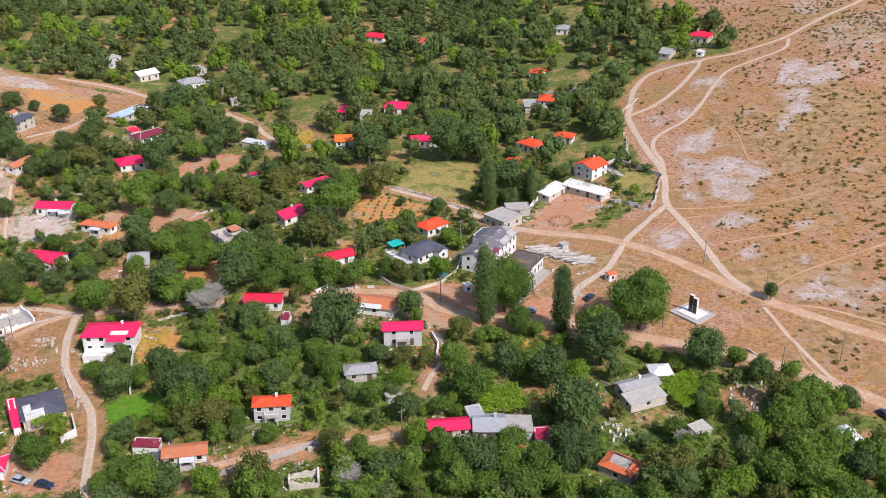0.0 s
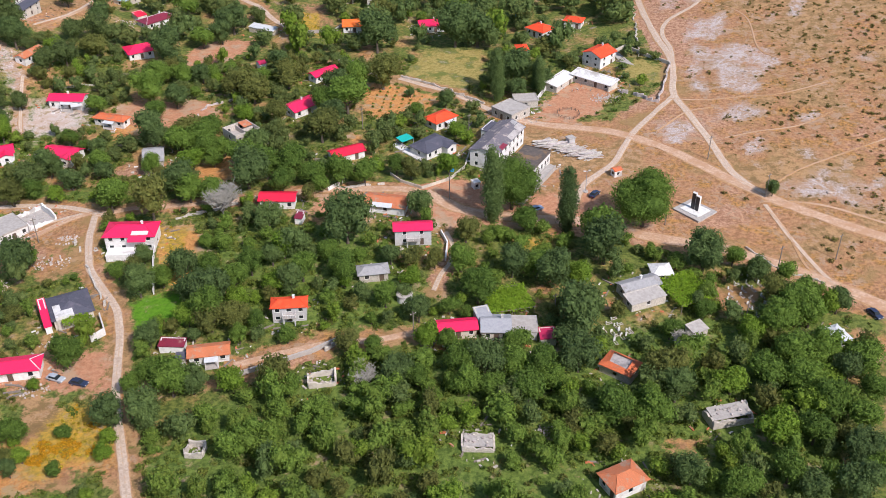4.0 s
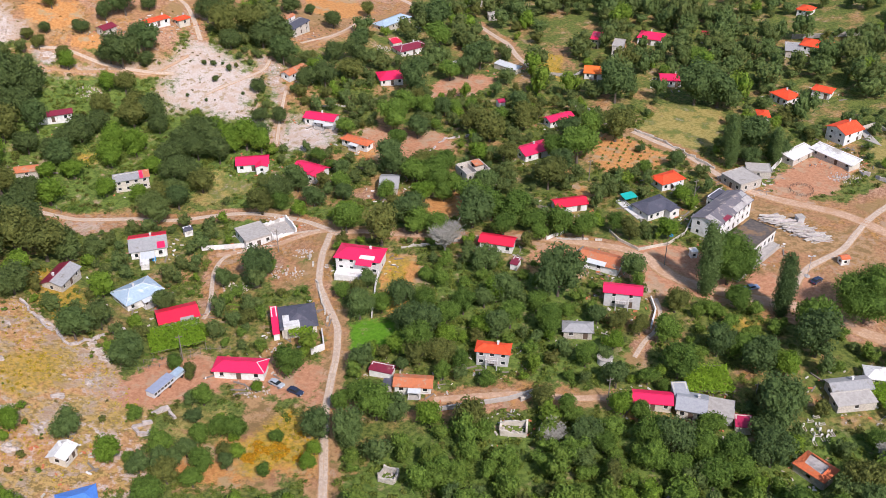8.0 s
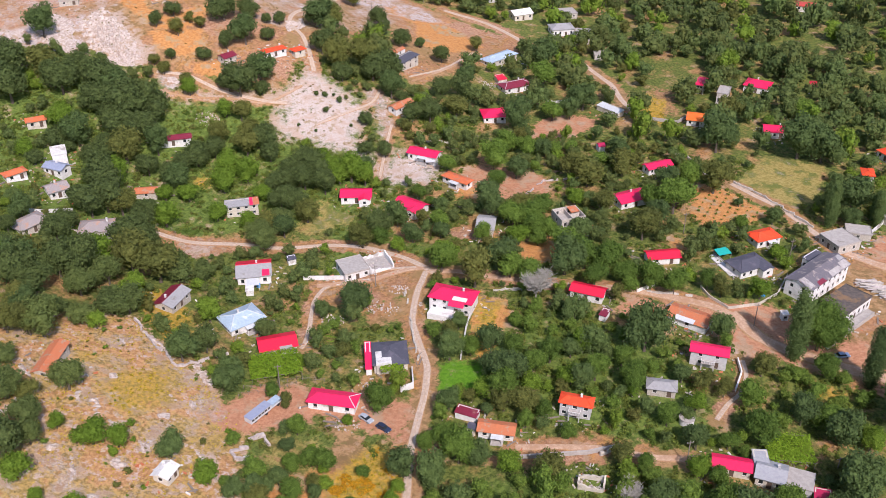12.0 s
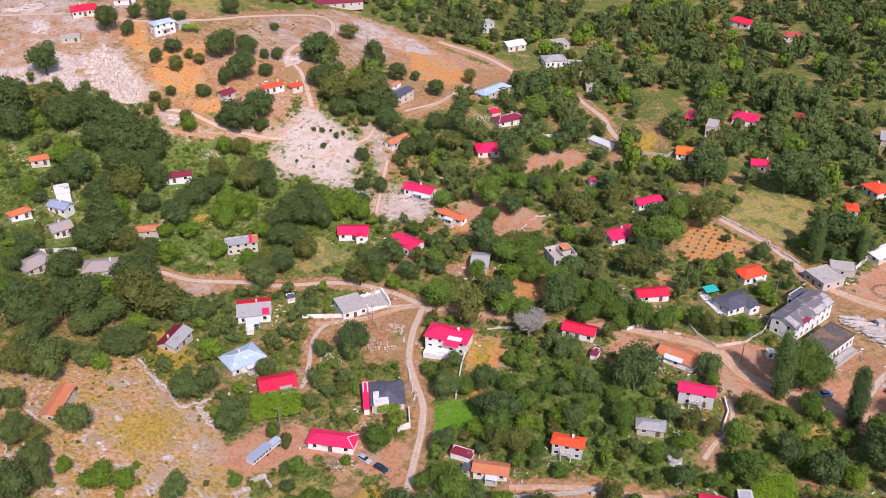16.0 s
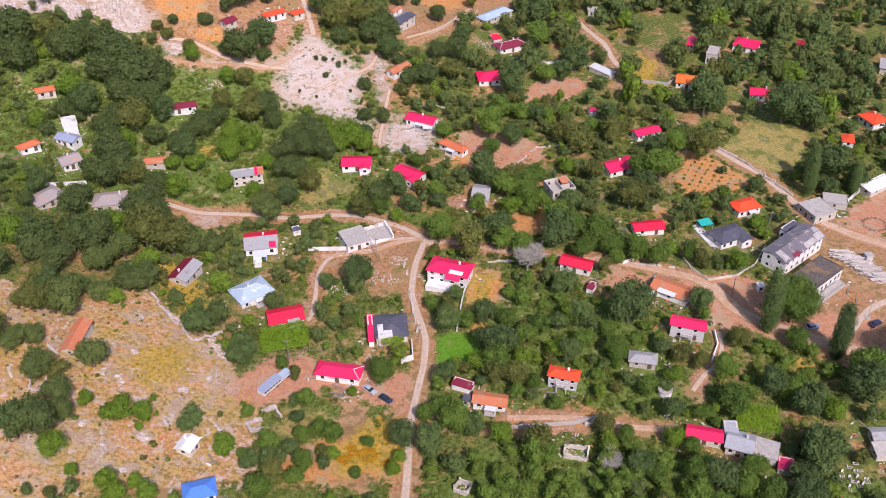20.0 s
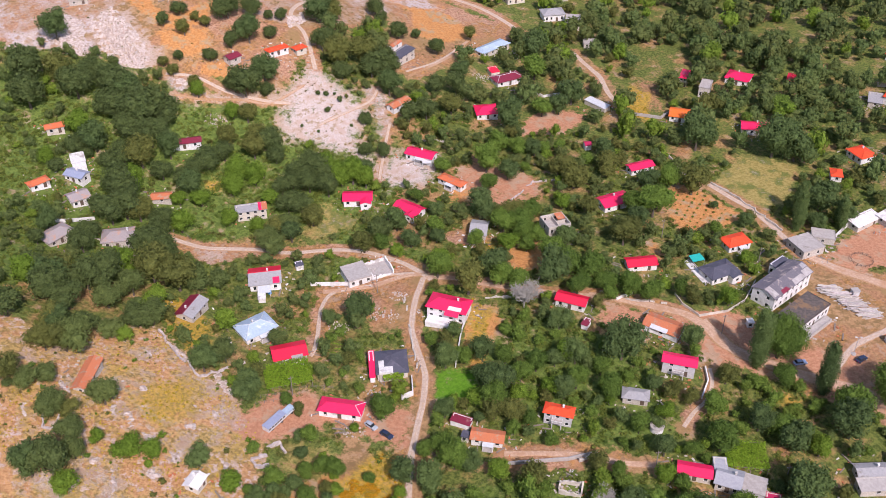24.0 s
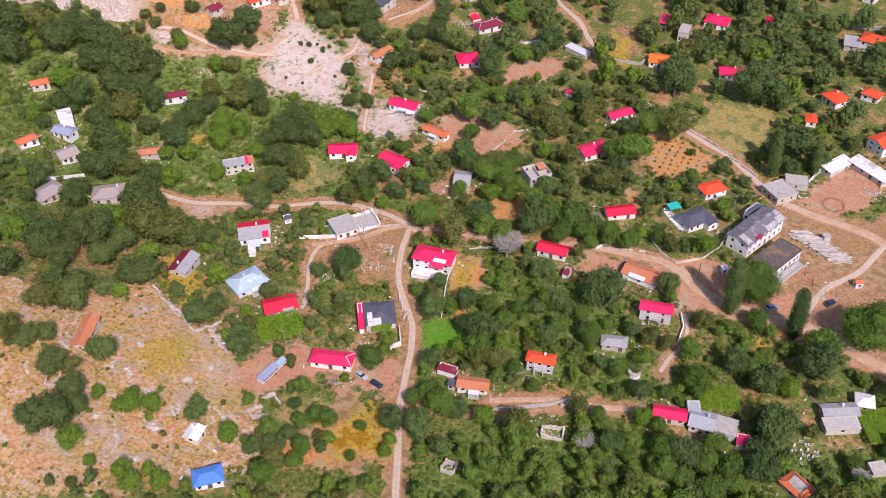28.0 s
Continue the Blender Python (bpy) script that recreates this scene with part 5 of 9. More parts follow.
house("house", "run-down pale stone village house with a hipped weathered grey roof", "house", -207.9, 208.1, 31.7, 11.5, 8.6, 3.1, "hip", "worn", RUBBLE, win=3, old=1, chimney=1)
house("house", "run-down pale stone village house with a gabled weathered clay-tile roof", "house", -210.5, 237.7, 29.4, 8.0, 5.1, 2.4, "gable", "tile", RUBBLE, win=1, old=1)
house("house", "cream-plastered village house with a gabled orange tile roof", "house", -264.0, 246.8, 46.1, 7.6, 4.9, 2.7, "gable", "orangetile", CREAM, win=2)
house("house", "whitewashed village house with a hipped orange tile roof", "house", -307.8, 362.2, 34.5, 11.0, 6.8, 2.7, "hip", "orangetile", WHITE, win=2)
house("house", "run-down pale stone village house with a gabled weathered clay-tile roof", "house", -167.4, 141.5, 107.2, 13.2, 4.9, 2.2, "gable", "tile", RUBBLE, win=3, old=1)
house("house", "cream-plastered village house with a gabled white roof", "house", -120.9, 124.1, 92.4, 5.4, 4.9, 2.5, "gable", "white", CREAM, win=2, chimney=1)
house("house", "whitewashed village house with a hipped bright blue roof", "house", -109.9, 112.8, 38.2, 8.3, 5.9, 2.7, "hip", "cobalt", WHITE, win=3)
house("house", "two-storey whitewashed village house with a gabled orange-red tile roof", "house", 53.8, 339.2, 46.2, 10.2, 9.1, 4.4, "gable", "orange", WHITE, storeys=2, win=2, chimney=1)
house("house", "run-down pale stone village house with a sloping white roof", "house", 50.0, 321.4, -38.6, 17.3, 5.8, 2.5, "shed", "white", RUBBLE, win=4, old=1)
house("house", "run-down pale stone village house with a sloping white roof", "house", 38.1, 321.3, 53.5, 13.3, 5.5, 2.5, "shed", "white", RUBBLE, win=2, old=1)
house("ruined_house", "run-down pale stone village house with a flat bare concrete roof", "house", 19.4, 297.5, -45.1, 9.3, 9.5, 3.1, "flat", "concrete", RUBBLE, win=3, old=1)
house("ruined_house", "run-down pale stone village house with a flat bare concrete roof", "house", 24.7, 306.3, 7.2, 8.3, 6.0, 2.5, "flat", "concrete", RUBBLE, win=1, old=1)
house("school_building", "two-storey whitewashed schoolhouse with a gabled worn grey slate roof", "house", 13.8, 268.9, 63.2, 22.5, 9.4, 5.7, "gable", "slategrey", WHITE, storeys=2, win=7, mend=1)
house("shed", "small whitewashed outbuilding with a sloping dark slate roof", "shed", 11.7, 281.3, 61.8, 7.7, 2.8, 3.7, "shed", "slate", WHITE, win=1, shed=1)
house("school_building", "whitewashed schoolhouse with a flat black bitumen roof", "house", 21.6, 256.7, 62.5, 19.5, 8.7, 3.9, "flat", "bitumen", WHITE, win=8)
house("house", "whitewashed village house with a hipped dark slate roof", "house", -6.8, 269.7, 47.2, 12.0, 8.2, 2.9, "hip", "slate", WHITE, win=4, wing=1)
house("house", "whitewashed village house with a hipped orange-red tile roof", "house", -4.1, 290.1, 42.9, 9.9, 6.9, 2.9, "hip", "orange", WHITE, win=3, porch=1)
house("house", "whitewashed village house with a hipped orange-red tile roof", "house", 34.5, 369.2, -44.7, 9.2, 8.4, 2.9, "hip", "orange", WHITE, win=3, chimney=1)
house("house", "whitewashed village house with a hipped orange-red tile roof", "house", 48.2, 374.8, -21.1, 7.9, 6.3, 2.9, "hip", "orange", WHITE, win=2)
house("house", "whitewashed village house with a hipped orange-red tile roof", "house", 26.2, 350.9, 8.5, 4.9, 6.4, 2.7, "hip", "orange", WHITE, win=1)
house("house", "whitewashed village house with a hipped orange-red tile roof", "house", 47.5, 418.6, -14.2, 13.0, 9.5, 2.9, "hip", "orange", WHITE, win=3)
house("house", "run-down pale stone village house with a sloping weathered grey roof", "house", 37.5, 415.7, 0.8, 6.3, 8.2, 2.5, "shed", "asbestos", RUBBLE, win=1, old=1)
house("house", "cream-plastered village house with a hipped red sheet-metal roof", "house", 125.2, 478.5, -31.3, 10.3, 9.5, 3.4, "hip", "red", CREAM, win=3, chimney=1)
house("shed", "small whitewashed outbuilding with a flat white roof", "shed", 119.8, 454.9, -30.7, 3.5, 4.3, 2.2, "flat", "white", WHITE, win=1, shed=1)
house("house", "run-down pale stone village house with a gabled weathered grey roof", "house", 105.7, 461.2, -30.9, 5.9, 10.1, 2.5, "gable", "asbestos", RUBBLE, win=1, old=1)
house("house", "whitewashed village house with a hipped red sheet-metal roof", "house", -39.7, 555.0, -28.1, 13.6, 8.8, 2.9, "hip", "red", WHITE, win=3)
house("house", "whitewashed village house with a hipped faded red tile roof", "house", -9.3, 535.2, 3.8, 14.5, 7.2, 2.9, "hip", "redtile", WHITE, win=4)
house("house", "whitewashed village house with a hipped orange-red tile roof", "house", 44.1, 460.3, -24.8, 6.7, 7.9, 2.7, "hip", "orange", WHITE, win=2)
house("house", "two-storey cream-plastered village house with a hipped crimson-pink sheet-metal roof", "house", -44.8, 412.4, -2.2, 4.5, 9.5, 4.4, "hip", "pink", CREAM, storeys=2, win=2)
house("ruined_house", "run-down pale stone village house with a flat bare concrete roof", "house", -34.1, 404.4, -1.4, 4.9, 8.8, 4.9, "flat", "concrete", RUBBLE, win=2, old=1)
house("house", "whitewashed village house with a hipped crimson-pink sheet-metal roof", "house", -21.6, 421.7, -7.3, 11.3, 9.5, 2.9, "hip", "pink", WHITE, win=3, chimney=1)
house("house", "whitewashed village house with a gabled bright orange tile roof", "house", -40.0, 378.0, 5.6, 10.1, 8.7, 2.7, "gable", "orangebright", WHITE, win=3)
house("house", "whitewashed village house with a gabled crimson-pink sheet-metal roof", "house", -8.8, 377.5, 11.8, 11.4, 7.6, 2.9, "gable", "pink", WHITE, win=4, chimney=1)
house("house", "whitewashed village house with a hipped red sheet-metal roof", "house", 1.1, 427.4, -1.1, 3.9, 8.5, 2.7, "hip", "red", WHITE, win=2)
house("house", "two-storey grey-plastered village house with a flat bare concrete roof", "house", -170.7, 490.5, 50.0, 7.6, 6.7, 5.1, "flat", "concrete", GREY_PLASTER, storeys=2, win=2)
house("house", "cream-plastered village house with a gabled white roof", "house", -149.1, 474.1, 46.6, 11.4, 8.9, 3.1, "gable", "white", CREAM, win=3)
house("ruined_house", "run-down pale stone village house with a flat bare concrete roof", "house", -129.1, 488.2, 35.4, 12.0, 9.0, 2.7, "flat", "concrete", RUBBLE, win=3, old=1)
house("house", "whitewashed village house with a hipped weathered grey roof", "house", -123.4, 462.7, 31.9, 12.3, 9.5, 3.6, "hip", "asbestos", WHITE, win=4)
house("ruined_house", "two-storey pale stone village house with a flat bare concrete roof", "house", -110.5, 456.1, 11.8, 7.7, 9.5, 4.7, "flat", "concrete", RUBBLE, storeys=2, win=2, old=1)
house("ruined_house", "run-down pale stone village house with a flat bare concrete roof", "house", -96.4, 436.6, 21.1, 6.4, 5.8, 2.4, "flat", "concrete", RUBBLE, win=2, old=1)
house("shed", "small cream-plastered outbuilding with a sloping white tin roof", "shed", -76.6, 375.5, -26.6, 12.1, 4.0, 2.2, "shed", "whitetin", CREAM, win=0, shed=1)
house("shed", "small whitewashed outbuilding with a gabled dark crimson sheet roof", "shed", -71.4, 339.0, 34.0, 3.0, 3.7, 2.4, "gable", "crimson", WHITE, win=0, shed=1)
house("house", "whitewashed village house with a hipped weathered grey roof", "house", 63.5, 532.8, -11.3, 7.5, 9.5, 2.9, "hip", "asbestos", WHITE, win=2)
house("shed", "small whitewashed outbuilding with a sloping dark slate roof", "shed", -146.1, 226.3, 44.0, 3.0, 2.6, 2.2, "shed", "slate", WHITE, win=0, shed=1)
house("shed", "small whitewashed outbuilding with a gabled orange tile roof", "shed", 49.1, 256.3, 25.2, 3.0, 2.6, 2.2, "gable", "orangetile", WHITE, win=1, shed=1)
house("shed", "small whitewashed outbuilding with a flat white roof", "shed", 6.7, 246.9, 25.1, 2.2, 2.4, 2.2, "flat", "white", WHITE, win=1, shed=1)
house("shed", "small whitewashed outbuilding with a sloping white tin roof", "shed", -19.8, 231.6, 0.4, 9.0, 2.7, 1.9, "shed", "whitetin", WHITE, win=0, shed=1)
house("shed", "small whitewashed outbuilding with a sloping maroon sheet roof", "shed", -41.7, 225.5, -8.7, 2.4, 3.6, 2.0, "shed", "maroon", WHITE, win=0, shed=1)
house("shed", "small whitewashed outbuilding with a flat white roof", "shed", -149.9, 206.9, 30.6, 2.7, 7.2, 2.0, "flat", "white", WHITE, win=0, shed=1)


# ---- walls, vehicles and small things ----
def wall_run(label, height, thick, material, *points):
    """A low wall along points of the plan, in uneven lengths that follow the ground; each length is a part."""
    x0, y0 = points[0]
    root = thing("boundary_wall", x0, y0, ground_at(x0, y0), 0, label, "wall", "boundary walls")
    base = ground_at(x0, y0)
    rng = random.Random(int(abs(x0 * 11 + y0)))
    for (ax, ay), (bx, by) in zip(points, points[1:]):
        run = math.hypot(bx - ax, by - ay)
        rough = material in (RUBBLE, LIMESTONE)
        n = max(1, round(run / (1.9 if rough else 3.5)))
        ux, uy = (bx - ax) / run, (by - ay) / run
        bow = [rng.uniform(-0.55, 0.55) if rough and 0 < k < n else 0.0 for k in range(n + 1)]
        for k in range(n):
            s = Shape()
            lo, hi = run * k / n, run * (k + 1) / n
            h0, h1 = (height * rng.uniform(0.3, 1.1) if rough else height for _ in range(2))
            if rough and 0 < k < n - 1 and rng.random() < 0.12:
                continue
            v = []
            for d, h, out in ((lo, h0, bow[k]), (hi, h1, bow[k + 1])):
                px_, py_ = ax + ux * d - uy * out, ay + uy * d + ux * out
                z = ground_at(px_, py_) - base
                t0 = thick / 2 * (1.25 if rough else 1)
                t1 = thick / 2 * (0.8 if rough else 1)
                for side, top, t in ((-1, -0.5, t0), (1, -0.5, t0), (1, h, t1), (-1, h, t1)):
                    v.append((px_ - uy * side * t - x0, py_ + ux * side * t - y0, z + top))
            s.add(v, [(0, 1, 5, 4), (1, 2, 6, 5), (2, 3, 7, 6), (3, 0, 4, 7), (3, 2, 1, 0), (4, 5, 6, 7)])
            part("wall_length", s, material, root)
    return root


def post_fence(*points):
    x0, y0 = points[0]
    base = ground_at(x0, y0)
    root = thing("wire_fence", x0, y0, base, 0, "grey wooden post fence with two thin rails", "fence")
    for (ax, ay), (bx, by) in zip(points, points[1:]):
        run = math.hypot(bx - ax, by - ay)
        n = max(1, round(run / 2.6))
        tops = []
        for k in range(n + 1):
            px_, py_ = ax + (bx - ax) * k / n, ay + (by - ay) * k / n
            z = ground_at(px_, py_) - base
            tops.append((px_ - x0, py_ - y0, z))
            part("post", Shape().tube((px_ - x0, py_ - y0, z - 0.4), (px_ - x0, py_ - y0, z + 1.3), 0.09, 0.07, 6), POLE_WOOD, root)
        for a, b in zip(tops, tops[1:]):
            for up in (0.6, 1.1):
                part("rail", Shape().tube((a[0], a[1], a[2] + up), (b[0], b[1], b[2] + up), 0.035, 0.035, 4), POLE_WOOD, root)
    return root


def pole(x, y, height=8.0):
    root = thing("utility_pole", x, y, ground_at(x, y), 35, "weathered wooden utility pole with a short crossarm", "pole", "utility poles")
    part("shaft", Shape().tube((0, 0, -0.8), (0, 0, height), 0.16, 0.11, 8), POLE_WOOD, root)
    part("crossarm", Shape().box(-0.8, -0.06, height - 0.7, 0.8, 0.06, height - 0.56), POLE_WOOD, root)
    for sx in (-0.7, 0.0, 0.7):
        part("insulator", Shape().tube((sx, 0, height - 0.56), (sx, 0, height - 0.36), 0.05, 0.04, 6), WHITE, root)


def car(x, y, yaw, paint, label):
    root = thing("car", x, y, ground_at(x, y), yaw, label, "car", "parked cars")
    s = Shape()
    half = 0.86
    lower = [(-2.1, 0.35), (2.1, 0.35), (2.15, 0.62), (1.95, 0.85), (0.95, 0.95), (-1.55, 0.98), (-2.1, 0.9), (-2.15, 0.6)]
    n = len(lower)
    s.add([(px_, sy * (half if 0.4 < pz < 0.9 else half - 0.06), pz) for sy in (-1, 1) for px_, pz in lower],
          [tuple(range(n)), tuple(reversed(range(n, 2 * n)))] + [(i, i + n, (i + 1) % n + n, (i + 1) % n) for i in range(n)])
    part("body", s, paint, root)
    cabin = [(-1.6, 0.97), (0.98, 0.94), (0.35, 1.4), (-1.15, 1.43)]
    part("glasshouse", Shape().add([(px_, sy * (0.78 if pz < 1.2 else 0.62), pz) for sy in (-1, 1) for px_, pz in cabin],
                                   [(0, 1, 2, 3), (7, 6, 5, 4), (0, 4, 5, 1), (1, 5, 6, 2), (2, 6, 7, 3), (3, 7, 4, 0)]), GLASS, root)
    part("roof_panel", Shape().slab([(-1.15, -0.64, 1.47), (0.35, -0.64, 1.45), (0.35, 0.64, 1.45), (-1.15, 0.64, 1.47)], 0.06), paint, root)
    for wx in (-1.3, 1.32):
        for sy in (-1, 1):
            wheel = part("wheel", Shape().tube((wx, sy * 0.66, 0.31), (wx, sy * 0.88, 0.31), 0.31, 0.31, 14), RUBBER, root)
            part("hub", Shape().tube((wx, sy * 0.87, 0.31), (wx, sy * 0.9, 0.31), 0.18, 0.16, 10), GREY_TIN, wheel)
    for sy in (-0.55, 0.55):
        part("headlight", Shape().box(2.08, sy - 0.16, 0.6, 2.17, sy + 0.16, 0.74), FRAME, root)
        part("tail_light", Shape().box(-2.17, sy - 0.16, 0.66, -2.1, sy + 0.16, 0.82), CRIMSON, root)


CAR_SILVER = surface("silver_paint", (0.52, 0.56, 0.62), (0.48, 0.52, 0.58), 2.0, 0.25, 0.3, bump=0)
CAR_BLUE = surface("dark_blue_paint", (0.025, 0.035, 0.07), (0.03, 0.04, 0.08), 2.0, 0.25, bump=0)
CAR_PALE = surface("pale_blue_paint", (0.30, 0.40, 0.60), (0.28, 0.37, 0.55), 2.0, 0.25, 0.2, bump=0)


def monument(x, y, yaw):
    root = thing("monument", x, y, ground_at(x, y), yaw, "twin polished black slabs on a stepped pale stone platform", "monument")
    part("platform", Shape().box(-4.6, -4.0, -0.8, 4.6, 4.0, 0.45), CONCRETE, root)
    part("step", Shape().box(-3.2, -2.8, 0.45, 3.2, 2.8, 0.62), WHITE, root)
    for k in range(13):
        part("paving_slab", Shape().box(-4.6 + k * 0.71, -4.25, -0.5, -3.95 + k * 0.71, -4.0, 0.47), CONCRETE, root)
    for cx, top in ((-0.75, 5.6), (0.62, 5.1)):
        s = Shape()
        ring = [(-0.62, -0.35), (-0.3, -0.5), (0.3, -0.5), (0.62, -0.35), (0.62, 0.35), (-0.62, 0.35)]
        n = len(ring)
        s.add([(cx + a, b, z) for z in (0.62, top) for a, b in ring], [tuple(range(n, 2 * n))] + [(i, (i + 1) % n, (i + 1) % n + n, i + n) for i in range(n)])
        slab_ = part("slab", s, BLACK_STONE, root)
        part("slab_cap", Shape().slab([(cx + a * 1.04, b * 1.04, top + 0.14) for a, b in ring], 0.139), WHITE, slab_, "white stone cap")
        part("slab_edge", Shape().box(cx + 0.625, -0.33, 0.62, cx + 0.70, 0.33, top - 0.02), WHITE, slab_, "white stone edge")


def gravestone(x, y, yaw, h, w):
    root = thing("grave", x, y, ground_at(x, y), yaw, "small pale stone grave in the overgrown cemetery", "grave", "graves of the cemetery")
    part("headstone", Shape().box(-w * 0.3, -0.08, -0.3, w * 0.3, 0.08, h * 0.75).add(
        [(-w * 0.3, -0.08, h * 0.75), (w * 0.3, -0.08, h * 0.75), (0, -0.08, h * 0.9), (-w * 0.3, 0.08, h * 0.75), (w * 0.3, 0.08, h * 0.75), (0, 0.08, h * 0.9)],
        [(0, 1, 2), (5, 4, 3), (0, 2, 5, 3), (2, 1, 4, 5)]), WHITE, root)
    kerb = Shape().box(-w * 0.4, -1.6, -0.3, -w * 0.4 + 0.12, -0.1, 0.14).box(w * 0.4 - 0.12, -1.6, -0.3, w * 0.4, -0.1, 0.14)
    part("kerb", kerb.box(-w * 0.4 + 0.121, -1.6, -0.3, w * 0.4 - 0.121, -1.48, 0.14), LIMESTONE, root)


def cistern(x, y, r, h):
    root = thing("cistern", x, y, ground_at(x, y), 0, "round whitewashed water cistern with a flat lid", "water tank")
    part("drum", Shape().tube((0, 0, -0.6), (0, 0, h), r, r, 24), WHITE, root)
    part("lid", Shape().tube((0, 0, h), (0, 0, h + 0.16), r + 0.15, r + 0.12, 24), CONCRETE, root)
    part("hatch", Shape().box(-0.4, -0.4, h + 0.16, 0.4, 0.4, h + 0.28), GREY_TIN, root)


def barrel(x, y, r, h, material, label):
    root = thing("water_barrel", x, y, ground_at(x, y), 0, label, "barrel")
    part("drum", Shape().tube((0, 0, -0.1), (0, 0, h), r, r, 16), material, root)
    part("lid", Shape().tube((0, 0, h), (0, 0, h + 0.08), r * 0.8, r * 0.7, 16), material, root)


def canopy(x, y, yaw, w, d, h, material, label):
    root = thing("yard_canopy", x, y, ground_at(x, y), yaw, label, "canopy")
    part("sheet", Shape().slab([(-w / 2, -d / 2, h), (w / 2, -d / 2, h), (w / 2, d / 2, h + 0.4), (-w / 2, d / 2, h + 0.4)], 0.08), material, root)
    for sx in (-w / 2 + 0.1, w / 2 - 0.1):
        for sy in (-d / 2 + 0.1, d / 2 - 0.1):
            part("post", Shape().tube((sx, sy, -0.5), (sx, sy, h + 0.05 + (0.3 if sy > 0 else 0)), 0.06, 0.06, 6), GREY_TIN, root)


def slab_floor(name, label, h, material, *points):
    """A raised terrace with a level top."""
    x0, y0 = points[0]
    base = ground_at(x0, y0)
    root = thing(name, x0, y0, base, 0, label, "terrace")
    part("deck", Shape().slab([(px_ - x0, py_ - y0, h) for px_, py_ in points], h + 1.0), material, root)
    for (ax, ay), (bx, by) in list(zip(points, points[1:] + points[:1]))[:2]:
        run = math.hypot(bx - ax, by - ay)
        n = max(2, round(run / 1.6))
        for k in range(n):
            u0, u1 = (k + 0.04) / n, (k + 0.96) / n
            nx, ny = -(by - ay) / run * 0.3, (bx - ax) / run * 0.3
            c = [(ax + (bx - ax) * u - x0, ay + (by - ay) * u - y0) for u in (u0, u1)]
            part("coping_stone", Shape().slab([(c[0][0], c[0][1], h + 0.35), (c[1][0], c[1][1], h + 0.35), (c[1][0] + nx, c[1][1] + ny, h + 0.35), (c[0][0] + nx, c[0][1] + ny, h + 0.35)], 0.349), CONCRETE, root)


def trailer(x, y, yaw):
    root = thing("derelict_trailer", x, y, ground_at(x, y), yaw, "derelict pale long trailer with dark broken windows, standing on bare soil", "trailer")
    part("body", Shape().box(-5.2, -1.25, 0.8, 2.2, 1.25, 2.3), WHITE_TIN, root)
    part("roof", Shape().slab([(-5.3, -1.3, 2.36), (2.3, -1.3, 2.36), (2.3, 1.3, 2.5), (-5.3, 1.3, 2.5)], 0.1), BLUE_GREY, root)
    part("deck", Shape().box(2.2, -1.2, 0.8, 6.4, 1.2, 1.15), WHITE_TIN, root)
    part("cargo_hoop", Shape().box(2.6, -1.1, 1.15, 6.2, 1.1, 1.75), BLUE_TIN, root)
    for k in range(6):
        part("window", Shape().box(-4.9 + k * 1.15, -1.28, 1.45, -4.1 + k * 1.15, -1.251, 2.05), DARK_ROOM, root)
    for wx in (-3.6, 0.4, 4.8):
        for sy in (-1, 1):
            part("wheel", Shape().tube((wx, sy * 0.9, 0.42), (wx, sy * 1.2, 0.42), 0.45, 0.45, 12), RUBBER, root)


def slab_heap(x, y, yaw, length, depth, count, seed):
    """A long heap of concrete slabs tipped side by side, leaning on one another."""
    root = thing("slab_heap", x, y, ground_at(x, y), yaw, "long heap of broken pale concrete slabs on dry ground", "rubble")
    rng = random.Random(seed)
    for k in range(count):
        a, b, c = rng.uniform(0.3, 0.5) * depth, rng.uniform(0.16, 0.3), rng.uniform(0.05, 0.09)
        ob = part("concrete_slab", Shape().box(-a, -b, -c, a * rng.uniform(0.6, 1.0), b, c), rng.choice((CONCRETE, RUBBLE, RUBBLE, LIMESTONE)), root)
        u = (k / count - 0.5) * length
        ob.matrix_basis = pose(u + rng.uniform(-0.2, 0.2), rng.uniform(-0.18, 0.18) * depth, 0.25 + rng.uniform(0, 0.6) * (1 - abs(2 * u / length) ** 3), rng.uniform(-30, 30), rng.uniform(-9, 9), 58 + rng.uniform(-13, 13))


def rubble_heap(x, y, reach, count, seed):
    """A spread heap of broken stone and plaster."""
    root = thing("rubble_heap", x, y, ground_at(x, y), 0, "pale heap of broken stone and plaster on dry earth", "rubble")
    rng = random.Random(seed)
    for k in range(count):
        a, r = rng.uniform(0, math.tau), reach * rng.random() ** 0.7
        px_, py_ = math.cos(a) * r, math.sin(a) * r * 0.7
        q = rng.uniform(0.12, 0.38)
        s = Shape()
        ring_ = [(math.cos(i * math.tau / 5) * q * rng.uniform(0.6, 1.2), math.sin(i * math.tau / 5) * q * rng.uniform(0.6, 1.2)) for i in range(5)]
        s.add([(u, v, -0.15) for u, v in ring_] + [(u * 0.7, v * 0.7, q * rng.uniform(0.4, 0.9)) for u, v in ring_], [(i, (i + 1) % 5, (i + 1) % 5 + 5, i + 5) for i in range(5)] + [(5, 6, 7, 8, 9)])
        ob = part("stone", s, rng.choice((LIMESTONE, RUBBLE, SLOPE_ROCK)), root)
        ob.matrix_basis = pose(px_, py_, ground_at(x + px_, y + py_) - ground_at(x, y) + 0.3 * (1 - r / reach), 0, 0, rng.uniform(0, 360))


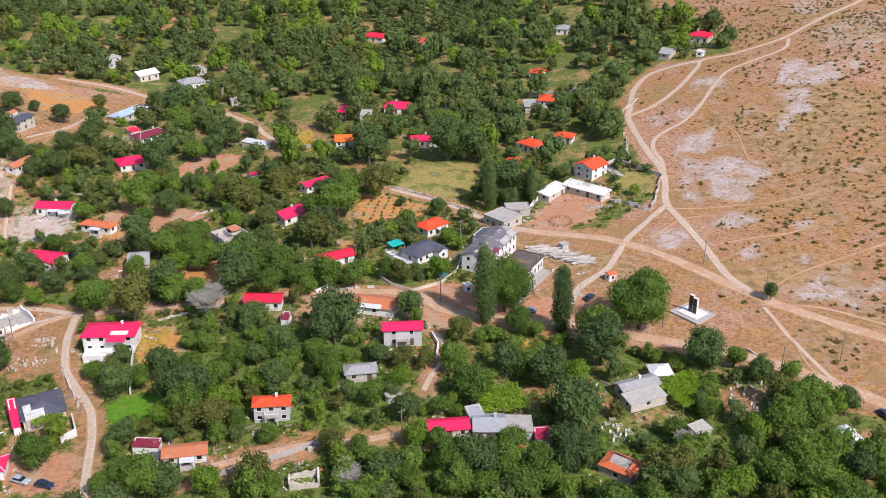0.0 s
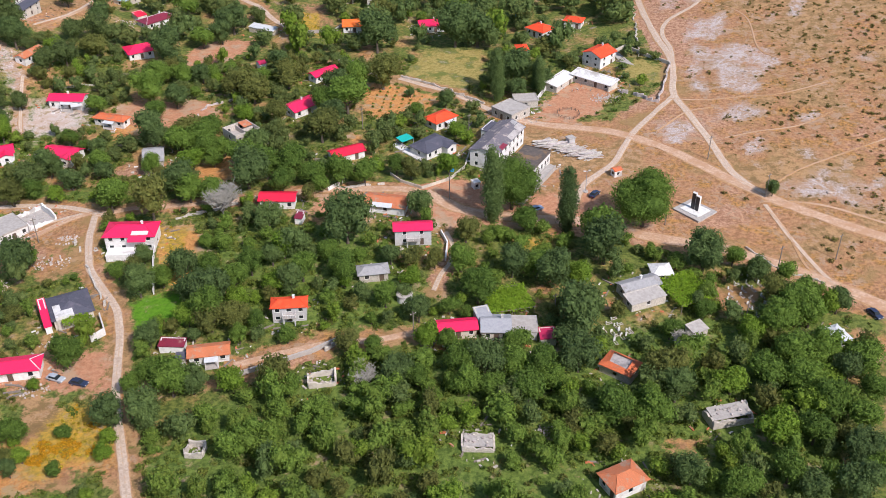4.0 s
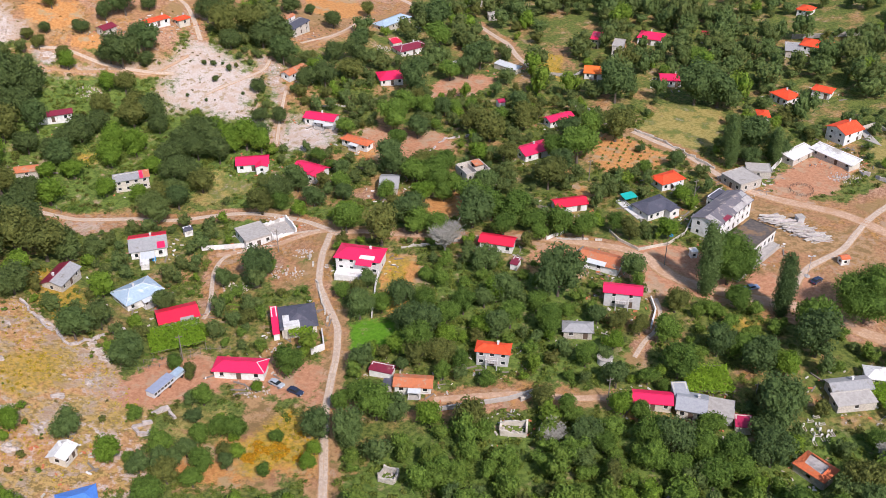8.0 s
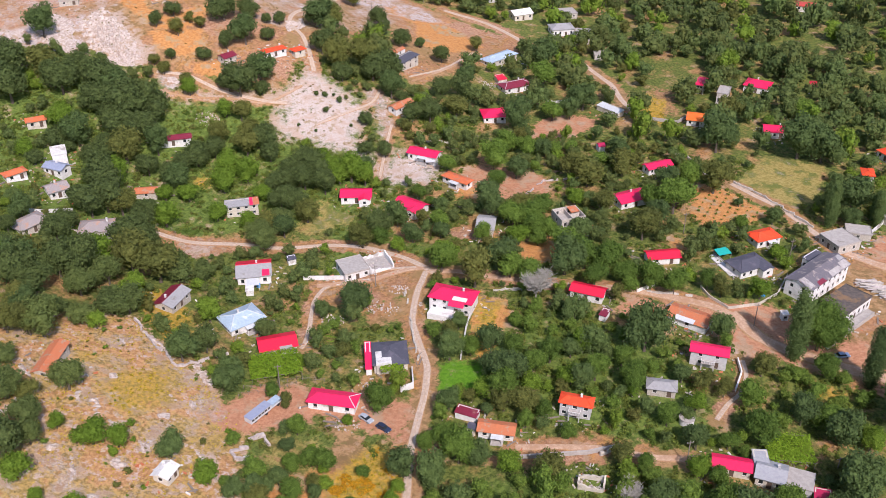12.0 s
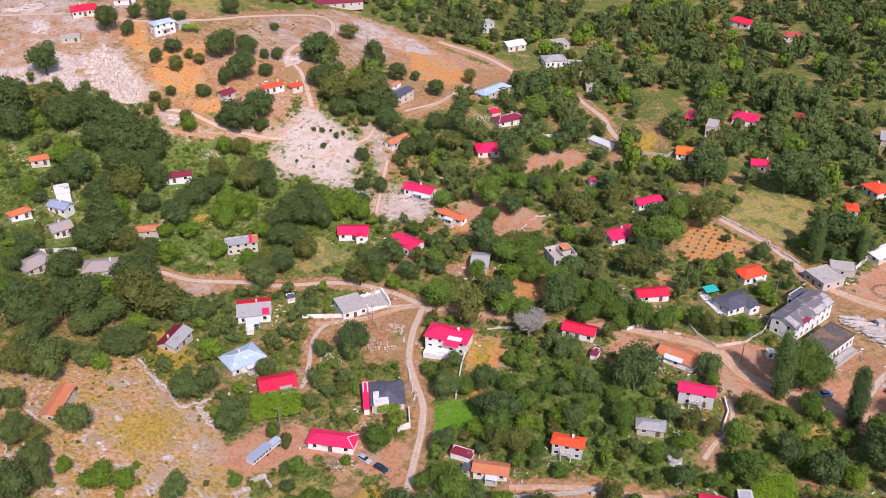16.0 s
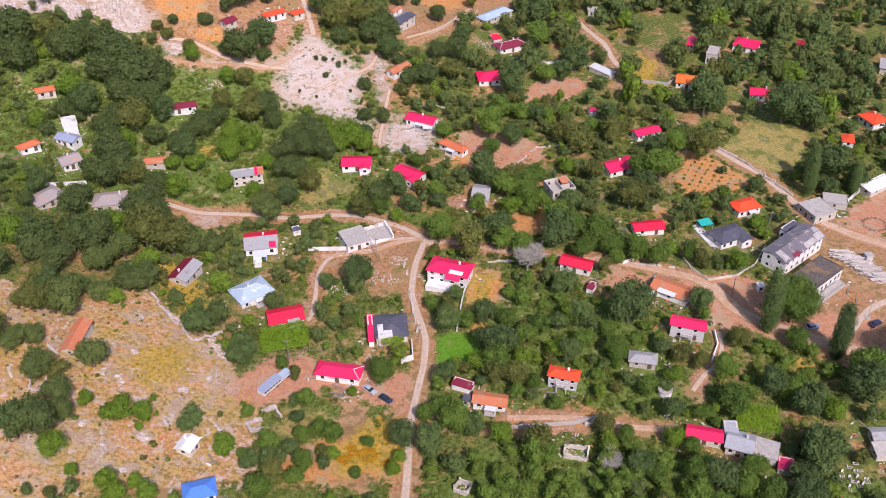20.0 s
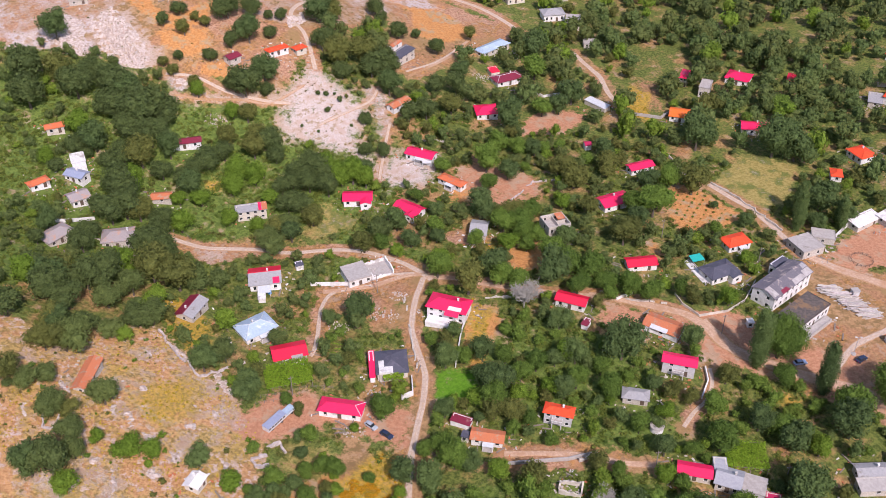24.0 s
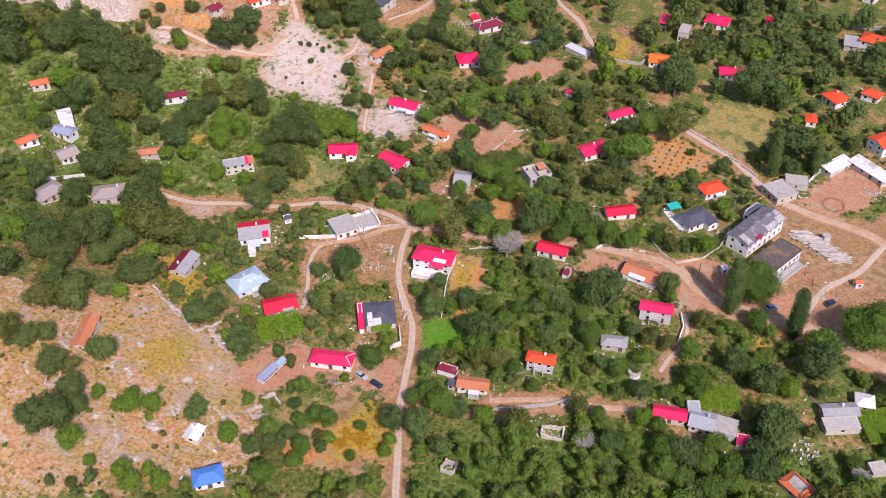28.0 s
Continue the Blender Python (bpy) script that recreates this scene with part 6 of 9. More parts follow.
def floodlight(x, y):
    root = thing("street_lamp", x, y, ground_at(x, y), 20, "grey metal lamp post with two white lamps", "street lamp")
    part("post", Shape().tube((0, 0, -0.5), (0, 0, 7.0), 0.1, 0.07, 8), GREY_TIN, root)
    part("footing", Shape().tube((0, 0, -0.4), (0, 0, 0.35), 0.9, 0.8, 12), CONCRETE, root)
    part("arm", Shape().box(-0.9, -0.05, 6.8, 0.9, 0.05, 6.9), GREY_TIN, root)
    for sx in (-0.8, 0.8):
        part("lamp_head", Shape().box(sx - 0.3, -0.25, 6.9, sx + 0.3, 0.25, 7.1), WHITE, root)


def ring_fence(x, y, r):
    """A round pen of thin posts with two rails."""
    root = thing("round_pen", x, y, ground_at(x, y), 0, "round pen of thin brown posts and rails on red soil", "pen")
    n = 16
    for k in range(n):
        a0, a1 = k * math.tau / n, (k + 1) * math.tau / n
        part("post", Shape().tube((r * math.cos(a0), r * math.sin(a0), -0.4), (r * math.cos(a0), r * math.sin(a0), 1.1), 0.07, 0.06, 6), DARK_WOOD, root)
        for up in (0.55, 1.0):
            part("rail", Shape().tube((r * math.cos(a0), r * math.sin(a0), up), (r * math.cos(a1), r * math.sin(a1), up), 0.05, 0.05, 5), DARK_WOOD, root)


def vegetable_plot(x, y, yaw, w, d, rows):
    root = thing("vegetable_plot", x, y, ground_at(x, y), yaw, "small plot of yellow-green vegetable rows", "garden plot")
    for k in range(rows):
        yy = (k + 0.5 - rows / 2) * d / rows
        rng = random.Random(k)
        n = int(w / 0.4)
        v = []
        for j in range(n + 1):
            xx = -w / 2 + j * w / n
            b, h = rng.uniform(0.2, 0.36), rng.uniform(0.2, 0.55)
            v += [(xx, yy - b, -0.2), (xx, yy + rng.uniform(-0.1, 0.1), h), (xx, yy + b, -0.2)]
        s = Shape().add(v, [(j * 3 + i, j * 3 + 3 + i, j * 3 + 4 + i, j * 3 + 1 + i) for j in range(n) for i in (0, 1)] + [(0, 1, 2), (n * 3 + 2, n * 3 + 1, n * 3)])
        part("planted_ridge", s, LEAF_LIGHT if k % 2 else LEAF_DRY, root)


def bare_tree(x, y, h, spread, seed):
    """A leafless grey tree: limbs that fork into twigs."""
    root = thing("bare_tree", x, y, ground_at(x, y), 0, "leafless grey tree with a dense fan of twigs", "tree")
    rng = random.Random(seed)
    stem = Shape().tube((0, 0, -0.5), (0, 0, h * 0.3), 0.28, 0.2, 8)
    part("trunk", stem, PALE_BARK, root)
    for k in range(11):
        limb = Shape()
        a = k * math.tau / 9 + rng.random() * 0.5
        tip = Vector((math.cos(a) * spread * rng.uniform(0.35, 0.7), math.sin(a) * spread * rng.uniform(0.35, 0.7), h * rng.uniform(0.6, 0.85)))
        start = Vector((0, 0, h * rng.uniform(0.18, 0.3)))
        limb.tube(start, tip, 0.13, 0.05, 5)
        for j in range(22):
            b = start.lerp(tip, rng.uniform(0.35, 1))
            e = b + Vector((rng.uniform(-1, 1), rng.uniform(-1, 1), rng.uniform(0.0, 1.0))) * spread * 0.42
            limb.tube(b, e, 0.09, 0.045, 3)
            for q in range(4):
                c = b.lerp(e, rng.uniform(0.3, 1))
                limb.tube(c, c + Vector((rng.uniform(-1, 1), rng.uniform(-1, 1), rng.uniform(-0.2, 1.0))) * spread * 0.24, 0.065, 0.03, 3)
        part("limb", limb, PALE_BARK, root)


def vine_arbor(x, y, yaw, w, d, h):
    """Posts that carry a level roof of vine leaves."""
    root = thing("vine_arbor", x, y, ground_at(x, y), yaw, "vine arbor with a level bright-green leaf roof on posts", "arbor")
    for sx in (-w / 2 + 0.3, 0, w / 2 - 0.3):
        for sy in (-d / 2 + 0.3, d / 2 - 0.3):
            part("post", Shape().tube((sx, sy, -0.5), (sx, sy, h), 0.08, 0.07, 6), POLE_WOOD, root)
    for sy in (-d / 2 + 0.3, d / 2 - 0.3):
        part("beam", Shape().box(-w / 2, sy - 0.06, h, w / 2, sy + 0.06, h + 0.12), POLE_WOOD, root)
    g = np.random.default_rng(int(abs(x * 5 + y)))
    n = int(w * d * 30)
    at = np.stack([g.uniform(-w / 2, w / 2, n), g.uniform(-d / 2, d / 2, n), h + 0.15 + g.normal(0, 0.30, n)], 1)
    u = g.normal(size=(n, 3)) * (1, 1, 0.45)
    u /= np.linalg.norm(u, axis=1)[:, None]
    v = np.cross(u, g.normal(size=(n, 3)) * 0.5 + (0, 0, 1.0))
    v /= np.linalg.norm(v, axis=1)[:, None]
    s = g.uniform(0.16, 0.34, n)[:, None]
    quad = np.stack([at - u * s, at - v * s * 0.7, at + u * s, at + v * s * 0.7], 1).reshape(-1, 3)
    me = mesh_of("leaf_roof", quad, [tuple(range(4 * k, 4 * k + 4)) for k in range(n)], VINE)
    ob = tagged(new("leaf_roof", me), kind="stuff")
    ob.parent = root
    TREES.append((x, y, max(w, d) * 0.62))


def ragged_wall(length, height, thick, rng, gap=0.0):
    """A broken wall along x with an uneven top that falls away to one end."""
    n = max(3, int(length / 0.7))
    tops = [max(0.25, height * (1 - gap * k / n) + rng.uniform(-0.45, 0.25)) for k in range(n + 1)]
    v = [(-length / 2 + length * k / n, y, z) for k in range(n + 1) for y in (-thick / 2, thick / 2) for z in (-0.6, tops[k])]
    f = []
    for k in range(n):
        a = 4 * k
        f += [(a, a + 4, a + 5, a + 1), (a + 2, a + 3, a + 7, a + 6), (a + 1, a + 5, a + 7, a + 3)]
    e = 4 * n
    return Shape().add(v, f + [(0, 1, 3, 2), (e, e + 2, e + 3, e + 1)])


def ruin(x, y, yaw, w, d, h, label, material, floor=0.0, seed=1):
    """Four broken walls round a floor strewn with stones."""
    HOUSES.append((x, y, yaw, w, d, h))
    root = thing("ruin", x, y, ground_at(x, y), yaw, label, "ruin", "ruins of the village")
    rng = random.Random(seed)
    for px_, py_, turn, length in ((0, -d / 2, 0, w), (0, d / 2, 180, w), (-w / 2, 0, 90, d - 0.5), (w / 2, 0, 270, d - 0.5)):
        ob = part("wall", ragged_wall(length, h * rng.uniform(0.6, 1.0), 0.45, rng, rng.uniform(0.0, 0.7)), material, root)
        ob.matrix_basis = pose(px_, py_, 0, 0, 0, turn)
    if floor:
        part("floor_slab", Shape().box(-w / 2 + 0.3, -d / 2 + 0.3, floor - 0.2, w / 2 - 0.3, d / 2 - 0.3, floor), CONCRETE, root, "bare broken concrete slab")
    for _ in range(22):
        q = rng.uniform(0.12, 0.34)
        ob = part("stone", Shape().box(-q, -q * 0.7, -0.1, q, q * 0.6, q), rng.choice((RUBBLE, LIMESTONE, CONCRETE)), root)
        ob.matrix_basis = pose(rng.uniform(-0.42, 0.42) * w, rng.uniform(-0.42, 0.42) * d, floor, rng.uniform(-20, 20), rng.uniform(-20, 20), rng.uniform(0, 360))
    return root


def fallen_roof(x, y, yaw, w, d, h, label, cover_, inner):
    """A low stone house whose tiled roof has caved in: a rim of tiles round a sunken middle."""
    HOUSES.append((x, y, yaw, w, d, h))
    root = thing("ruined_house", x, y, ground_at(x, y), yaw, label, "house", "village houses")
    for px_, py_, turn, length in ((0, -d / 2 + 0.4, 0, w - 0.8), (0, d / 2 - 0.4, 180, w - 0.8), (-w / 2 + 0.4, 0, 90, d - 1.3), (w / 2 - 0.4, 0, 270, d - 1.3)):
        ob = part("wall", wall_grid(length, -1.2, h, [(-0.5, 0.5, 0.8, 1.7)]), RUBBLE, root)
        ob.matrix_basis = pose(px_, py_, 0, 0, 0, turn)
    o = [(-w / 2, -d / 2), (w / 2, -d / 2), (w / 2, d / 2), (-w / 2, d / 2)]
    for k in range(4):
        (ax, ay), (bx, by) = o[k], o[(k + 1) % 4]
        u = (0.50, 0.62, 0.55, 0.66)[k]
        v = (0.62, 0.55, 0.66, 0.50)[k]
        part("roof_slope", Shape().slab([(ax, ay, h + 0.02), (bx, by, h + 0.02), (bx * v, by * v, h + 0.75), (ax * u, ay * u, h + 0.75)], 0.14), cover_, root)
    part("roof_deck", Shape().slab([(-w * 0.34, -d * 0.34, h + 0.30), (w * 0.34, -d * 0.34, h + 0.18), (w * 0.34, d * 0.34, h + 0.42), (-w * 0.34, d * 0.34, h + 0.1)], 0.12), inner, root, "sunken grey boards and rubble of the roof")
    return root


TUFTS = []


def rock_outcrop(rise, step, *points, label="pale weathered limestone outcrop breaking through dry ground"):
    """Bare bedrock: a broken sheet of ridges and hollows that sinks into the ground at its rim."""
    poly_ = np.array(points, float)
    x0, y0 = poly_.min(0)
    x1, y1 = poly_.max(0)
    xs, ys = np.arange(x0, x1 + step, step), np.arange(y0, y1 + step, step)
    gx, gy = np.meshgrid(xs, ys)
    d = inside(poly_, gx.ravel(), gy.ravel()).reshape(gx.shape)
    gz = heights(gx, gy)
    sink = 0.38 * rise if rise > 1 else 0.25 * rise
    for i in range(gx.shape[0]):
        for j in range(gx.shape[1]):
            q = Vector((gx[i, j], gy[i, j], 0))
            ridge = 1 - abs(noise.noise(q * 0.16)) * 1.6
            crag = 1 - abs(noise.noise(q * 0.45 + Vector((7, 3, 0)))) * 1.8
            chip = noise.noise(q * 1.3)
            lift = rise * (0.5 * ridge + 0.35 * crag) + (0.3 + 0.12 * rise) * chip + 0.35 * noise.noise(q * 3.1)
            k = min(1.0, max(0.0, (d[i, j] + 1.2 * noise.noise(q * 0.35)) / (0.8 + rise)))
            gz[i, j] += k * (lift - sink) - 0.3 * (1 - k)
            if rise > 1 and k > 0.3 and noise.noise(q * 0.9 + Vector((0, 0, 6))) > 0.3:
                TUFTS.append((gx[i, j], gy[i, j], gz[i, j]))
    index, v, f = {}, [], []
    for i in range(gx.shape[0] - 1):
        for j in range(gx.shape[1] - 1):
            if max(d[i, j], d[i + 1, j], d[i, j + 1], d[i + 1, j + 1]) < 0:
                continue
            quad = []
            for a, b in ((i, j), (i, j + 1), (i + 1, j + 1), (i + 1, j)):
                if (a, b) not in index:
                    index[a, b] = len(v)
                    v.append((gx[a, b], gy[a, b], gz[a, b]))
                quad.append(index[a, b])
            f.append(tuple(quad))
    tagged(new("rock_outcrop", mesh_of("rock_outcrop", v, f, BEDROCK)), label, "rock", "rock outcrops")


CAR_TANK = surface("blue_plastic", (0.03, 0.32, 0.75), (0.03, 0.28, 0.68), 2.0, 0.4, bump=0)
wall_run("white-plastered boundary wall beside the track", 1.5, 0.35, WHITE, (-137.7, 219.0), (-125.1, 223.5))
wall_run("pale boundary wall in front of the grey-roofed house", 0.9, 0.25, CREAM, (-18.5, 252.9), (-15.2, 248.6), (-8.9, 244.8), (-0.9, 251.0), (3.7, 259.2), (5.5, 271.6))
wall_run("low dry-stone boundary wall of pale rubble", 1.0, 0.5, RUBBLE, (-42.0, 244.4), (-29.6, 244.0), (-19.9, 246.8))
wall_run("white-plastered boundary wall beside the track", 1.3, 0.3, WHITE, (-80.2, 221.2), (-78.5, 210.1), (-74.8, 195.8))
wall_run("pale wall along the lane", 1.2, 0.35, WHITE, (-3.1, 220.9), (-1.3, 215.4), (-1.8, 207.7))
wall_run("low dry-stone boundary wall of pale rubble", 1.4, 0.5, LIMESTONE, (57.5, 313.9), (63.6, 309.6), (69.7, 304.0), (73.7, 317.0), (78.6, 332.5))
wall_run("low dry-stone boundary wall of pale rubble", 1.3, 0.5, RUBBLE, (-29.1, 171.9), (-25.0, 176.2))
wall_run("pale retaining wall along the garden path", 1.2, 0.4, CONCRETE, (-47.7, 164.5), (-32.0, 171.5), (-25.4, 176.2))
wall_run("low dry-stone boundary wall of pale rubble", 0.9, 0.7, LIMESTONE, (-166.8, 173.0), (-153.7, 165.3), (-144.5, 161.4), (-140.3, 168.1), (-135.7, 177.9))
wall_run("low dry-stone boundary wall of pale rubble", 1.1, 0.5, RUBBLE, (-19.0, 330.0), (-10.1, 324.7), (-2.1, 318.6), (10.7, 306.6))
wall_run("long pale yard wall", 2.0, 0.4, CONCRETE, (37.7, 431.6), (50.5, 431.9), (65.9, 433.3))
wall_run("pale boundary wall", 1.2, 0.35, WHITE, (-113.1, 381.7), (-101.7, 375.6), (-95.4, 380.9))
wall_run("low dry-stone boundary wall of pale rubble", 0.8, 0.6, RUBBLE, (-103.3, 222.0), (-100.2, 216.6))
wall_run("low dry-stone boundary wall of pale rubble", 0.9, 0.6, RUBBLE, (-96.6, 210.0), (-91.6, 201.5), (-86.3, 192.3))
wall_run("white boundary wall beside the track", 1.4, 0.3, WHITE, (-234.5, 200), (-228.7, 205.3), (-222.3, 213.8))
wall_run("low dry-stone boundary wall of pale rubble", 0.9, 0.5, LIMESTONE, (-167.5, 123.2), (-163.8, 118.8), (-161.4, 121.2), (-163.5, 125.0))
wall_run("ruined pale stone wall round a small garden", 1.3, 0.8, LIMESTONE, (-108.5, 140.3), (-111.1, 137.9), (-113.9, 139.8), (-110.9, 143.2))
wall_run("ruined pale stone wall round a small garden", 1.3, 0.7, LIMESTONE, (-112.4, 145.6), (-110.0, 149.1), (-106.8, 146.4))
wall_run("white wall of the yard", 1.6, 0.4, WHITE, (34.4, 322.8), (31.1, 314.1), (27.5, 305.2))
wall_run("pale yard wall of the courtyard", 1.8, 0.4, CREAM, (57.6, 317.3), (54.0, 313.9))
wall_run("low dry-stone boundary wall of pale rubble", 0.8, 0.4, RUBBLE, (-125.0, 319.5), (-132.1, 318.9), (-137.8, 314.6))
wall_run("low dry-stone boundary wall of pale rubble", 1.0, 0.5, RUBBLE, (-77.1, 229.3), (-67.8, 232.4), (-57.3, 237.6))
wall_run("low dry-stone boundary wall of pale rubble", 0.9, 0.5, RUBBLE, (83.7, 411.3), (74.5, 398.4), (68.8, 341.2))
wall_run("pale garden wall with a white top", 1.2, 0.3, WHITE, (-31.6, 247.6), (-35.8, 242.0))
wall_run("low dry-stone boundary wall of pale rubble", 0.8, 0.5, LIMESTONE, (-71.2, 312.7), (-84.7, 305.4), (-89.3, 285.3))
wall_run("low dry-stone boundary wall of pale rubble", 1.0, 0.5, LIMESTONE, (-45.5, 345.0), (-38.7, 345.2), (-32.4, 335.6), (-24.1, 326.0))
wall_run("pale concrete wall beside the lane", 1.4, 0.35, CONCRETE, (-60.0, 373.7), (-48.0, 374.3), (-44.7, 382.1))
wall_run("low pale wall of the track", 0.8, 0.4, RUBBLE, (78.7, 218.2), (85.0, 208.4), (94.7, 201.8))
wall_run("pale pillar wall of the slate-roofed house", 2.0, 0.35, WHITE, (-85.9, 187.4), (-82.9, 181.3), (-85.5, 178.6))
post_fence((-124.7, 163.0), (-119.5, 167.1), (-114.4, 173.3), (-107.0, 175.7))
post_fence((-124.2, 159.6), (-118.6, 165.1), (-113.3, 171.5))
post_fence((-198.4, 215.8), (-196.3, 227.2), (-189.1, 223.6))
post_fence((-126.2, 325.3), (-119.5, 329.5), (-113.4, 329.6))
pole(90.2, 242.8)
pole(78.3, 264.9)
pole(58.9, 229.0)
pole(-29.3, 284.8)
pole(84.2, 207.4)
pole(101.0, 212.8)
pole(70.8, 186.5)
pole(-202.0, 466.2)
pole(78.5, 432.7)
pole(-62.0, 248.3)
pole(-116.6, 168.1)
pole(-8.9, 176.1)
pole(24.4, 184.6)
pole(-197.5, 458.5)
pole(-203.6, 408.7)
pole(7.6, 365.2)
pole(-0.9, 239.2)
pole(5.1, 281.3)
pole(-99.0, 237.7)
pole(-113.8, 222.6)
car(-89.4, 165.5, -20, CAR_SILVER, "silver-blue saloon car parked on bare earth")
car(-83.6, 163.8, -17, CAR_BLUE, "dark blue saloon car parked on bare earth")
car(23.6, 235.2, 31, CAR_PALE, "pale blue car under the trees")
car(102.9, 189.3, -67, CAR_BLUE, "dark car on the dirt road")
car(41.2, 244.3, 54, CAR_BLUE, "dark car beside the plane tree")
monument(68.7, 236.3, -50)
cistern(-11.6, 190.7, 1.9, 1.8)
barrel(-0.3, 256.8, 0.7, 1.3, CAR_TANK, "bright blue plastic water barrel by the wall")
barrel(-148.6, 209.7, 0.6, 1.2, CAR_TANK, "bright blue plastic water barrel by a house")
barrel(26.2, 389.6, 0.6, 1.2, CAR_TANK, "bright blue plastic water tank on the yard")
canopy(-15.1, 273.8, 40, 4.6, 3.4, 2.4, CANOPY_GREEN, "turquoise sheet canopy over the yard of the grey house")
canopy(-127.8, 300.7, 20, 3.4, 3.0, 2.3, WHITE_TIN, "white tin canopy beside the pink-roofed house")
slab_floor("school_terrace", "raised paved terrace in front of the schoolhouse", 0.7, CONCRETE, (17.3, 239.1), (19.7, 237.0), (31.3, 259.5), (29.3, 261.1))
slab_floor("paved_yard", "grey paved yard beside the orange-roofed house", 0.3, CONCRETE, (59.8, 344.5), (64.6, 349.0), (70.5, 341.2), (66.5, 334.2), (61.6, 338.0))
wall_run("pale wall of the paved yard", 1.3, 0.3, CREAM, (60.2, 346.5), (65.0, 350.2), (71.4, 341.0), (78.4, 332.5))
slab_floor("yard_terrace", "pale paved yard of the grey-roofed house", 0.25, WHITE, (-9.8, 261.9), (-8.3, 264.7), (-17.6, 274.9), (-19.1, 272.7))
ruin(-118.6, 234.3, 47.0, 7.8, 8.6, 2.7, "roofless end of the whitewashed ruin with bare rooms", WHITE, 0.4, 8)
ruin(-28.6, 162.0, 8, 6.0, 3.6, 2.4, "roofless ruin of broken cream-plastered walls among trees", CREAM, 0.0, 3)
ruin(-52.2, 141.6, -5, 3.6, 3.2, 2.2, "small roofless ruin of pale stone walls in the garden", RUBBLE, 0.0, 4)
ruin(5.4, 143.0, 0, 6.5, 4.0, 1.6, "collapsed pale outbuilding buried in trees", RUBBLE, 1.2, 5)
ruin(58.6, 152.4, 15, 9.5, 4.6, 2.7, "ruined house with a bare broken concrete slab", RUBBLE, 2.3, 6)
rubble_heap(19.3, 147.0, 2.6, 34, 14)
rubble_heap(-132.7, 380.1, 5.0, 70, 16)
house("shed", "small pale stone outbuilding with a sloping bare concrete roof", "shed", 57.7, 181.0, 30, 4.6, 3.6, 2.2, "shed", "concrete", RUBBLE, win=0, shed=1)
fallen_roof(37.6, 166.6, -35, 8.0, 6.2, 2.5, "abandoned stone house with a caved-in clay-tile roof", ORANGE_TILE, OLD_SHEET)
rock_outcrop(6.5, 0.6, (-291, 306), (-290, 323), (-280, 318), (-266.5, 311), (-252, 299), (-254, 292), (-267, 289), (-276, 291), label="pale limestone cliff on the hillside above the trees")
rock_outcrop(1.3, 0.7, (-314, 303), (-300, 309), (-291, 306), (-277, 288), (-286, 283), (-306, 292))
rock_outcrop(1.8, 0.9, (-335, 327), (-327, 334), (-316, 318), (-324, 315))
rock_outcrop(1.2, 1.0, (-360, 333), (-352, 346), (-340, 353), (-340, 333))
rock_outcrop(1.2, 0.9, (-313, 287), (-306, 293), (-298, 283), (-306, 279))
rock_outcrop(1.0, 0.9, (-224, 360), (-220, 372), (-213, 364), (-216, 350))
rock_outcrop(0.9, 0.7, (-242, 296), (-237, 299), (-233, 295), (-238, 292))
rock_outcrop(0.9, 0.5, (-166.5, 171.8), (-160.5, 170.9), (-153.8, 168.7), (-148.3, 165.8), (-150.5, 164.1), (-158.4, 166.9))
rock_outcrop(0.9, 0.5, (-165.4, 162.6), (-162.1, 163.7), (-159.3, 160.5), (-162.8, 160.3))
rock_outcrop(0.9, 0.5, (-143.2, 164.4), (-140.4, 167.9), (-135, 163.5), (-127.3, 157.8), (-131.6, 158.1), (-135.8, 158.4))
rock_outcrop(0.9, 0.5, (-134.6, 151.8), (-131.2, 152.6), (-129.7, 148), (-132.7, 148.2))
rock_outcrop(0.9, 0.5, (-137.6, 142.6), (-134, 145.1), (-132, 141.1), (-135.4, 140))
rock_outcrop(0.9, 0.5, (-134.2, 130.5), (-131.4, 133.7), (-127.9, 129.9), (-130.3, 126))
rock_outcrop(0.9, 0.5, (-156.9, 148.4), (-154.5, 150.5), (-152.3, 147.5), (-154, 145.1))
rock_outcrop(0.9, 0.5, (-121.9, 136.2), (-118.1, 136), (-116.1, 133.7), (-118, 131.4))
rock_outcrop(0.9, 0.5, (-134.4, 121), (-131.1, 124.3), (-128.9, 121.3), (-132.2, 119.1))
rock_outcrop(0.9, 0.5, (-143.4, 118), (-140.9, 117.6), (-137.8, 115.4), (-134.9, 109.1), (-136.8, 109.8))
rock_outcrop(0.9, 0.5, (-132.8, 110), (-129.6, 112.8), (-127.4, 110.8), (-130.1, 108.2))
rock_outcrop(0.9, 0.5, (-157, 135.7), (-155.4, 138.6), (-150.6, 132.5), (-151.1, 129.4))
rock_outcrop(0.9, 0.5, (-173.9, 134.4), (-173.7, 138.5), (-165.7, 133.7), (-167, 132.6))
rock_outcrop(0.9, 0.5, (-176, 123.4), (-172.8, 124.7), (-168.5, 118.6), (-173.2, 120.1))
rock_outcrop(0.9, 0.5, (-152.7, 135.8), (-150.7, 139), (-144.9, 133.5), (-147, 130.4))
rock_outcrop(0.9, 0.5, (-148.9, 118.4), (-146.2, 119.2), (-144.4, 115.7), (-147.6, 114.6))
rock_outcrop(0.9, 0.5, (-144.2, 132.6), (-139.7, 134.7), (-137.8, 130.8), (-139.9, 127.8))
rock_outcrop(0.9, 0.5, (-135.3, 124.8), (-132.4, 125.6), (-131.3, 121.6), (-134.1, 120.8))
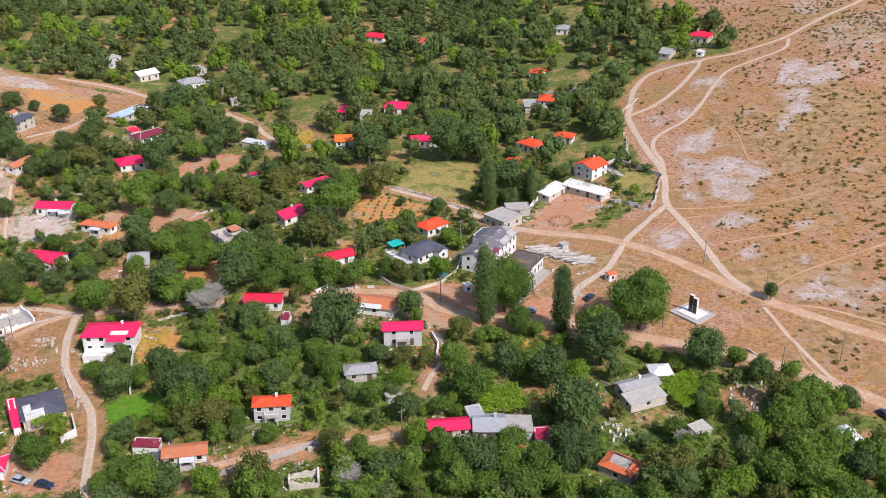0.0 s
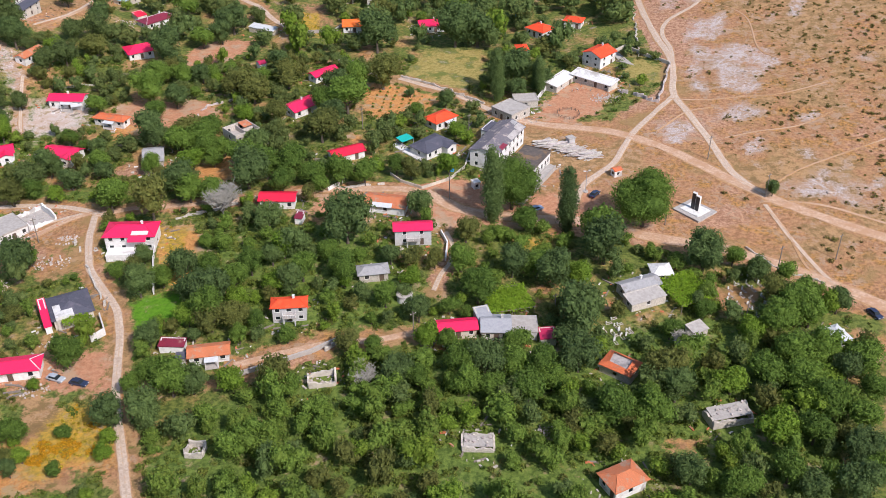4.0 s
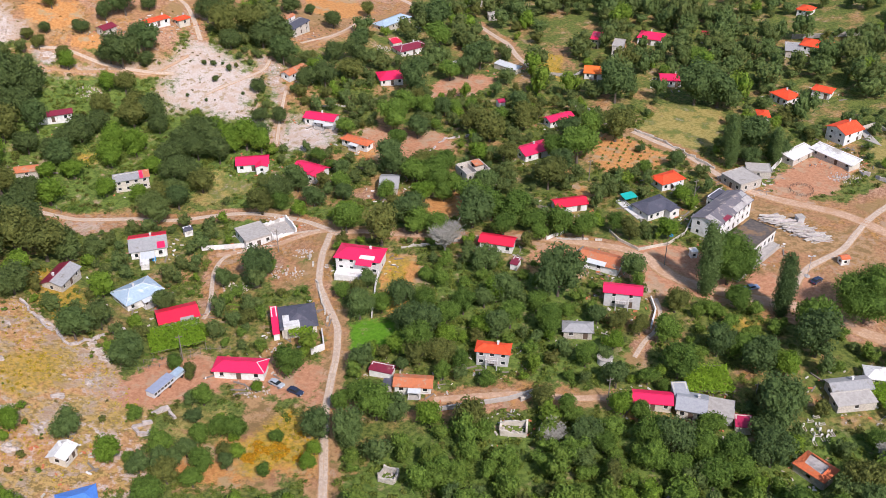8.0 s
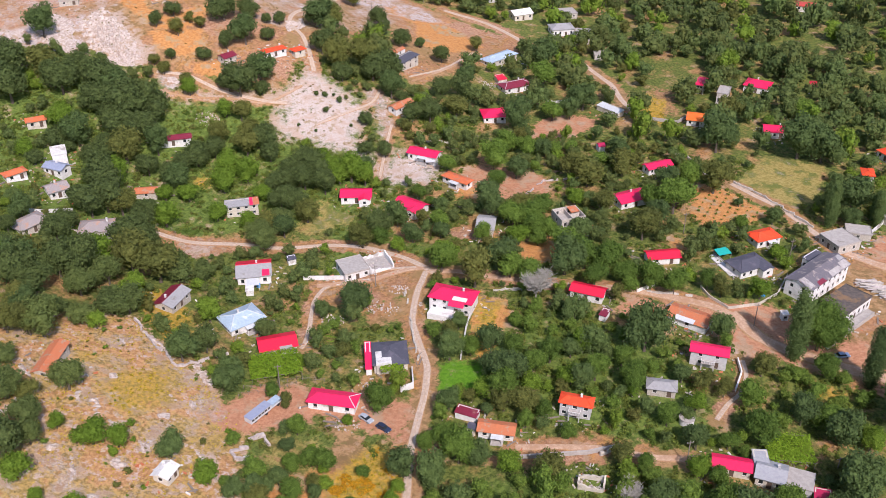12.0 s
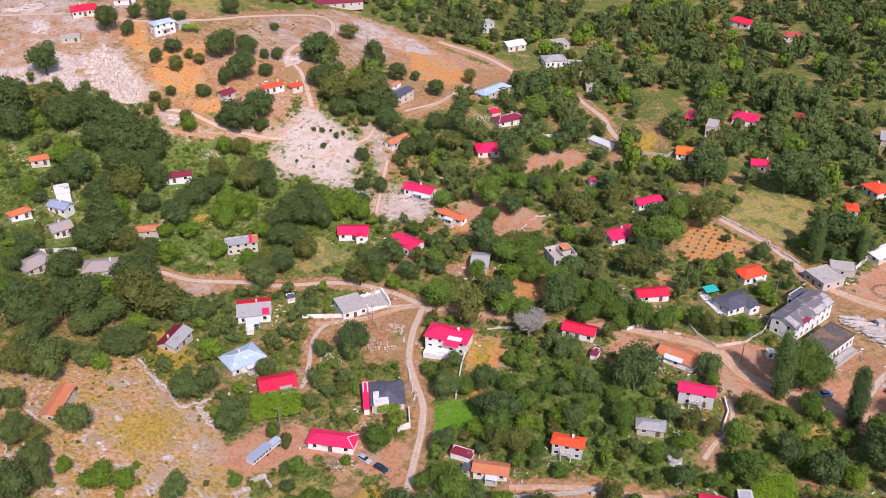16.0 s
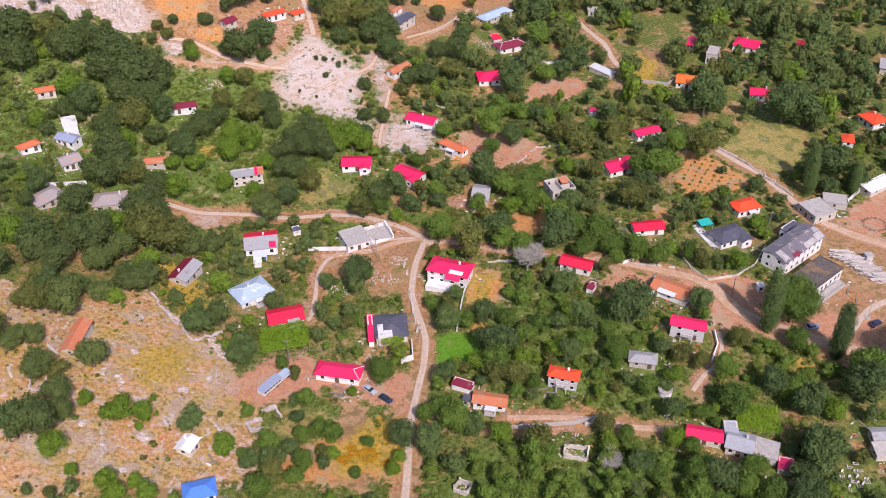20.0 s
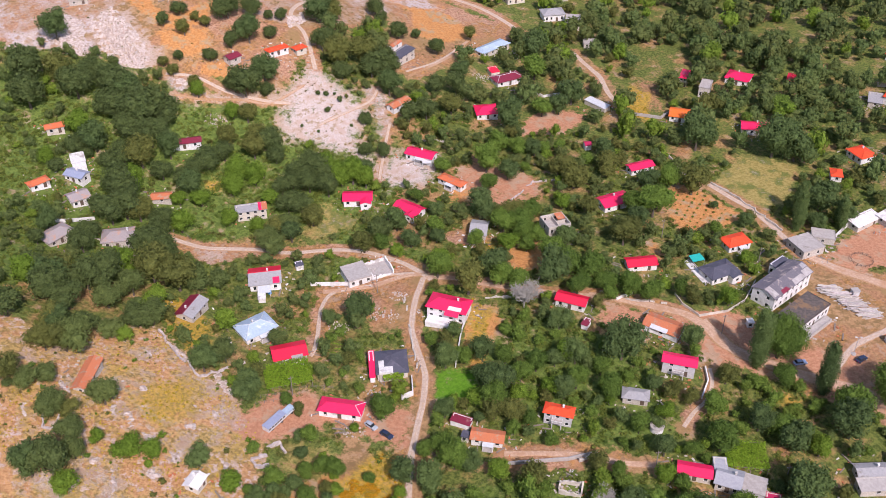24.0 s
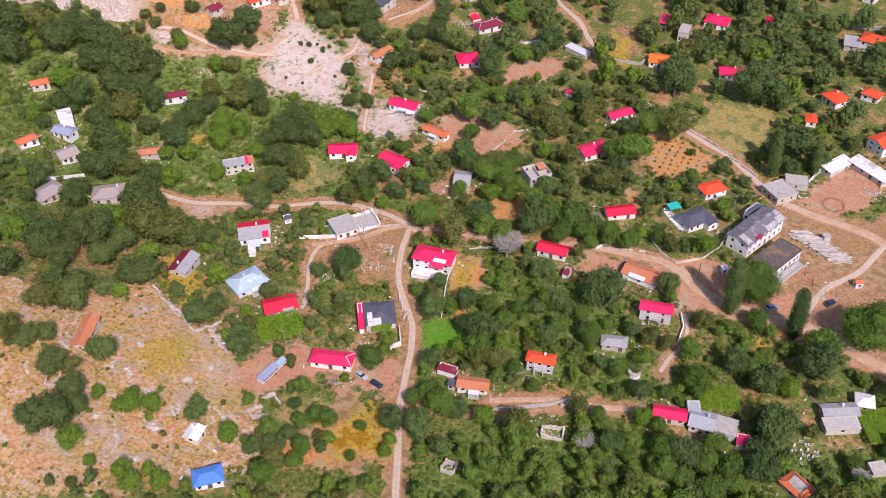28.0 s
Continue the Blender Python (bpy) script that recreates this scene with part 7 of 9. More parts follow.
trailer(-114.9, 156.4, 77)
slab_heap(36.4, 272.4, -33, 19.5, 8.6, 120, 3)
rubble_heap(52.5, 309.5, 5.5, 90, 5)
rubble_heap(-105.8, 223.0, 3.6, 60, 6)
rubble_heap(-107.1, 212.4, 6.0, 80, 7)
rubble_heap(-118.2, 202.4, 4.5, 50, 8)
rubble_heap(-101.0, 166.0, 3.0, 36, 9)
rubble_heap(-94.4, 177.8, 3.5, 36, 10)
rubble_heap(-93.2, 161.8, 4.0, 36, 11)
rubble_heap(-215.0, 285.1, 6.0, 70, 12)
rubble_heap(-89.8, 186.3, 3.0, 30, 13)
floodlight(38.8, 246.4)
ring_fence(38.7, 297.7, 3.8)
house("shed", "small grey concrete booth with a flat roof beside the slabs", "shed", 37.4, 277.1, 30, 2.6, 2.4, 2.0, "flat", "concrete", GREY_PLASTER, win=0, shed=1)
vegetable_plot(-116.6, 192.5, 5, 7.0, 7.5, 7)
bare_tree(-63.1, 227.7, 11.0, 6.6, 2)
bare_tree(-19.1, 159.4, 6.0, 3.6, 4)
bare_tree(52.9, 175.5, 5.0, 3.2, 6)
vine_arbor(-121.5, 174.0, 38, 14.0, 11.0, 2.6)
vine_arbor(13.2, 189.0, 15, 11.5, 10, 2.6)
vine_arbor(58.0, 196.0, 25, 11.0, 12, 2.6)
vine_arbor(-263.1, 349.9, 20, 8, 5, 2.6)
vine_arbor(-90.7, 184.5, 20, 6, 3, 2.6)
gravestone(74.2, 195.7, 25, 0.8, 0.9)
gravestone(72.3, 197.4, 20, 1.0, 1.0)
gravestone(77.9, 202.3, 25, 1.3, 0.8)
gravestone(70.8, 190.8, 20, 1.3, 0.8)
gravestone(71.6, 201.3, 115, 1.4, 0.9)
gravestone(73.5, 205.4, 115, 0.8, 0.7)
gravestone(78.4, 204.6, 20, 0.8, 0.8)
gravestone(75.7, 200.0, 25, 1.3, 0.9)
gravestone(74.9, 202.4, 20, 1.4, 0.6)
gravestone(70.5, 193.8, 20, 0.9, 0.7)
gravestone(79.1, 199.3, 20, 1.0, 0.7)
gravestone(68.1, 192.7, 115, 0.9, 0.6)
gravestone(73.6, 191.4, 115, 1.2, 0.9)
gravestone(77.3, 193.9, 115, 1.0, 1.0)
gravestone(77.4, 197.2, 25, 0.9, 0.7)
gravestone(71.0, 204.6, 25, 1.2, 0.9)
gravestone(75.8, 205.1, 115, 1.0, 0.6)
gravestone(81.6, 201.2, 115, 0.9, 0.8)
gravestone(69.3, 197.2, 25, 0.8, 0.7)
gravestone(69.7, 199.7, 30, 0.9, 0.7)
gravestone(73.2, 199.6, 25, 1.4, 0.7)
gravestone(74.3, 189.2, 30, 1.3, 1.0)
gravestone(75.8, 191.7, 20, 1.3, 0.9)
gravestone(68.4, 195.0, 20, 1.4, 0.7)
gravestone(73.1, 193.6, 20, 1.0, 0.9)
gravestone(80.2, 203.2, 115, 1.0, 0.8)
gravestone(38.2, 185.7, 115, 0.8, 0.9)
gravestone(38.1, 179.3, 115, 1.4, 0.9)
gravestone(39.5, 181.4, 20, 1.5, 0.9)
gravestone(35.8, 181.8, 20, 1.3, 0.9)
gravestone(39.4, 183.6, 115, 0.9, 0.9)
gravestone(42.1, 182.0, 25, 0.8, 0.7)
gravestone(36.8, 183.8, 115, 1.1, 0.9)
gravestone(35.3, 179.5, 20, 1.2, 0.8)
gravestone(41.0, 179.7, 20, 1.3, 0.8)
gravestone(38.7, 183.4, 25, 0.8, 0.7)
gravestone(37.7, 181.0, 20, 0.8, 1.0)
gravestone(35.1, 179.0, 115, 0.7, 0.9)
gravestone(37.9, 177.6, 20, 1.3, 0.9)
gravestone(41.4, 181.8, 25, 0.7, 0.9)
gravestone(39.8, 179.6, 20, 1.1, 1.0)


# ---- plants ----
def crown_arrays(rng, rx, rz, count, size, lobes, core=1):
    """Vertices and triangles of a crown round its middle: leaf sprays on uneven lobes over a dark inner mass."""
    g = np.random.default_rng(rng)
    centre = g.normal(size=(lobes, 3))
    centre /= np.linalg.norm(centre, axis=1)[:, None]
    centre *= g.uniform(0.35, 0.68, (lobes, 1))
    centre[0] = 0
    rad = g.uniform(0.34, 0.52, lobes)
    rad[0] = 0.66
    if rz > 2 * rx:
        centre[:] = np.stack([g.uniform(-0.25, 0.25, lobes), g.uniform(-0.25, 0.25, lobes), np.linspace(-0.92, 0.86, lobes)], 1)
        rad = 0.85 * np.sqrt(np.clip(1.08 - centre[:, 2] ** 2, 0.1, 1)) * g.uniform(0.85, 1.1, lobes)
    scale = np.array([rx, rx, rz])
    pick = g.choice(lobes, count, p=rad ** 2 / (rad ** 2).sum())
    way = g.normal(size=(count, 3))
    way[:, 2] += 0.35
    way /= np.linalg.norm(way, axis=1)[:, None]
    reach = np.array([1.0, 1.0, rx / rz * 1.6]) if rz > 2 * rx else np.ones(3)
    at = centre[pick] + way * reach * (rad[pick] * g.uniform(0.74, 1.18, count))[:, None]
    at = at * scale
    n = way + g.normal(size=(count, 3)) * 0.48
    n /= np.linalg.norm(n, axis=1)[:, None]
    u = np.cross(n, g.normal(size=(count, 3)))
    u /= np.linalg.norm(u, axis=1)[:, None]
    w = np.cross(n, u)
    s = size * g.uniform(0.6, 1.35, count)[:, None]
    bend = n * s * 0.3
    tip = np.stack([at - u * s - bend, at + w * s * 0.75, at + u * s * 0.8 - w * s * 0.55 - bend * 0.5], 1)
    verts = [tip.reshape(-1, 3)]
    faces = [np.arange(count * 3).reshape(-1, 3)]
    base = count * 3
    if core:
        ang = np.arange(6) * math.tau / 6
        for c, r in zip(centre, rad):
            ring = []
            for zz, k in ((-0.75, 0.62), (0.0, 1.0), (0.7, 0.68)):
                ring.append(np.stack([np.cos(ang) * k, np.sin(ang) * k, np.full(6, zz)], 1))
            p = (c + np.concatenate(ring) * reach * r * 0.70 * g.uniform(0.8, 1.15, (18, 1))) * scale
            verts.append(p)
            f = []
            for i, j, k, m in [(a * 6 + i, a * 6 + (i + 1) % 6, a * 6 + 6 + (i + 1) % 6, a * 6 + 6 + i) for a in (0, 1) for i in range(6)] + [(12, 13, 14, 15), (12, 15, 16, 17)]:
                f += [(i, j, k), (i, k, m)]
            faces.append(np.array(f) + base)
            base += 18
    return np.concatenate(verts), np.concatenate(faces)


def leaf_mesh(name, verts, faces, materials, tint=None):
    me = bpy.data.meshes.new(name)
    me.vertices.add(len(verts))
    me.vertices.foreach_set("co", np.ascontiguousarray(verts, np.float32).ravel())
    me.loops.add(faces.size)
    me.loops.foreach_set("vertex_index", np.ascontiguousarray(faces, np.int32).ravel())
    me.polygons.add(len(faces))
    me.polygons.foreach_set("loop_start", np.arange(0, faces.size, 3, dtype=np.int32))
    me.update(calc_edges=True)
    if tint is not None:
        me.attributes.new("tint", "FLOAT", "POINT").data.foreach_set("value", tint.astype(np.float32))
    me.materials.append(materials)
    return me


def trunk_shape(seed, height, rx, rz, r):
    rng = random.Random(seed)
    s = Shape()
    fork = height * 0.55
    s.tube((0, 0, -0.6), (0.1, 0.05, fork), r * 1.2, r * 0.75, 7)
    for k in range(5):
        a = k * math.tau / 5 + rng.random()
        s.tube((0.1, 0.05, fork - 0.1 * k), (math.cos(a) * rx * 0.55, math.sin(a) * rx * 0.55, height + rz * rng.uniform(-0.1, 0.5)), r * 0.5, r * 0.12, 5)
    return s


KINDS = {}


def tree_kind(key, name, label, material, rx, rz, stem, sprays, size, lobes, seeds=4):
    """A few plants of one kind, built once; each is a tree with trunk and crown, kept as meshes."""
    made = []
    for k in range(seeds):
        v, f = crown_arrays(hash_of(key) + k, rx, rz, sprays, size, lobes)
        v = v + np.array([0, 0, stem + rz * 0.8])
        s = trunk_shape(k, stem + rz * 0.5, rx, rz, 0.05 * rx + 0.06)
        made.append((leaf_mesh("crown", v, f, material), mesh_of("trunk", s.v, s.f, BARK)))
    KINDS[key] = (name, label, made, rx, rz, stem)


def hash_of(text):
    return sum(ord(c) * (i + 3) for i, c in enumerate(text))


tree_kind("walnut", "tree", "broad dark-green walnut tree with a dense leafy crown", LEAF, 3.6, 3.1, 1.6, 3000, 0.245, 14)
tree_kind("dark", "tree", "dark-green tree with a dense rounded crown", LEAF_DARK, 3.2, 3.2, 1.4, 2700, 0.235, 13)
tree_kind("light", "tree", "bright-green fruit tree with a loose crown", LEAF_LIGHT, 2.6, 2.2, 1.2, 2000, 0.215, 12)
tree_kind("olive", "tree", "dull olive-green tree with a thin crown", LEAF_DRY, 2.8, 2.5, 1.3, 1800, 0.215, 12)
tree_kind("oak", "tree", "broad grey-green oak tree with a dense uneven crown", FAR_LEAF, 3.5, 3.0, 1.5, 2900, 0.245, 14)
tree_kind("poplar", "poplar", "tall narrow poplar with a columnar dark crown", LEAF_DARK, 2.6, 9.5, 1.8, 7500, 0.25, 15, 2)
tree_kind("plane", "tree", "huge broad plane tree with a dense green crown", LEAF, 7.6, 7.2, 2.5, 15000, 0.30, 26, 2)


def tree(key, x, y, size=1.0, tall=1.0, turn=0.0):
    name, label, made, rx, rz, stem = KINDS[key]
    crown, trunk = made[int(abs(x * 3 + y * 5)) % len(made)]
    root = thing(name, x, y, ground_at(x, y), turn, label, "tree", "trees of the village")
    root.scale = (size, size, size * tall)
    for n_, me in (("trunk", trunk), ("crown", crown)):
        ob = new(n_, me)
        ob.parent = root
    TREES.append((x, y, rx * size))
    return root


tree("poplar", 10.9, 228.3, 1.25, 0.95, 120)
tree("poplar", 31.1, 225.2, 1.18, 0.85, 155)
tree("plane", 52.4, 228.2, 1.18, 0.95, 52)
tree("plane", 16.7, 235.2, 1.0, 1.05, 202)
tree("dark", -94.5, 273.9, 1.86, 1.08, 113)
tree("walnut", -116.2, 273.1, 0.71, 0.96, 88)
tree("dark", -110.9, 270.6, 1.04, 0.93, 13)
tree("dark", -122.0, 257.7, 1.42, 1.09, 139)
tree("dark", -112.9, 249.8, 1.24, 0.91, 158)
tree("oak", -125.6, 250.6, 1.36, 1.11, 190)
tree("walnut", -123.3, 245.9, 0.99, 1.03, 343)
tree("light", -115.4, 243.1, 1.20, 0.97, 127)
tree("walnut", -96.7, 235.4, 1.57, 0.99, 45)
tree("olive", -83.3, 229.8, 2.38, 1.10, 280)
tree("dark", -104.8, 254.7, 1.12, 0.85, 149)
tree("walnut", -84.0, 268.1, 1.59, 0.93, 22)
tree("walnut", -78.0, 269.0, 1.59, 0.99, 143)
tree("walnut", -72.0, 272.2, 0.56, 1.04, 358)
tree("light", -78.4, 257.6, 1.65, 0.95, 344)
tree("walnut", -72.1, 258.7, 0.97, 0.97, 103)
tree("dark", -77.4, 240.3, 1.76, 0.98, 94)
tree("walnut", -68.1, 236.2, 1.21, 1.07, 164)
tree("dark", -58.9, 244.2, 2.12, 0.91, 165)
tree("walnut", -54.4, 249.7, 1.79, 0.87, 117)
tree("walnut", -48.5, 240.3, 1.26, 1.02, 121)
tree("walnut", -47.0, 249.0, 1.57, 1.13, 148)
tree("dark", -49.4, 221.3, 1.28, 0.99, 21)
tree("olive", -68.3, 306.6, 2.44, 0.96, 42)
tree("olive", -57.5, 288.5, 1.51, 1.14, 345)
tree("walnut", -99.0, 292.7, 1.22, 0.98, 69)
tree("walnut", -35.3, 297.2, 2.07, 1.03, 81)
tree("walnut", -41.1, 299.3, 1.31, 0.85, 22)
tree("olive", -41.2, 274.6, 2.19, 1.02, 224)
tree("olive", -24.7, 318.6, 2.48, 0.98, 106)
tree("walnut", -40.5, 246.0, 1.32, 0.87, 86)
tree("walnut", -32.6, 245.9, 1.33, 1.14, 310)
tree("walnut", -25.4, 245.7, 1.32, 1.00, 127)
tree("walnut", -37.9, 241.9, 1.00, 0.86, 270)
tree("walnut", -16.6, 252.5, 0.92, 1.15, 333)
tree("olive", -12.1, 250.3, 1.31, 0.99, 123)
tree("light", -1.1, 254.4, 1.43, 0.98, 251)
tree("light", 1.0, 280.3, 1.23, 0.86, 215)
tree("walnut", -11.5, 294.5, 0.81, 1.04, 219)
tree("dark", -2.5, 303.4, 0.94, 1.00, 16)
tree("poplar", 15.5, 309.3, 1.00, 0.85, 129)
tree("walnut", 18.1, 243.9, 0.90, 0.89, 291)
tree("dark", -8.4, 228.3, 1.39, 0.97, 334)
tree("dark", -27.7, 214.7, 2.10, 1.09, 20)
tree("walnut", 19.7, 224.0, 1.22, 0.88, 107)
tree("olive", 3.6, 216.8, 1.41, 1.02, 84)
tree("walnut", -23.9, 206.3, 0.61, 1.05, 328)
tree("walnut", -32.0, 206.0, 0.97, 0.98, 110)
tree("light", -26.5, 195.5, 0.70, 1.05, 351)
tree("dark", -15.7, 205.3, 0.98, 0.95, 200)
tree("olive", -9.6, 207.1, 0.90, 0.87, 143)
tree("olive", -4.5, 204.1, 1.00, 1.05, 22)
tree("walnut", -16.0, 187.7, 0.99, 1.04, 137)
tree("light", -10.3, 195.9, 1.17, 1.05, 30)
tree("dark", -7.8, 182.1, 1.18, 1.06, 237)
tree("walnut", -19.1, 181.4, 0.48, 1.07, 199)
tree("walnut", -0.6, 185.3, 0.89, 0.85, 80)
tree("walnut", 3.4, 183.9, 0.51, 1.11, 59)
tree("walnut", 6.3, 189.9, 1.42, 1.08, 195)
tree("walnut", 2.3, 203.4, 1.22, 1.03, 287)
tree("dark", 15.1, 201.6, 1.37, 0.99, 269)
tree("walnut", 21.3, 202.3, 1.40, 0.87, 356)
tree("dark", 25.1, 198.2, 1.66, 1.03, 250)
tree("light", 32.0, 198.8, 1.44, 1.02, 131)
tree("dark", 29.5, 179.5, 2.04, 1.03, 71)
tree("dark", 27.3, 174.1, 1.29, 0.86, 40)
tree("dark", 28.1, 166.1, 1.48, 1.01, 5)
tree("olive", -23.8, 171.2, 1.30, 0.94, 177)
tree("walnut", -17.9, 170.9, 0.77, 0.91, 159)
tree("dark", -11.8, 160.3, 1.26, 0.97, 39)
tree("walnut", -7.7, 160.1, 0.89, 1.04, 187)
tree("light", -5.5, 173.4, 1.29, 1.00, 222)
tree("walnut", -1.1, 172.1, 0.85, 1.06, 227)
tree("walnut", 2.1, 164.5, 1.29, 1.11, 100)
tree("dark", 7.3, 163.0, 1.45, 1.13, 245)
tree("walnut", 14.6, 171.3, 1.04, 1.09, 85)
tree("walnut", 13.1, 164.1, 1.29, 0.90, 76)
tree("walnut", 19.5, 164.4, 1.14, 1.11, 132)
tree("walnut", 3.6, 157.4, 1.10, 1.12, 86)
tree("walnut", 9.2, 156.6, 1.10, 0.94, 279)
tree("walnut", 16.3, 155.6, 1.25, 1.09, 307)
tree("walnut", 21.7, 159.7, 1.12, 0.87, 125)
tree("olive", -19.8, 162.4, 0.96, 0.97, 150)
tree("walnut", -87.8, 170.2, 1.27, 1.08, 320)
tree("walnut", -85.6, 203.0, 0.83, 0.87, 160)
tree("dark", -80.4, 208.6, 0.84, 1.01, 239)
tree("dark", -77.8, 195.0, 1.31, 1.02, 259)
tree("dark", -67.8, 200.8, 1.32, 1.09, 313)
tree("dark", -58.7, 189.3, 1.76, 1.04, 200)
tree("dark", -64.2, 191.4, 1.27, 0.89, 305)
tree("walnut", -53.8, 195.2, 1.13, 1.05, 68)
tree("walnut", -50.8, 201.2, 1.15, 1.03, 345)
tree("dark", -45.9, 205.0, 1.10, 0.90, 190)
tree("light", -44.7, 194.4, 1.18, 0.91, 179)
tree("dark", -39.6, 192.9, 1.15, 1.11, 39)
tree("walnut", -37.3, 198.0, 1.12, 1.13, 91)
tree("light", -51.9, 188.5, 1.28, 0.95, 190)
tree("light", -62.7, 182.6, 1.40, 0.95, 153)
tree("olive", -56.6, 179.7, 1.49, 1.03, 268)
tree("olive", -51.6, 180.0, 1.49, 1.10, 183)
tree("dark", -70.4, 175.9, 1.02, 1.14, 81)
tree("walnut", -49.2, 175.4, 0.72, 1.15, 338)
tree("walnut", -46.2, 180.5, 0.73, 1.13, 59)
tree("walnut", -38.0, 175.0, 0.71, 0.99, 113)
tree("walnut", -60.8, 158.7, 1.41, 1.10, 155)
tree("dark", -56.5, 159.2, 1.13, 1.06, 306)
tree("walnut", -66.6, 163.3, 1.11, 1.00, 113)
tree("walnut", -70.0, 160.0, 0.86, 0.92, 167)
tree("light", -47.7, 159.2, 1.37, 1.01, 271)
tree("olive", -37.5, 158.1, 1.65, 1.12, 204)
tree("walnut", -35.0, 157.2, 0.89, 1.14, 160)
tree("walnut", -111.7, 211.4, 0.79, 0.97, 6)
tree("walnut", 39.3, 216.5, 1.69, 1.12, 234)
tree("dark", 64.9, 209.9, 1.47, 1.03, 186)
tree("walnut", 72.9, 209.6, 0.93, 0.97, 14)
tree("walnut", 77.7, 206.5, 0.73, 0.87, 322)
tree("dark", 92.1, 243.2, 0.76, 1.13, 309)
tree("dark", 93.7, 190.0, 1.11, 1.12, 132)
tree("walnut", 87.0, 193.3, 1.17, 1.04, 244)
tree("olive", 78.8, 192.7, 1.49, 1.08, 76)
tree("olive", -175.0, 195.8, 2.78, 1.00, 21)
tree("olive", -183.8, 195.1, 2.82, 1.09, 201)
tree("oak", -184.5, 184.4, 1.53, 1.03, 338)
tree("oak", -170.9, 200.0, 1.67, 0.98, 299)
tree("oak", -164.9, 204.6, 1.18, 0.86, 93)
tree("oak", -161.6, 232.2, 1.50, 0.92, 160)
tree("oak", -159.6, 244.2, 1.28, 0.96, 176)
tree("oak", -157.0, 225.1, 0.42, 1.11, 100)
tree("oak", -151.2, 225.4, 0.42, 1.10, 37)
tree("olive", -161.2, 223.2, 0.39, 1.03, 81)
tree("oak", -164.0, 220.3, 0.30, 1.06, 305)
tree("walnut", -121.9, 276.4, 0.91, 1.08, 31)
tree("olive", -127.9, 242.2, 1.89, 0.94, 213)
tree("walnut", -123.9, 262.6, 0.88, 0.91, 346)
tree("walnut", -107.3, 260.4, 1.12, 0.98, 16)
tree("walnut", -90.8, 256.8, 0.97, 1.13, 41)
tree("olive", -85.9, 271.4, 1.94, 0.85, 1)
tree("olive", -81.1, 273.9, 1.95, 1.01, 268)
tree("walnut", -77.1, 279.2, 1.39, 0.88, 327)
tree("walnut", -70.4, 265.7, 1.07, 0.90, 102)
tree("walnut", -75.4, 265.1, 1.22, 1.01, 353)
tree("light", -98.0, 240.2, 1.96, 0.87, 71)
tree("walnut", -74.5, 237.7, 1.49, 0.95, 141)
tree("walnut", -62.0, 255.2, 1.54, 1.03, 296)
tree("dark", -59.6, 265.2, 1.50, 1.01, 217)
tree("light", -68.1, 290.0, 1.43, 0.99, 170)
tree("oak", -174.7, 134.0, 1.02, 0.90, 153)
tree("oak", -165.0, 124.1, 1.33, 1.11, 107)
tree("oak", -157.5, 135.8, 1.46, 1.01, 316)
tree("dark", -144.6, 164.3, 1.66, 0.94, 188)
tree("dark", -129.4, 164.0, 1.39, 0.90, 49)
tree("oak", -150.8, 115.2, 1.17, 1.09, 168)
tree("light", -150.0, 122.8, 0.92, 1.04, 99)
tree("light", -140.5, 123.5, 1.70, 0.90, 49)
tree("light", -135.6, 126.3, 1.17, 1.14, 158)
tree("walnut", -114.6, 142.6, 0.66, 0.85, 1)
tree("oak", -170.0, 175.0, 1.52, 1.06, 91)
tree("oak", -173.3, 171.1, 1.45, 0.92, 330)
tree("oak", -174.9, 161.3, 1.20, 0.92, 226)
tree("olive", -179.4, 147.5, 1.79, 1.13, 221)
tree("olive", -183.8, 144.1, 1.78, 0.94, 45)
tree("olive", -190.5, 154.9, 1.56, 0.95, 22)
tree("oak", -182.2, 159.7, 1.21, 0.87, 2)
tree("light", -170.9, 162.3, 1.20, 0.97, 83)
tree("light", -150.5, 185.8, 1.70, 0.98, 22)
tree("oak", -131.7, 186.7, 0.94, 1.14, 175)
tree("oak", -142.0, 171.7, 1.28, 1.11, 67)
tree("olive", -153.2, 250.4, 1.98, 0.87, 196)
tree("olive", -162.3, 240.1, 1.80, 0.88, 73)
tree("oak", -158.3, 229.7, 1.49, 1.04, 272)
tree("dark", -156.0, 239.0, 1.42, 1.01, 225)
tree("dark", 64.6, 206.4, 1.71, 1.03, 175)
tree("dark", 77.4, 203.2, 1.06, 1.00, 125)
tree("walnut", 82.5, 189.0, 1.65, 0.86, 107)
tree("walnut", 77.0, 181.0, 1.51, 1.01, 271)
tree("walnut", 85.2, 184.5, 1.35, 1.03, 186)
tree("walnut", 77.5, 169.6, 1.45, 0.98, 230)
tree("walnut", 83.8, 170.8, 1.30, 1.15, 353)
tree("walnut", 60.4, 186.7, 0.87, 0.93, 57)
tree("olive", 46.9, 162.3, 1.76, 1.13, 257)
tree("dark", 39.9, 157.4, 0.71, 1.06, 234)
tree("walnut", 34.0, 150.6, 1.52, 0.96, 279)
tree("walnut", 41.9, 149.5, 1.37, 1.00, 90)
tree("dark", 48.1, 157.1, 1.33, 0.99, 16)
tree("light", 60.8, 160.3, 1.67, 0.92, 272)
tree("walnut", 69.1, 162.7, 1.40, 0.99, 343)
tree("walnut", 75.9, 159.4, 1.49, 0.97, 170)
tree("walnut", 79.5, 153.3, 1.38, 1.06, 18)
tree("light", 66.2, 144.9, 1.93, 1.07, 293)
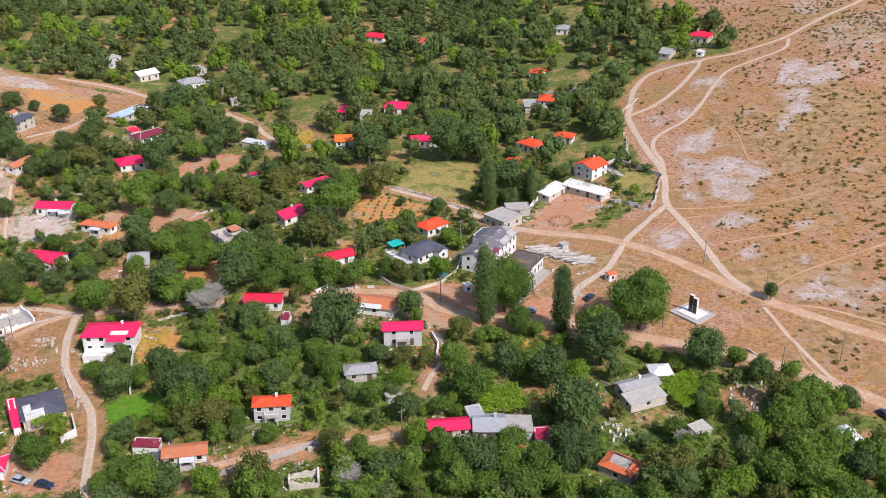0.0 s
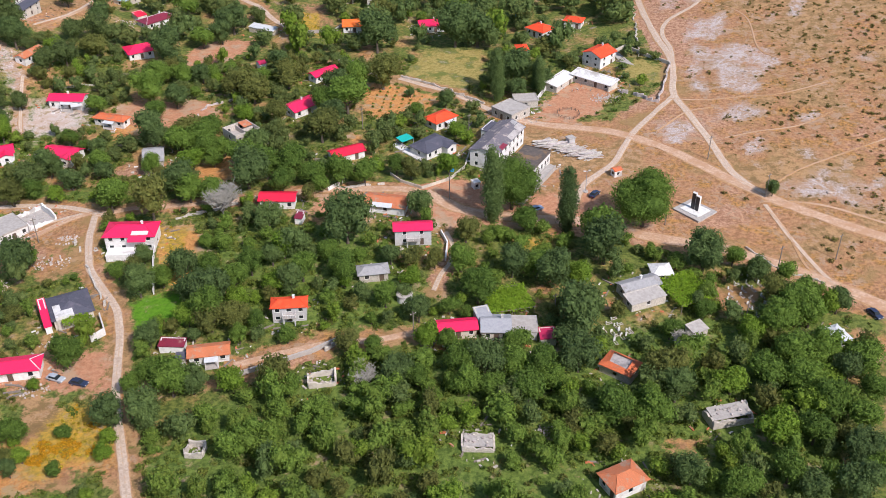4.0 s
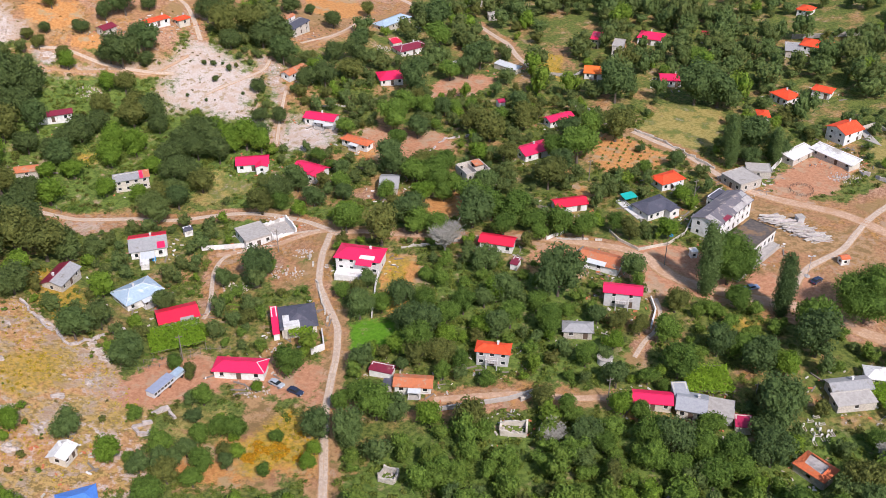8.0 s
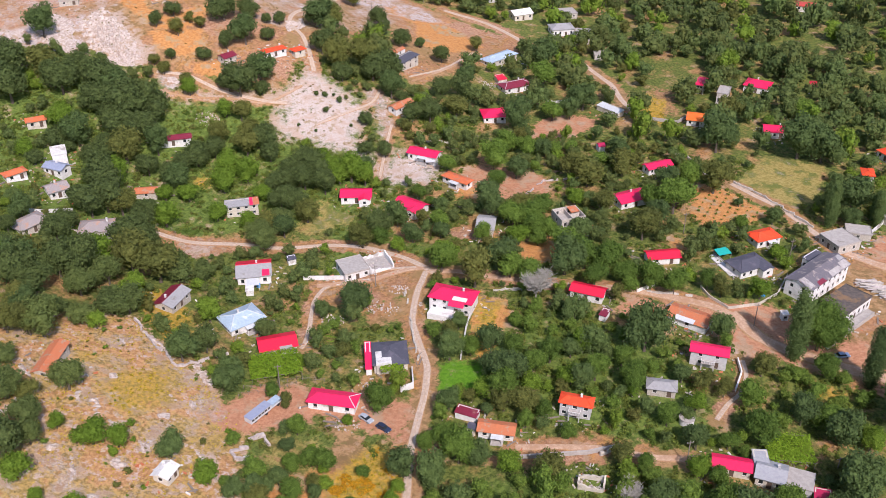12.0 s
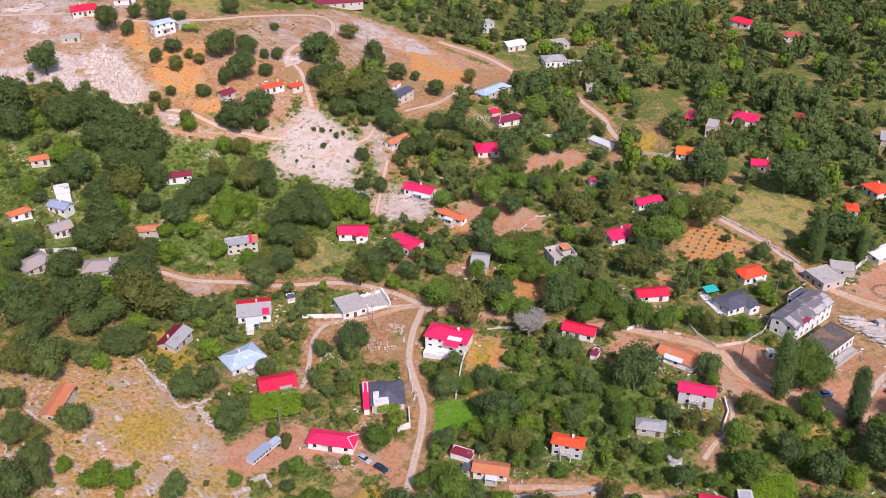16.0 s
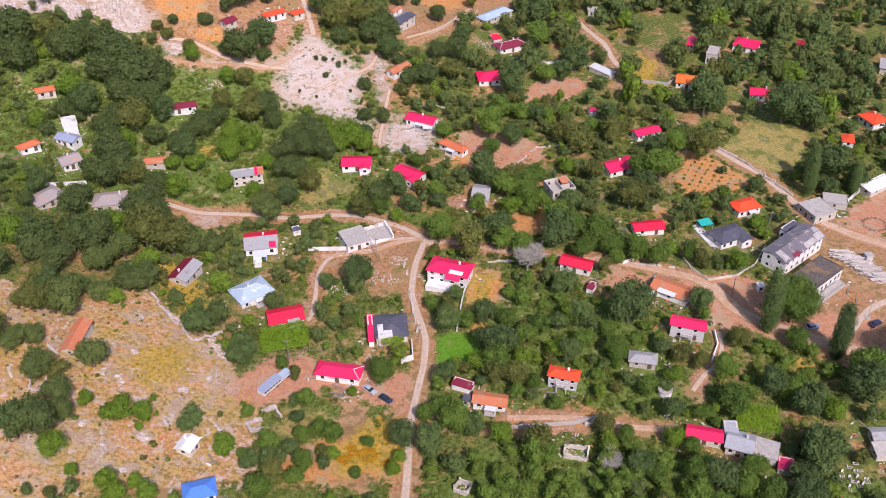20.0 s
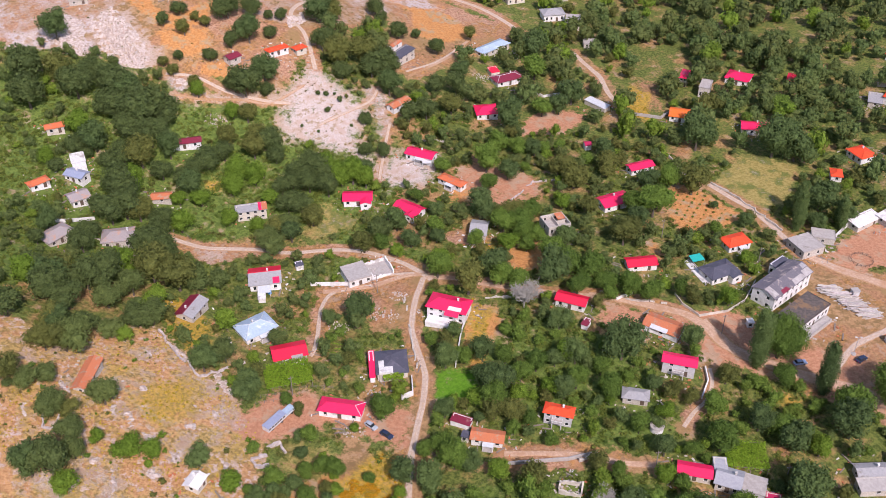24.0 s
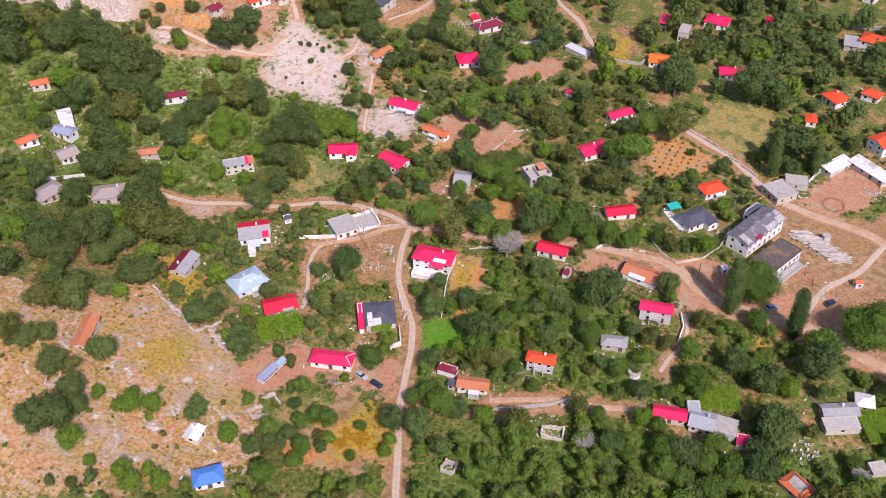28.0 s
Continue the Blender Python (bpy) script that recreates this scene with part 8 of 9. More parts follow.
tree("walnut", 74.3, 145.1, 1.17, 1.10, 17)
tree("walnut", 85.2, 149.4, 1.21, 0.95, 29)
tree("dark", 82.1, 139.2, 1.49, 0.89, 26)
tree("dark", 77.9, 129.7, 1.53, 1.06, 205)
tree("walnut", 83.9, 134.8, 1.16, 0.96, 178)
tree("light", 69.8, 178.3, 1.43, 0.98, 203)
tree("walnut", 51.0, 178.7, 0.84, 0.97, 65)
tree("walnut", 91.7, 166.2, 1.47, 0.97, 128)
tree("dark", 87.8, 164.9, 1.25, 1.07, 227)
tree("walnut", 91.6, 159.3, 1.09, 0.96, 288)
tree("walnut", 55.1, 129.4, 1.23, 1.08, 75)
tree("walnut", 65.9, 134.2, 1.12, 1.12, 338)
tree("dark", 69.8, 130.3, 1.25, 0.87, 343)
tree("dark", 46.6, 132.9, 1.22, 1.02, 350)
tree("dark", 39.5, 209.3, 1.91, 1.04, 102)
tree("dark", -104.6, 126.8, 0.9, 0.98, 138)
tree("olive", -97.5, 126.2, 1.28, 0.88, 208)
tree("walnut", -90.1, 144.6, 0.96, 1.13, 37)
tree("olive", -89.7, 138.0, 0.84, 1.01, 224)
tree("walnut", -78.7, 135.0, 0.56, 0.93, 175)
tree("light", -70.5, 140.3, 0.92, 0.87, 312)
tree("dark", -71.8, 149.7, 1.26, 1.02, 121)
tree("light", -71.0, 144.6, 0.82, 1.02, 50)
tree("walnut", -92.3, 132.2, 0.94, 1.03, 209)
tree("dark", -113.1, 206.8, 1.56, 1.12, 63)
tree("dark", -122.0, 202.1, 0.83, 1.14, 223)
tree("olive", -110.9, 161.7, 0.84, 0.98, 83)
tree("light", -93.0, 161.8, 0.69, 1.00, 146)
tree("dark", -64.4, 149.5, 1.44, 1.01, 98)
tree("olive", -103.8, 201.5, 0.52, 0.97, 272)
tree("olive", -107.3, 186.9, 1.02, 0.99, 268)
tree("walnut", -97.6, 203.9, 0.30, 0.95, 317)
tree("walnut", -72.8, 198.4, 0.98, 1.01, 177)
tree("walnut", -60.8, 201.8, 0.97, 0.92, 188)
tree("walnut", -57.7, 182.9, 1.40, 1.15, 215)
tree("dark", -60.1, 176.8, 0.68, 0.94, 213)
tree("dark", -40.4, 208.0, 1.33, 1.12, 160)
tree("walnut", -27.3, 197.9, 1.23, 1.13, 103)
tree("light", -42.9, 194.5, 1.30, 0.99, 330)
tree("walnut", -64.9, 214.1, 0.71, 0.90, 131)
tree("light", -43.5, 208.0, 1.49, 1.14, 8)
tree("dark", -97.8, 135.4, 0.9, 0.89, 203)
tree("walnut", -92.0, 127.2, 0.78, 0.96, 285)
tree("light", -86.9, 138.7, 0.88, 0.98, 311)
tree("walnut", -107.4, 128.5, 0.56, 1.11, 67)
tree("walnut", -94.2, 144.4, 0.9, 1.0, 31)
tree("dark", -101.8, 146.8, 0.72, 0.95, 77)
tree("walnut", -103.4, 134.4, 0.95, 1.05, 140)
tree("dark", -100.8, 129.6, 0.9, 0.95, 250)
tree("dark", -105.6, 152.6, 0.62, 1.0, 44)
tree("walnut", -97.4, 140.8, 0.8, 1.0, 118)
tree("light", -90.4, 143.6, 0.6, 1.0, 71)
tree("dark", -98.6, 131.2, 0.7, 1.05, 171)
tree("light", -112.2, 127.6, 1.45, 0.95, 300)
tree("dark", -87.6, 134.4, 0.6, 1.2, 12)
tree("light", -96.0, 148.6, 0.62, 1.0, 190)
tree("light", -119.4, 105.8, 1.25, 0.99, 332)
tree("light", -129.0, 103.2, 1.26, 1.10, 85)
tree("walnut", -102.9, 153.3, 0.84, 1.15, 224)
tree("walnut", -116.2, 164.1, 0.72, 0.97, 279)
tree("oak", -155.2, 119.7, 1.33, 0.90, 278)
tree("oak", -151.1, 107.6, 1.84, 1.09, 306)
tree("dark", -155.5, 104.8, 1.51, 1.09, 79)
tree("light", -145.7, 104.8, 1.56, 1.00, 116)
tree("light", -134.4, 122.9, 0.53, 1.13, 51)
tree("dark", -124.1, 130.5, 1.19, 1.00, 153)
tree("light", -124.0, 107.6, 0.88, 1.04, 312)
tree("light", -125.6, 101.6, 1.38, 0.87, 351)
tree("light", -138.3, 102.6, 0.77, 1.10, 47)
tree("oak", -143.2, 93.0, 0.46, 1.13, 315)
tree("olive", -138.0, 95.2, 0.70, 0.87, 294)
tree("walnut", -97.5, 118.1, 1.16, 1.12, 24)
tree("walnut", -80.8, 146.2, 0.56, 0.93, 242)
tree("walnut", -43.5, 296.9, 1.30, 1.14, 304)
tree("dark", -14.8, 311.9, 0.60, 0.94, 267)
tree("dark", -41.5, 317.3, 1.56, 0.85, 227)
tree("dark", -38.2, 287.1, 1.45, 1.05, 0)
tree("oak", -176.7, 149.3, 1.82, 1.06, 139)
tree("olive", -182.6, 128.1, 1.71, 1.01, 188)
tree("oak", -177.3, 129.1, 1.11, 0.88, 109)
tree("olive", -161.3, 126.4, 1.23, 0.92, 299)
tree("oak", -180.6, 125.9, 0.49, 0.90, 59)
tree("light", -175.0, 184.1, 1.71, 1.06, 344)
tree("dark", -126.9, 160.7, 1.49, 0.87, 245)
tree("oak", -192.9, 164.7, 1.70, 0.92, 117)
tree("dark", -187.7, 155.4, 1.33, 0.93, 152)
tree("oak", -185.4, 173.4, 1.65, 0.87, 288)


# ---- trees further off, joined ----
GROVE = {}


def grove(key, x, y, size, tall):
    GROVE.setdefault(key, []).append((x, y, size, tall))
    TREES.append((x, y, KINDS[key][3] * size))


grove("oak", -145.5, 298.2, 1.01, 0.99)
grove("walnut", -120.2, 298.7, 1.13, 0.97)
grove("walnut", -104.2, 306.0, 1.81, 1.11)
grove("dark", -94.5, 303.8, 1.56, 0.91)
grove("walnut", -104.8, 322.4, 1.46, 0.98)
grove("olive", -58.4, 319.8, 2.16, 0.86)
grove("walnut", -68.3, 324.5, 1.01, 0.90)
grove("walnut", -96.6, 322.3, 1.19, 1.13)
grove("dark", -90.2, 325.5, 1.33, 0.87)
grove("walnut", -33.9, 321.0, 1.53, 0.96)
grove("dark", 22.6, 312.1, 1.23, 0.92)
grove("poplar", 29.3, 318.6, 0.70, 0.85)
grove("dark", 32.1, 321.3, 1.09, 0.89)
grove("dark", -293.9, 290.1, 2.02, 1.13)
grove("oak", -292.7, 330.2, 1.73, 1.13)
grove("oak", -283.3, 331.2, 1.10, 1.02)
grove("oak", -279.7, 349.8, 1.76, 1.14)
grove("oak", -272.9, 356.1, 0.98, 0.92)
grove("oak", -291.5, 348.0, 1.05, 1.13)
grove("oak", -259.0, 330.1, 1.23, 0.87)
grove("oak", -260.6, 319.6, 0.97, 1.12)
grove("oak", -240.9, 340.4, 2.23, 0.90)
grove("oak", -232.5, 348.0, 1.39, 1.14)
grove("oak", -226.7, 351.6, 0.73, 1.06)
grove("oak", -262.3, 381.4, 1.35, 0.97)
grove("dark", -224.7, 330.8, 2.16, 1.00)
grove("oak", -219.0, 339.3, 1.11, 0.90)
grove("oak", -243.9, 304.9, 0.77, 1.01)
grove("oak", -232.8, 311.6, 1.04, 0.95)
grove("oak", -229.2, 323.3, 1.10, 1.14)
grove("oak", -210.4, 301.8, 2.20, 1.11)
grove("dark", -207.4, 312.9, 2.05, 0.94)
grove("oak", -203.5, 307.0, 1.04, 0.88)
grove("oak", -215.5, 301.9, 1.52, 0.92)
grove("oak", -288.7, 264.0, 2.36, 1.12)
grove("olive", -275.2, 269.0, 2.78, 0.96)
grove("oak", -279.0, 252.0, 2.57, 1.03)
grove("oak", -267.3, 266.6, 2.29, 1.04)
grove("oak", -269.4, 278.0, 1.85, 0.86)
grove("oak", -254.8, 274.8, 2.28, 1.09)
grove("dark", -249.0, 274.8, 2.37, 0.95)
grove("oak", -249.2, 265.1, 2.17, 1.06)
grove("oak", -237.0, 267.9, 2.99, 0.95)
grove("oak", -231.0, 273.1, 2.20, 0.86)
grove("oak", -241.8, 265.6, 2.06, 1.03)
grove("olive", -247.9, 298.8, 1.06, 0.87)
grove("olive", -241.7, 296.4, 1.05, 1.12)
grove("olive", -231.2, 295.6, 1.04, 1.14)
grove("light", -227.1, 291.8, 1.44, 1.10)
grove("light", -209.5, 289.4, 1.61, 0.93)
grove("olive", -203.2, 290.2, 1.49, 1.14)
grove("dark", -209.6, 367.8, 2.49, 0.91)
grove("olive", -206.8, 376.9, 1.98, 1.07)
grove("oak", -196.4, 400.9, 1.60, 1.04)
grove("oak", -190.2, 393.2, 1.21, 0.97)
grove("oak", -178.1, 387.2, 1.34, 1.11)
grove("oak", -158.5, 387.5, 1.43, 0.93)
grove("dark", -172.7, 395.4, 0.77, 0.98)
grove("olive", -216.5, 414.7, 1.78, 0.91)
grove("olive", -187.0, 341.0, 2.65, 1.13)
grove("oak", -197.5, 347.0, 1.60, 1.12)
grove("olive", -179.7, 350.7, 2.68, 0.97)
grove("oak", -171.6, 351.3, 2.23, 0.93)
grove("oak", -166.0, 351.7, 1.58, 0.93)
grove("oak", -181.5, 334.3, 1.38, 1.04)
grove("oak", -172.3, 344.4, 1.75, 0.88)
grove("dark", -160.4, 337.0, 1.90, 1.06)
grove("oak", -155.7, 337.1, 0.86, 1.12)
grove("oak", -146.0, 325.3, 1.41, 1.04)
grove("oak", -140.5, 330.9, 1.49, 1.15)
grove("oak", -144.9, 352.7, 1.40, 1.01)
grove("oak", -136.9, 356.7, 1.57, 1.14)
grove("dark", -140.6, 372.4, 1.45, 1.02)
grove("olive", -133.2, 341.2, 2.14, 0.87)
grove("olive", -151.3, 414.5, 1.35, 1.07)
grove("dark", -117.5, 412.7, 2.57, 0.93)
grove("walnut", -110.6, 390.5, 2.00, 0.95)
grove("dark", -106.1, 340.8, 2.03, 1.10)
grove("dark", -88.1, 373.7, 2.15, 0.90)
grove("walnut", -97.1, 358.4, 1.53, 0.87)
grove("dark", -90.7, 363.0, 1.39, 1.14)
grove("olive", -226.7, 248.9, 2.72, 1.05)
grove("oak", -223.1, 230.6, 2.31, 1.06)
grove("dark", -245.2, 246.7, 1.94, 0.97)
grove("oak", -250.5, 241.4, 1.43, 1.01)
grove("oak", -204.9, 261.6, 1.88, 0.86)
grove("oak", -207.8, 248.7, 1.37, 0.94)
grove("oak", -214.1, 221.3, 2.26, 0.91)
grove("oak", -215.9, 215.3, 1.92, 0.97)
grove("dark", -228.5, 197.9, 1.26, 1.13)
grove("olive", -209.7, 223.0, 2.03, 0.91)
grove("oak", -195.5, 208.5, 1.89, 0.86)
grove("oak", -187.9, 207.6, 1.74, 1.06)
grove("oak", -192.9, 182.9, 2.04, 1.15)
grove("light", -194.0, 192.7, 2.18, 0.99)
grove("oak", -212.1, 194.8, 1.50, 1.06)
grove("oak", -224.9, 188.3, 0.95, 1.09)
grove("oak", -212.0, 172.7, 1.68, 0.95)
grove("olive", -203.2, 173.4, 2.29, 1.02)
grove("oak", -198.6, 164.7, 1.97, 1.14)
grove("oak", -196.0, 177.7, 1.78, 1.10)
grove("olive", -193.3, 281.0, 1.82, 1.10)
grove("light", -170.2, 239.3, 1.41, 0.93)
grove("olive", -207.6, 278.3, 1.28, 0.86)
grove("oak", -152.5, 296.2, 0.94, 1.01)
grove("walnut", -90.1, 311.4, 0.68, 1.11)
grove("light", -163.0, 279.3, 1.90, 1.08)
grove("light", -156.8, 277.6, 1.88, 0.96)
grove("oak", -169.0, 278.3, 1.37, 1.01)
grove("light", -144.3, 278.1, 1.67, 1.15)
grove("walnut", -87.0, 328.4, 0.85, 0.99)
grove("walnut", -82.1, 333.4, 0.86, 0.86)
grove("olive", -76.1, 311.5, 1.76, 1.07)
grove("light", -255.2, 250.6, 2.22, 1.08)
grove("oak", -237.4, 259.2, 2.17, 0.97)
grove("oak", -229.6, 260.6, 2.33, 0.88)
grove("dark", -220.2, 258.9, 1.59, 1.12)
grove("oak", -246.2, 241.6, 0.90, 0.94)
grove("oak", -249.6, 228.5, 0.94, 1.06)
grove("light", -254.4, 230.0, 1.36, 1.15)
grove("oak", -235.5, 241.9, 1.40, 0.98)
grove("oak", -232.4, 246.4, 1.83, 0.86)
grove("light", -221.7, 236.5, 2.08, 1.11)
grove("oak", -216.6, 247.8, 1.38, 1.01)
grove("dark", -203.9, 247.1, 1.68, 0.98)
grove("oak", -206.2, 254.2, 1.38, 1.07)
grove("oak", -201.6, 268.3, 1.26, 1.07)
grove("olive", -203.3, 275.3, 1.64, 1.12)
grove("olive", -191.7, 274.8, 1.98, 1.08)
grove("oak", -187.7, 280.8, 1.74, 0.95)
grove("oak", -182.8, 276.3, 1.25, 1.13)
grove("light", -191.3, 261.6, 2.09, 1.07)
grove("light", -184.4, 262.1, 2.07, 0.98)
grove("light", -188.8, 253.3, 1.86, 1.04)
grove("light", -196.6, 242.8, 1.66, 0.90)
grove("light", -203.6, 238.9, 1.35, 0.99)
grove("oak", -223.9, 218.9, 1.33, 0.92)
grove("oak", -200.4, 223.2, 1.43, 1.10)
grove("light", -194.3, 225.9, 1.97, 1.02)
grove("light", -181.9, 238.1, 1.53, 0.87)
grove("oak", -172.4, 262.0, 1.34, 0.91)
grove("oak", -170.2, 266.5, 1.35, 0.91)
grove("oak", -170.9, 272.4, 1.50, 0.95)
grove("oak", -163.4, 267.4, 1.61, 1.02)
grove("oak", -165.0, 253.1, 1.47, 1.06)
grove("oak", -160.7, 255.7, 1.44, 0.88)
grove("light", -173.4, 255.2, 1.65, 0.87)
grove("oak", -155.4, 267.8, 1.47, 1.07)
grove("light", -153.6, 275.7, 1.86, 0.87)
grove("light", -150.0, 278.3, 2.25, 1.07)
grove("oak", -162.5, 274.8, 1.69, 1.07)
grove("dark", -147.9, 283.6, 1.38, 0.98)
grove("oak", -215.6, 203.3, 1.27, 1.02)
grove("oak", -196.3, 213.2, 1.86, 0.93)
grove("oak", -182.3, 320.2, 0.42, 0.85)
grove("dark", -175.8, 320.2, 0.41, 1.06)
grove("oak", -177.5, 311.6, 0.41, 1.11)
grove("oak", -185.6, 318.9, 0.33, 1.06)
grove("dark", -179.7, 322.6, 0.25, 0.90)
grove("olive", -174.6, 323.9, 0.38, 1.14)
grove("oak", -182.8, 298.5, 0.24, 1.05)
grove("oak", -165.3, 309.1, 0.24, 1.03)
grove("oak", -158.8, 305.9, 0.21, 0.87)
grove("dark", -175.5, 299.1, 0.24, 0.86)
grove("oak", -161.0, 313.7, 1.01, 0.88)
grove("olive", -251.0, 329.6, 1.00, 0.93)
grove("olive", -249.9, 319.3, 1.32, 1.08)
grove("olive", -245.2, 329.3, 1.11, 0.88)
grove("oak", -239.6, 382.5, 0.70, 0.93)
grove("oak", -222.7, 355.5, 0.92, 1.03)
grove("poplar", 14.8, 317.4, 1.00, 0.85)
grove("dark", 22.0, 325.6, 2.22, 0.87)
grove("poplar", 30.2, 315.6, 0.83, 0.85)
grove("dark", -29.1, 352.8, 2.39, 1.08)
grove("dark", 0.7, 359.1, 2.59, 0.98)
grove("dark", 9.4, 358.9, 2.58, 0.87)
grove("walnut", -12.5, 382.8, 0.87, 0.99)
grove("walnut", -0.5, 398.3, 1.47, 0.86)
grove("dark", -62.7, 332.6, 1.46, 1.02)
grove("oak", -202.6, 149.9, 1.75, 1.02)
grove("dark", -201.4, 167.8, 1.82, 1.12)
grove("light", -210.6, 168.2, 2.09, 1.02)
grove("oak", -216.1, 161.4, 0.87, 0.87)


def join_groves():
    trunks = Shape()
    g = random.Random(8)
    for key, rows in GROVE.items():
        name, label, made, rx, rz, stem = KINDS[key]
        vs, fs, base = [], [], 0
        for x, y, size, tall in rows:
            me = made[int(abs(x * 3 + y * 5)) % len(made)][0]
            v = np.empty(len(me.vertices) * 3, np.float32)
            me.vertices.foreach_get("co", v)
            f = np.empty(len(me.loops), np.int32)
            me.loops.foreach_get("vertex_index", f)
            a = g.uniform(0, math.tau)
            c, s, z = math.cos(a), math.sin(a), ground_at(x, y)
            v = v.reshape(-1, 3) * size
            vs.append(np.stack([v[:, 0] * c - v[:, 1] * s + x, v[:, 0] * s + v[:, 1] * c + y, v[:, 2] * tall + z], 1))
            fs.append(f.reshape(-1, 3) + base)
            base += len(v)
            trunks.tube((x, y, z - 0.5), (x, y, z + (stem + rz * 0.5) * size), 0.25 * size, 0.12 * size, 6)
        tagged(new("grove", leaf_mesh("grove", np.concatenate(vs), np.concatenate(fs), me.materials[0])), "grove of " + label.replace(" tree", " trees").replace("a dense", "dense").replace("a thin", "thin").replace("a loose", "loose").replace("crown", "crowns"), "trees", kind="stuff")
    tagged(new("grove_trunks", mesh_of("grove_trunks", trunks.v, trunks.f, BARK)), "grey-brown trunks of the trees in the groves", "trunks", kind="stuff")


join_groves()


# ---- where plants can grow ----
def free_of(x, y, margin, front):
    """True where a plant of that reach stands clear of houses and leaves their fronts open."""
    ok = np.ones(x.shape, bool)
    for hx, hy, yaw, w, d, h in HOUSES:
        c, s = math.cos(radians(yaw)), math.sin(radians(yaw))
        u, v = (x - hx) * c + (y - hy) * s, -(x - hx) * s + (y - hy) * c
        ok &= ~((np.abs(u) < w / 2 + margin) & (v < d / 2 + margin) & (v > -d / 2 - margin - front))
        back = math.hypot(hx, hy)
        along = ((x - hx) * -hx + (y - hy) * -hy) / back
        aside = np.abs((x - hx) * -hy + (y - hy) * hx) / back
        ok &= ~((along > 0) & (along < d / 2 + margin + front * 1.4) & (aside < w * 0.5 + margin * 0.3))
    return ok


def scatter(seed, step, x0, x1, y0, y1, keep):
    g = np.random.default_rng(seed)
    gx, gy = np.meshgrid(np.arange(x0, x1, step), np.arange(y0, y1, step))
    x = (gx + g.uniform(-0.45, 0.45, gx.shape) * step).ravel()
    y = (gy + g.uniform(-0.45, 0.45, gy.shape) * step).ravel()
    sel = g.random(x.shape) < keep
    return x[sel], y[sel]


def clumps(kind, seeds, rx, rz, stem, sprays, size, lobes):
    return [crown_arrays(hash_of(kind) + 50 + k, rx, rz, sprays, size, lobes, 1) for k in range(seeds)], stem + rz * 0.8


def grow(name, label, category, material, forms, x, y, scale, seed, tint, z=None):
    """Many plants joined into one object."""
    shapes, lift = forms
    g = np.random.default_rng(seed)
    vs, fs, ts, base = [], [], [], 0
    z = heights(x, y) if z is None else z
    for k in range(len(x)):
        v, f = shapes[g.integers(len(shapes))]
        a = g.uniform(0, math.tau)
        c, s = math.cos(a), math.sin(a)
        tall = g.uniform(0.82, 1.5) if lift > 1 else 1.0
        wide = g.uniform(0.85, 1.15)
        q = np.stack([(v[:, 0] * c - v[:, 1] * s) * wide, (v[:, 0] * s + v[:, 1] * c) / wide, v[:, 2] * tall], 1) * scale[k]
        q += (x[k], y[k], z[k] + lift * scale[k] * tall)
        vs.append(q)
        fs.append(f + base)
        ts.append(np.full(len(v), tint[k]))
        base += len(v)
    if vs:
        tagged(new(name, leaf_mesh(name, np.concatenate(vs), np.concatenate(fs), material, np.concatenate(ts))), label, category, kind="stuff")


def open_ground(x, y):
    w = cover(x, y)
    return np.maximum.reduce([w["dry"], w["rock"], w["soil"], w["lawn"], w["meadow"], w["ochre"], np.where(w["ledge"] > 0.55, w["ledge"], 0)])


def clear_of_trees(x, y, k):
    ok = np.ones(x.shape, bool)
    for tx, ty, r in TREES:
        ok &= (x - tx) ** 2 + (y - ty) ** 2 > (r * k) ** 2
    return ok


def in_sight(x, y):
    """The stretch of the plan that the flight looks over."""
    return (x < 0.47 * y + 14) & (x > -1.3 * y - 45)


# orchard and garden trees, joined
near_forms = clumps("wood", 9, 3.0, 2.6, 0.7, 620, 0.29, 8)
big = clumps("wood", 8, 3.0, 2.6, 0.7, 380, 0.345, 7)
X, Y = scatter(11, 5.0, -385, 215, 95, 470, 0.85)
OK = in_sight(X, Y) & (open_ground(X, Y) < 0.4) & free_of(X, Y, 2.2, 3.5) & (road_gap(X, Y) > 2.2)
X, Y = X[OK], Y[OK]
thicket = ((Y < 0.42 * X + 178) & (X > -60)) | (Y > 400)
OK = clear_of_trees(X, Y, 0.85) | (thicket & clear_of_trees(X, Y, 0.7))
X, Y, thicket = X[OK], Y[OK], thicket[OK]
patch_noise = np.array([noise.noise(Vector((a * 0.018, b * 0.018, 3.0))) for a, b in zip(X, Y)])
open_slope = (cover(X, Y)["lush"] > 0.5) & (X < -100)
far_gap = np.array([noise.noise(Vector((a * 0.026, b * 0.026, 23.0))) for a, b in zip(X, Y)])
dense = np.where(open_slope, patch_noise > 0.2, np.where(Y > 330, far_gap > -0.2, patch_noise > np.where((X > -75) & (Y < 232), -0.6, -0.22))) | thicket & (Y < 300)
X, Y, thicket = X[dense], Y[dense], thicket[dense]
RNG = np.random.default_rng(5)
size = np.where(thicket, RNG.uniform(0.75, 1.35, len(X)), RNG.uniform(0.4, 1.05, len(X)))
thin = (Y < 350) | (RNG.random(len(X)) < np.where(X > -30, 0.85, 0.72))
X, Y, thicket, size = X[thin], Y[thin], thicket[thin], size[thin]
size = np.where(Y > 350, 0.6 + 1.6 * RNG.random(len(X)) ** 2, size)
stand = np.array([noise.noise(Vector((a * 0.03, b * 0.03, 17.0))) for a, b in zip(X, Y)])
hue = np.clip(0.5 + 0.75 * stand + RNG.normal(0, 0.22, len(X)), 0, 0.999)
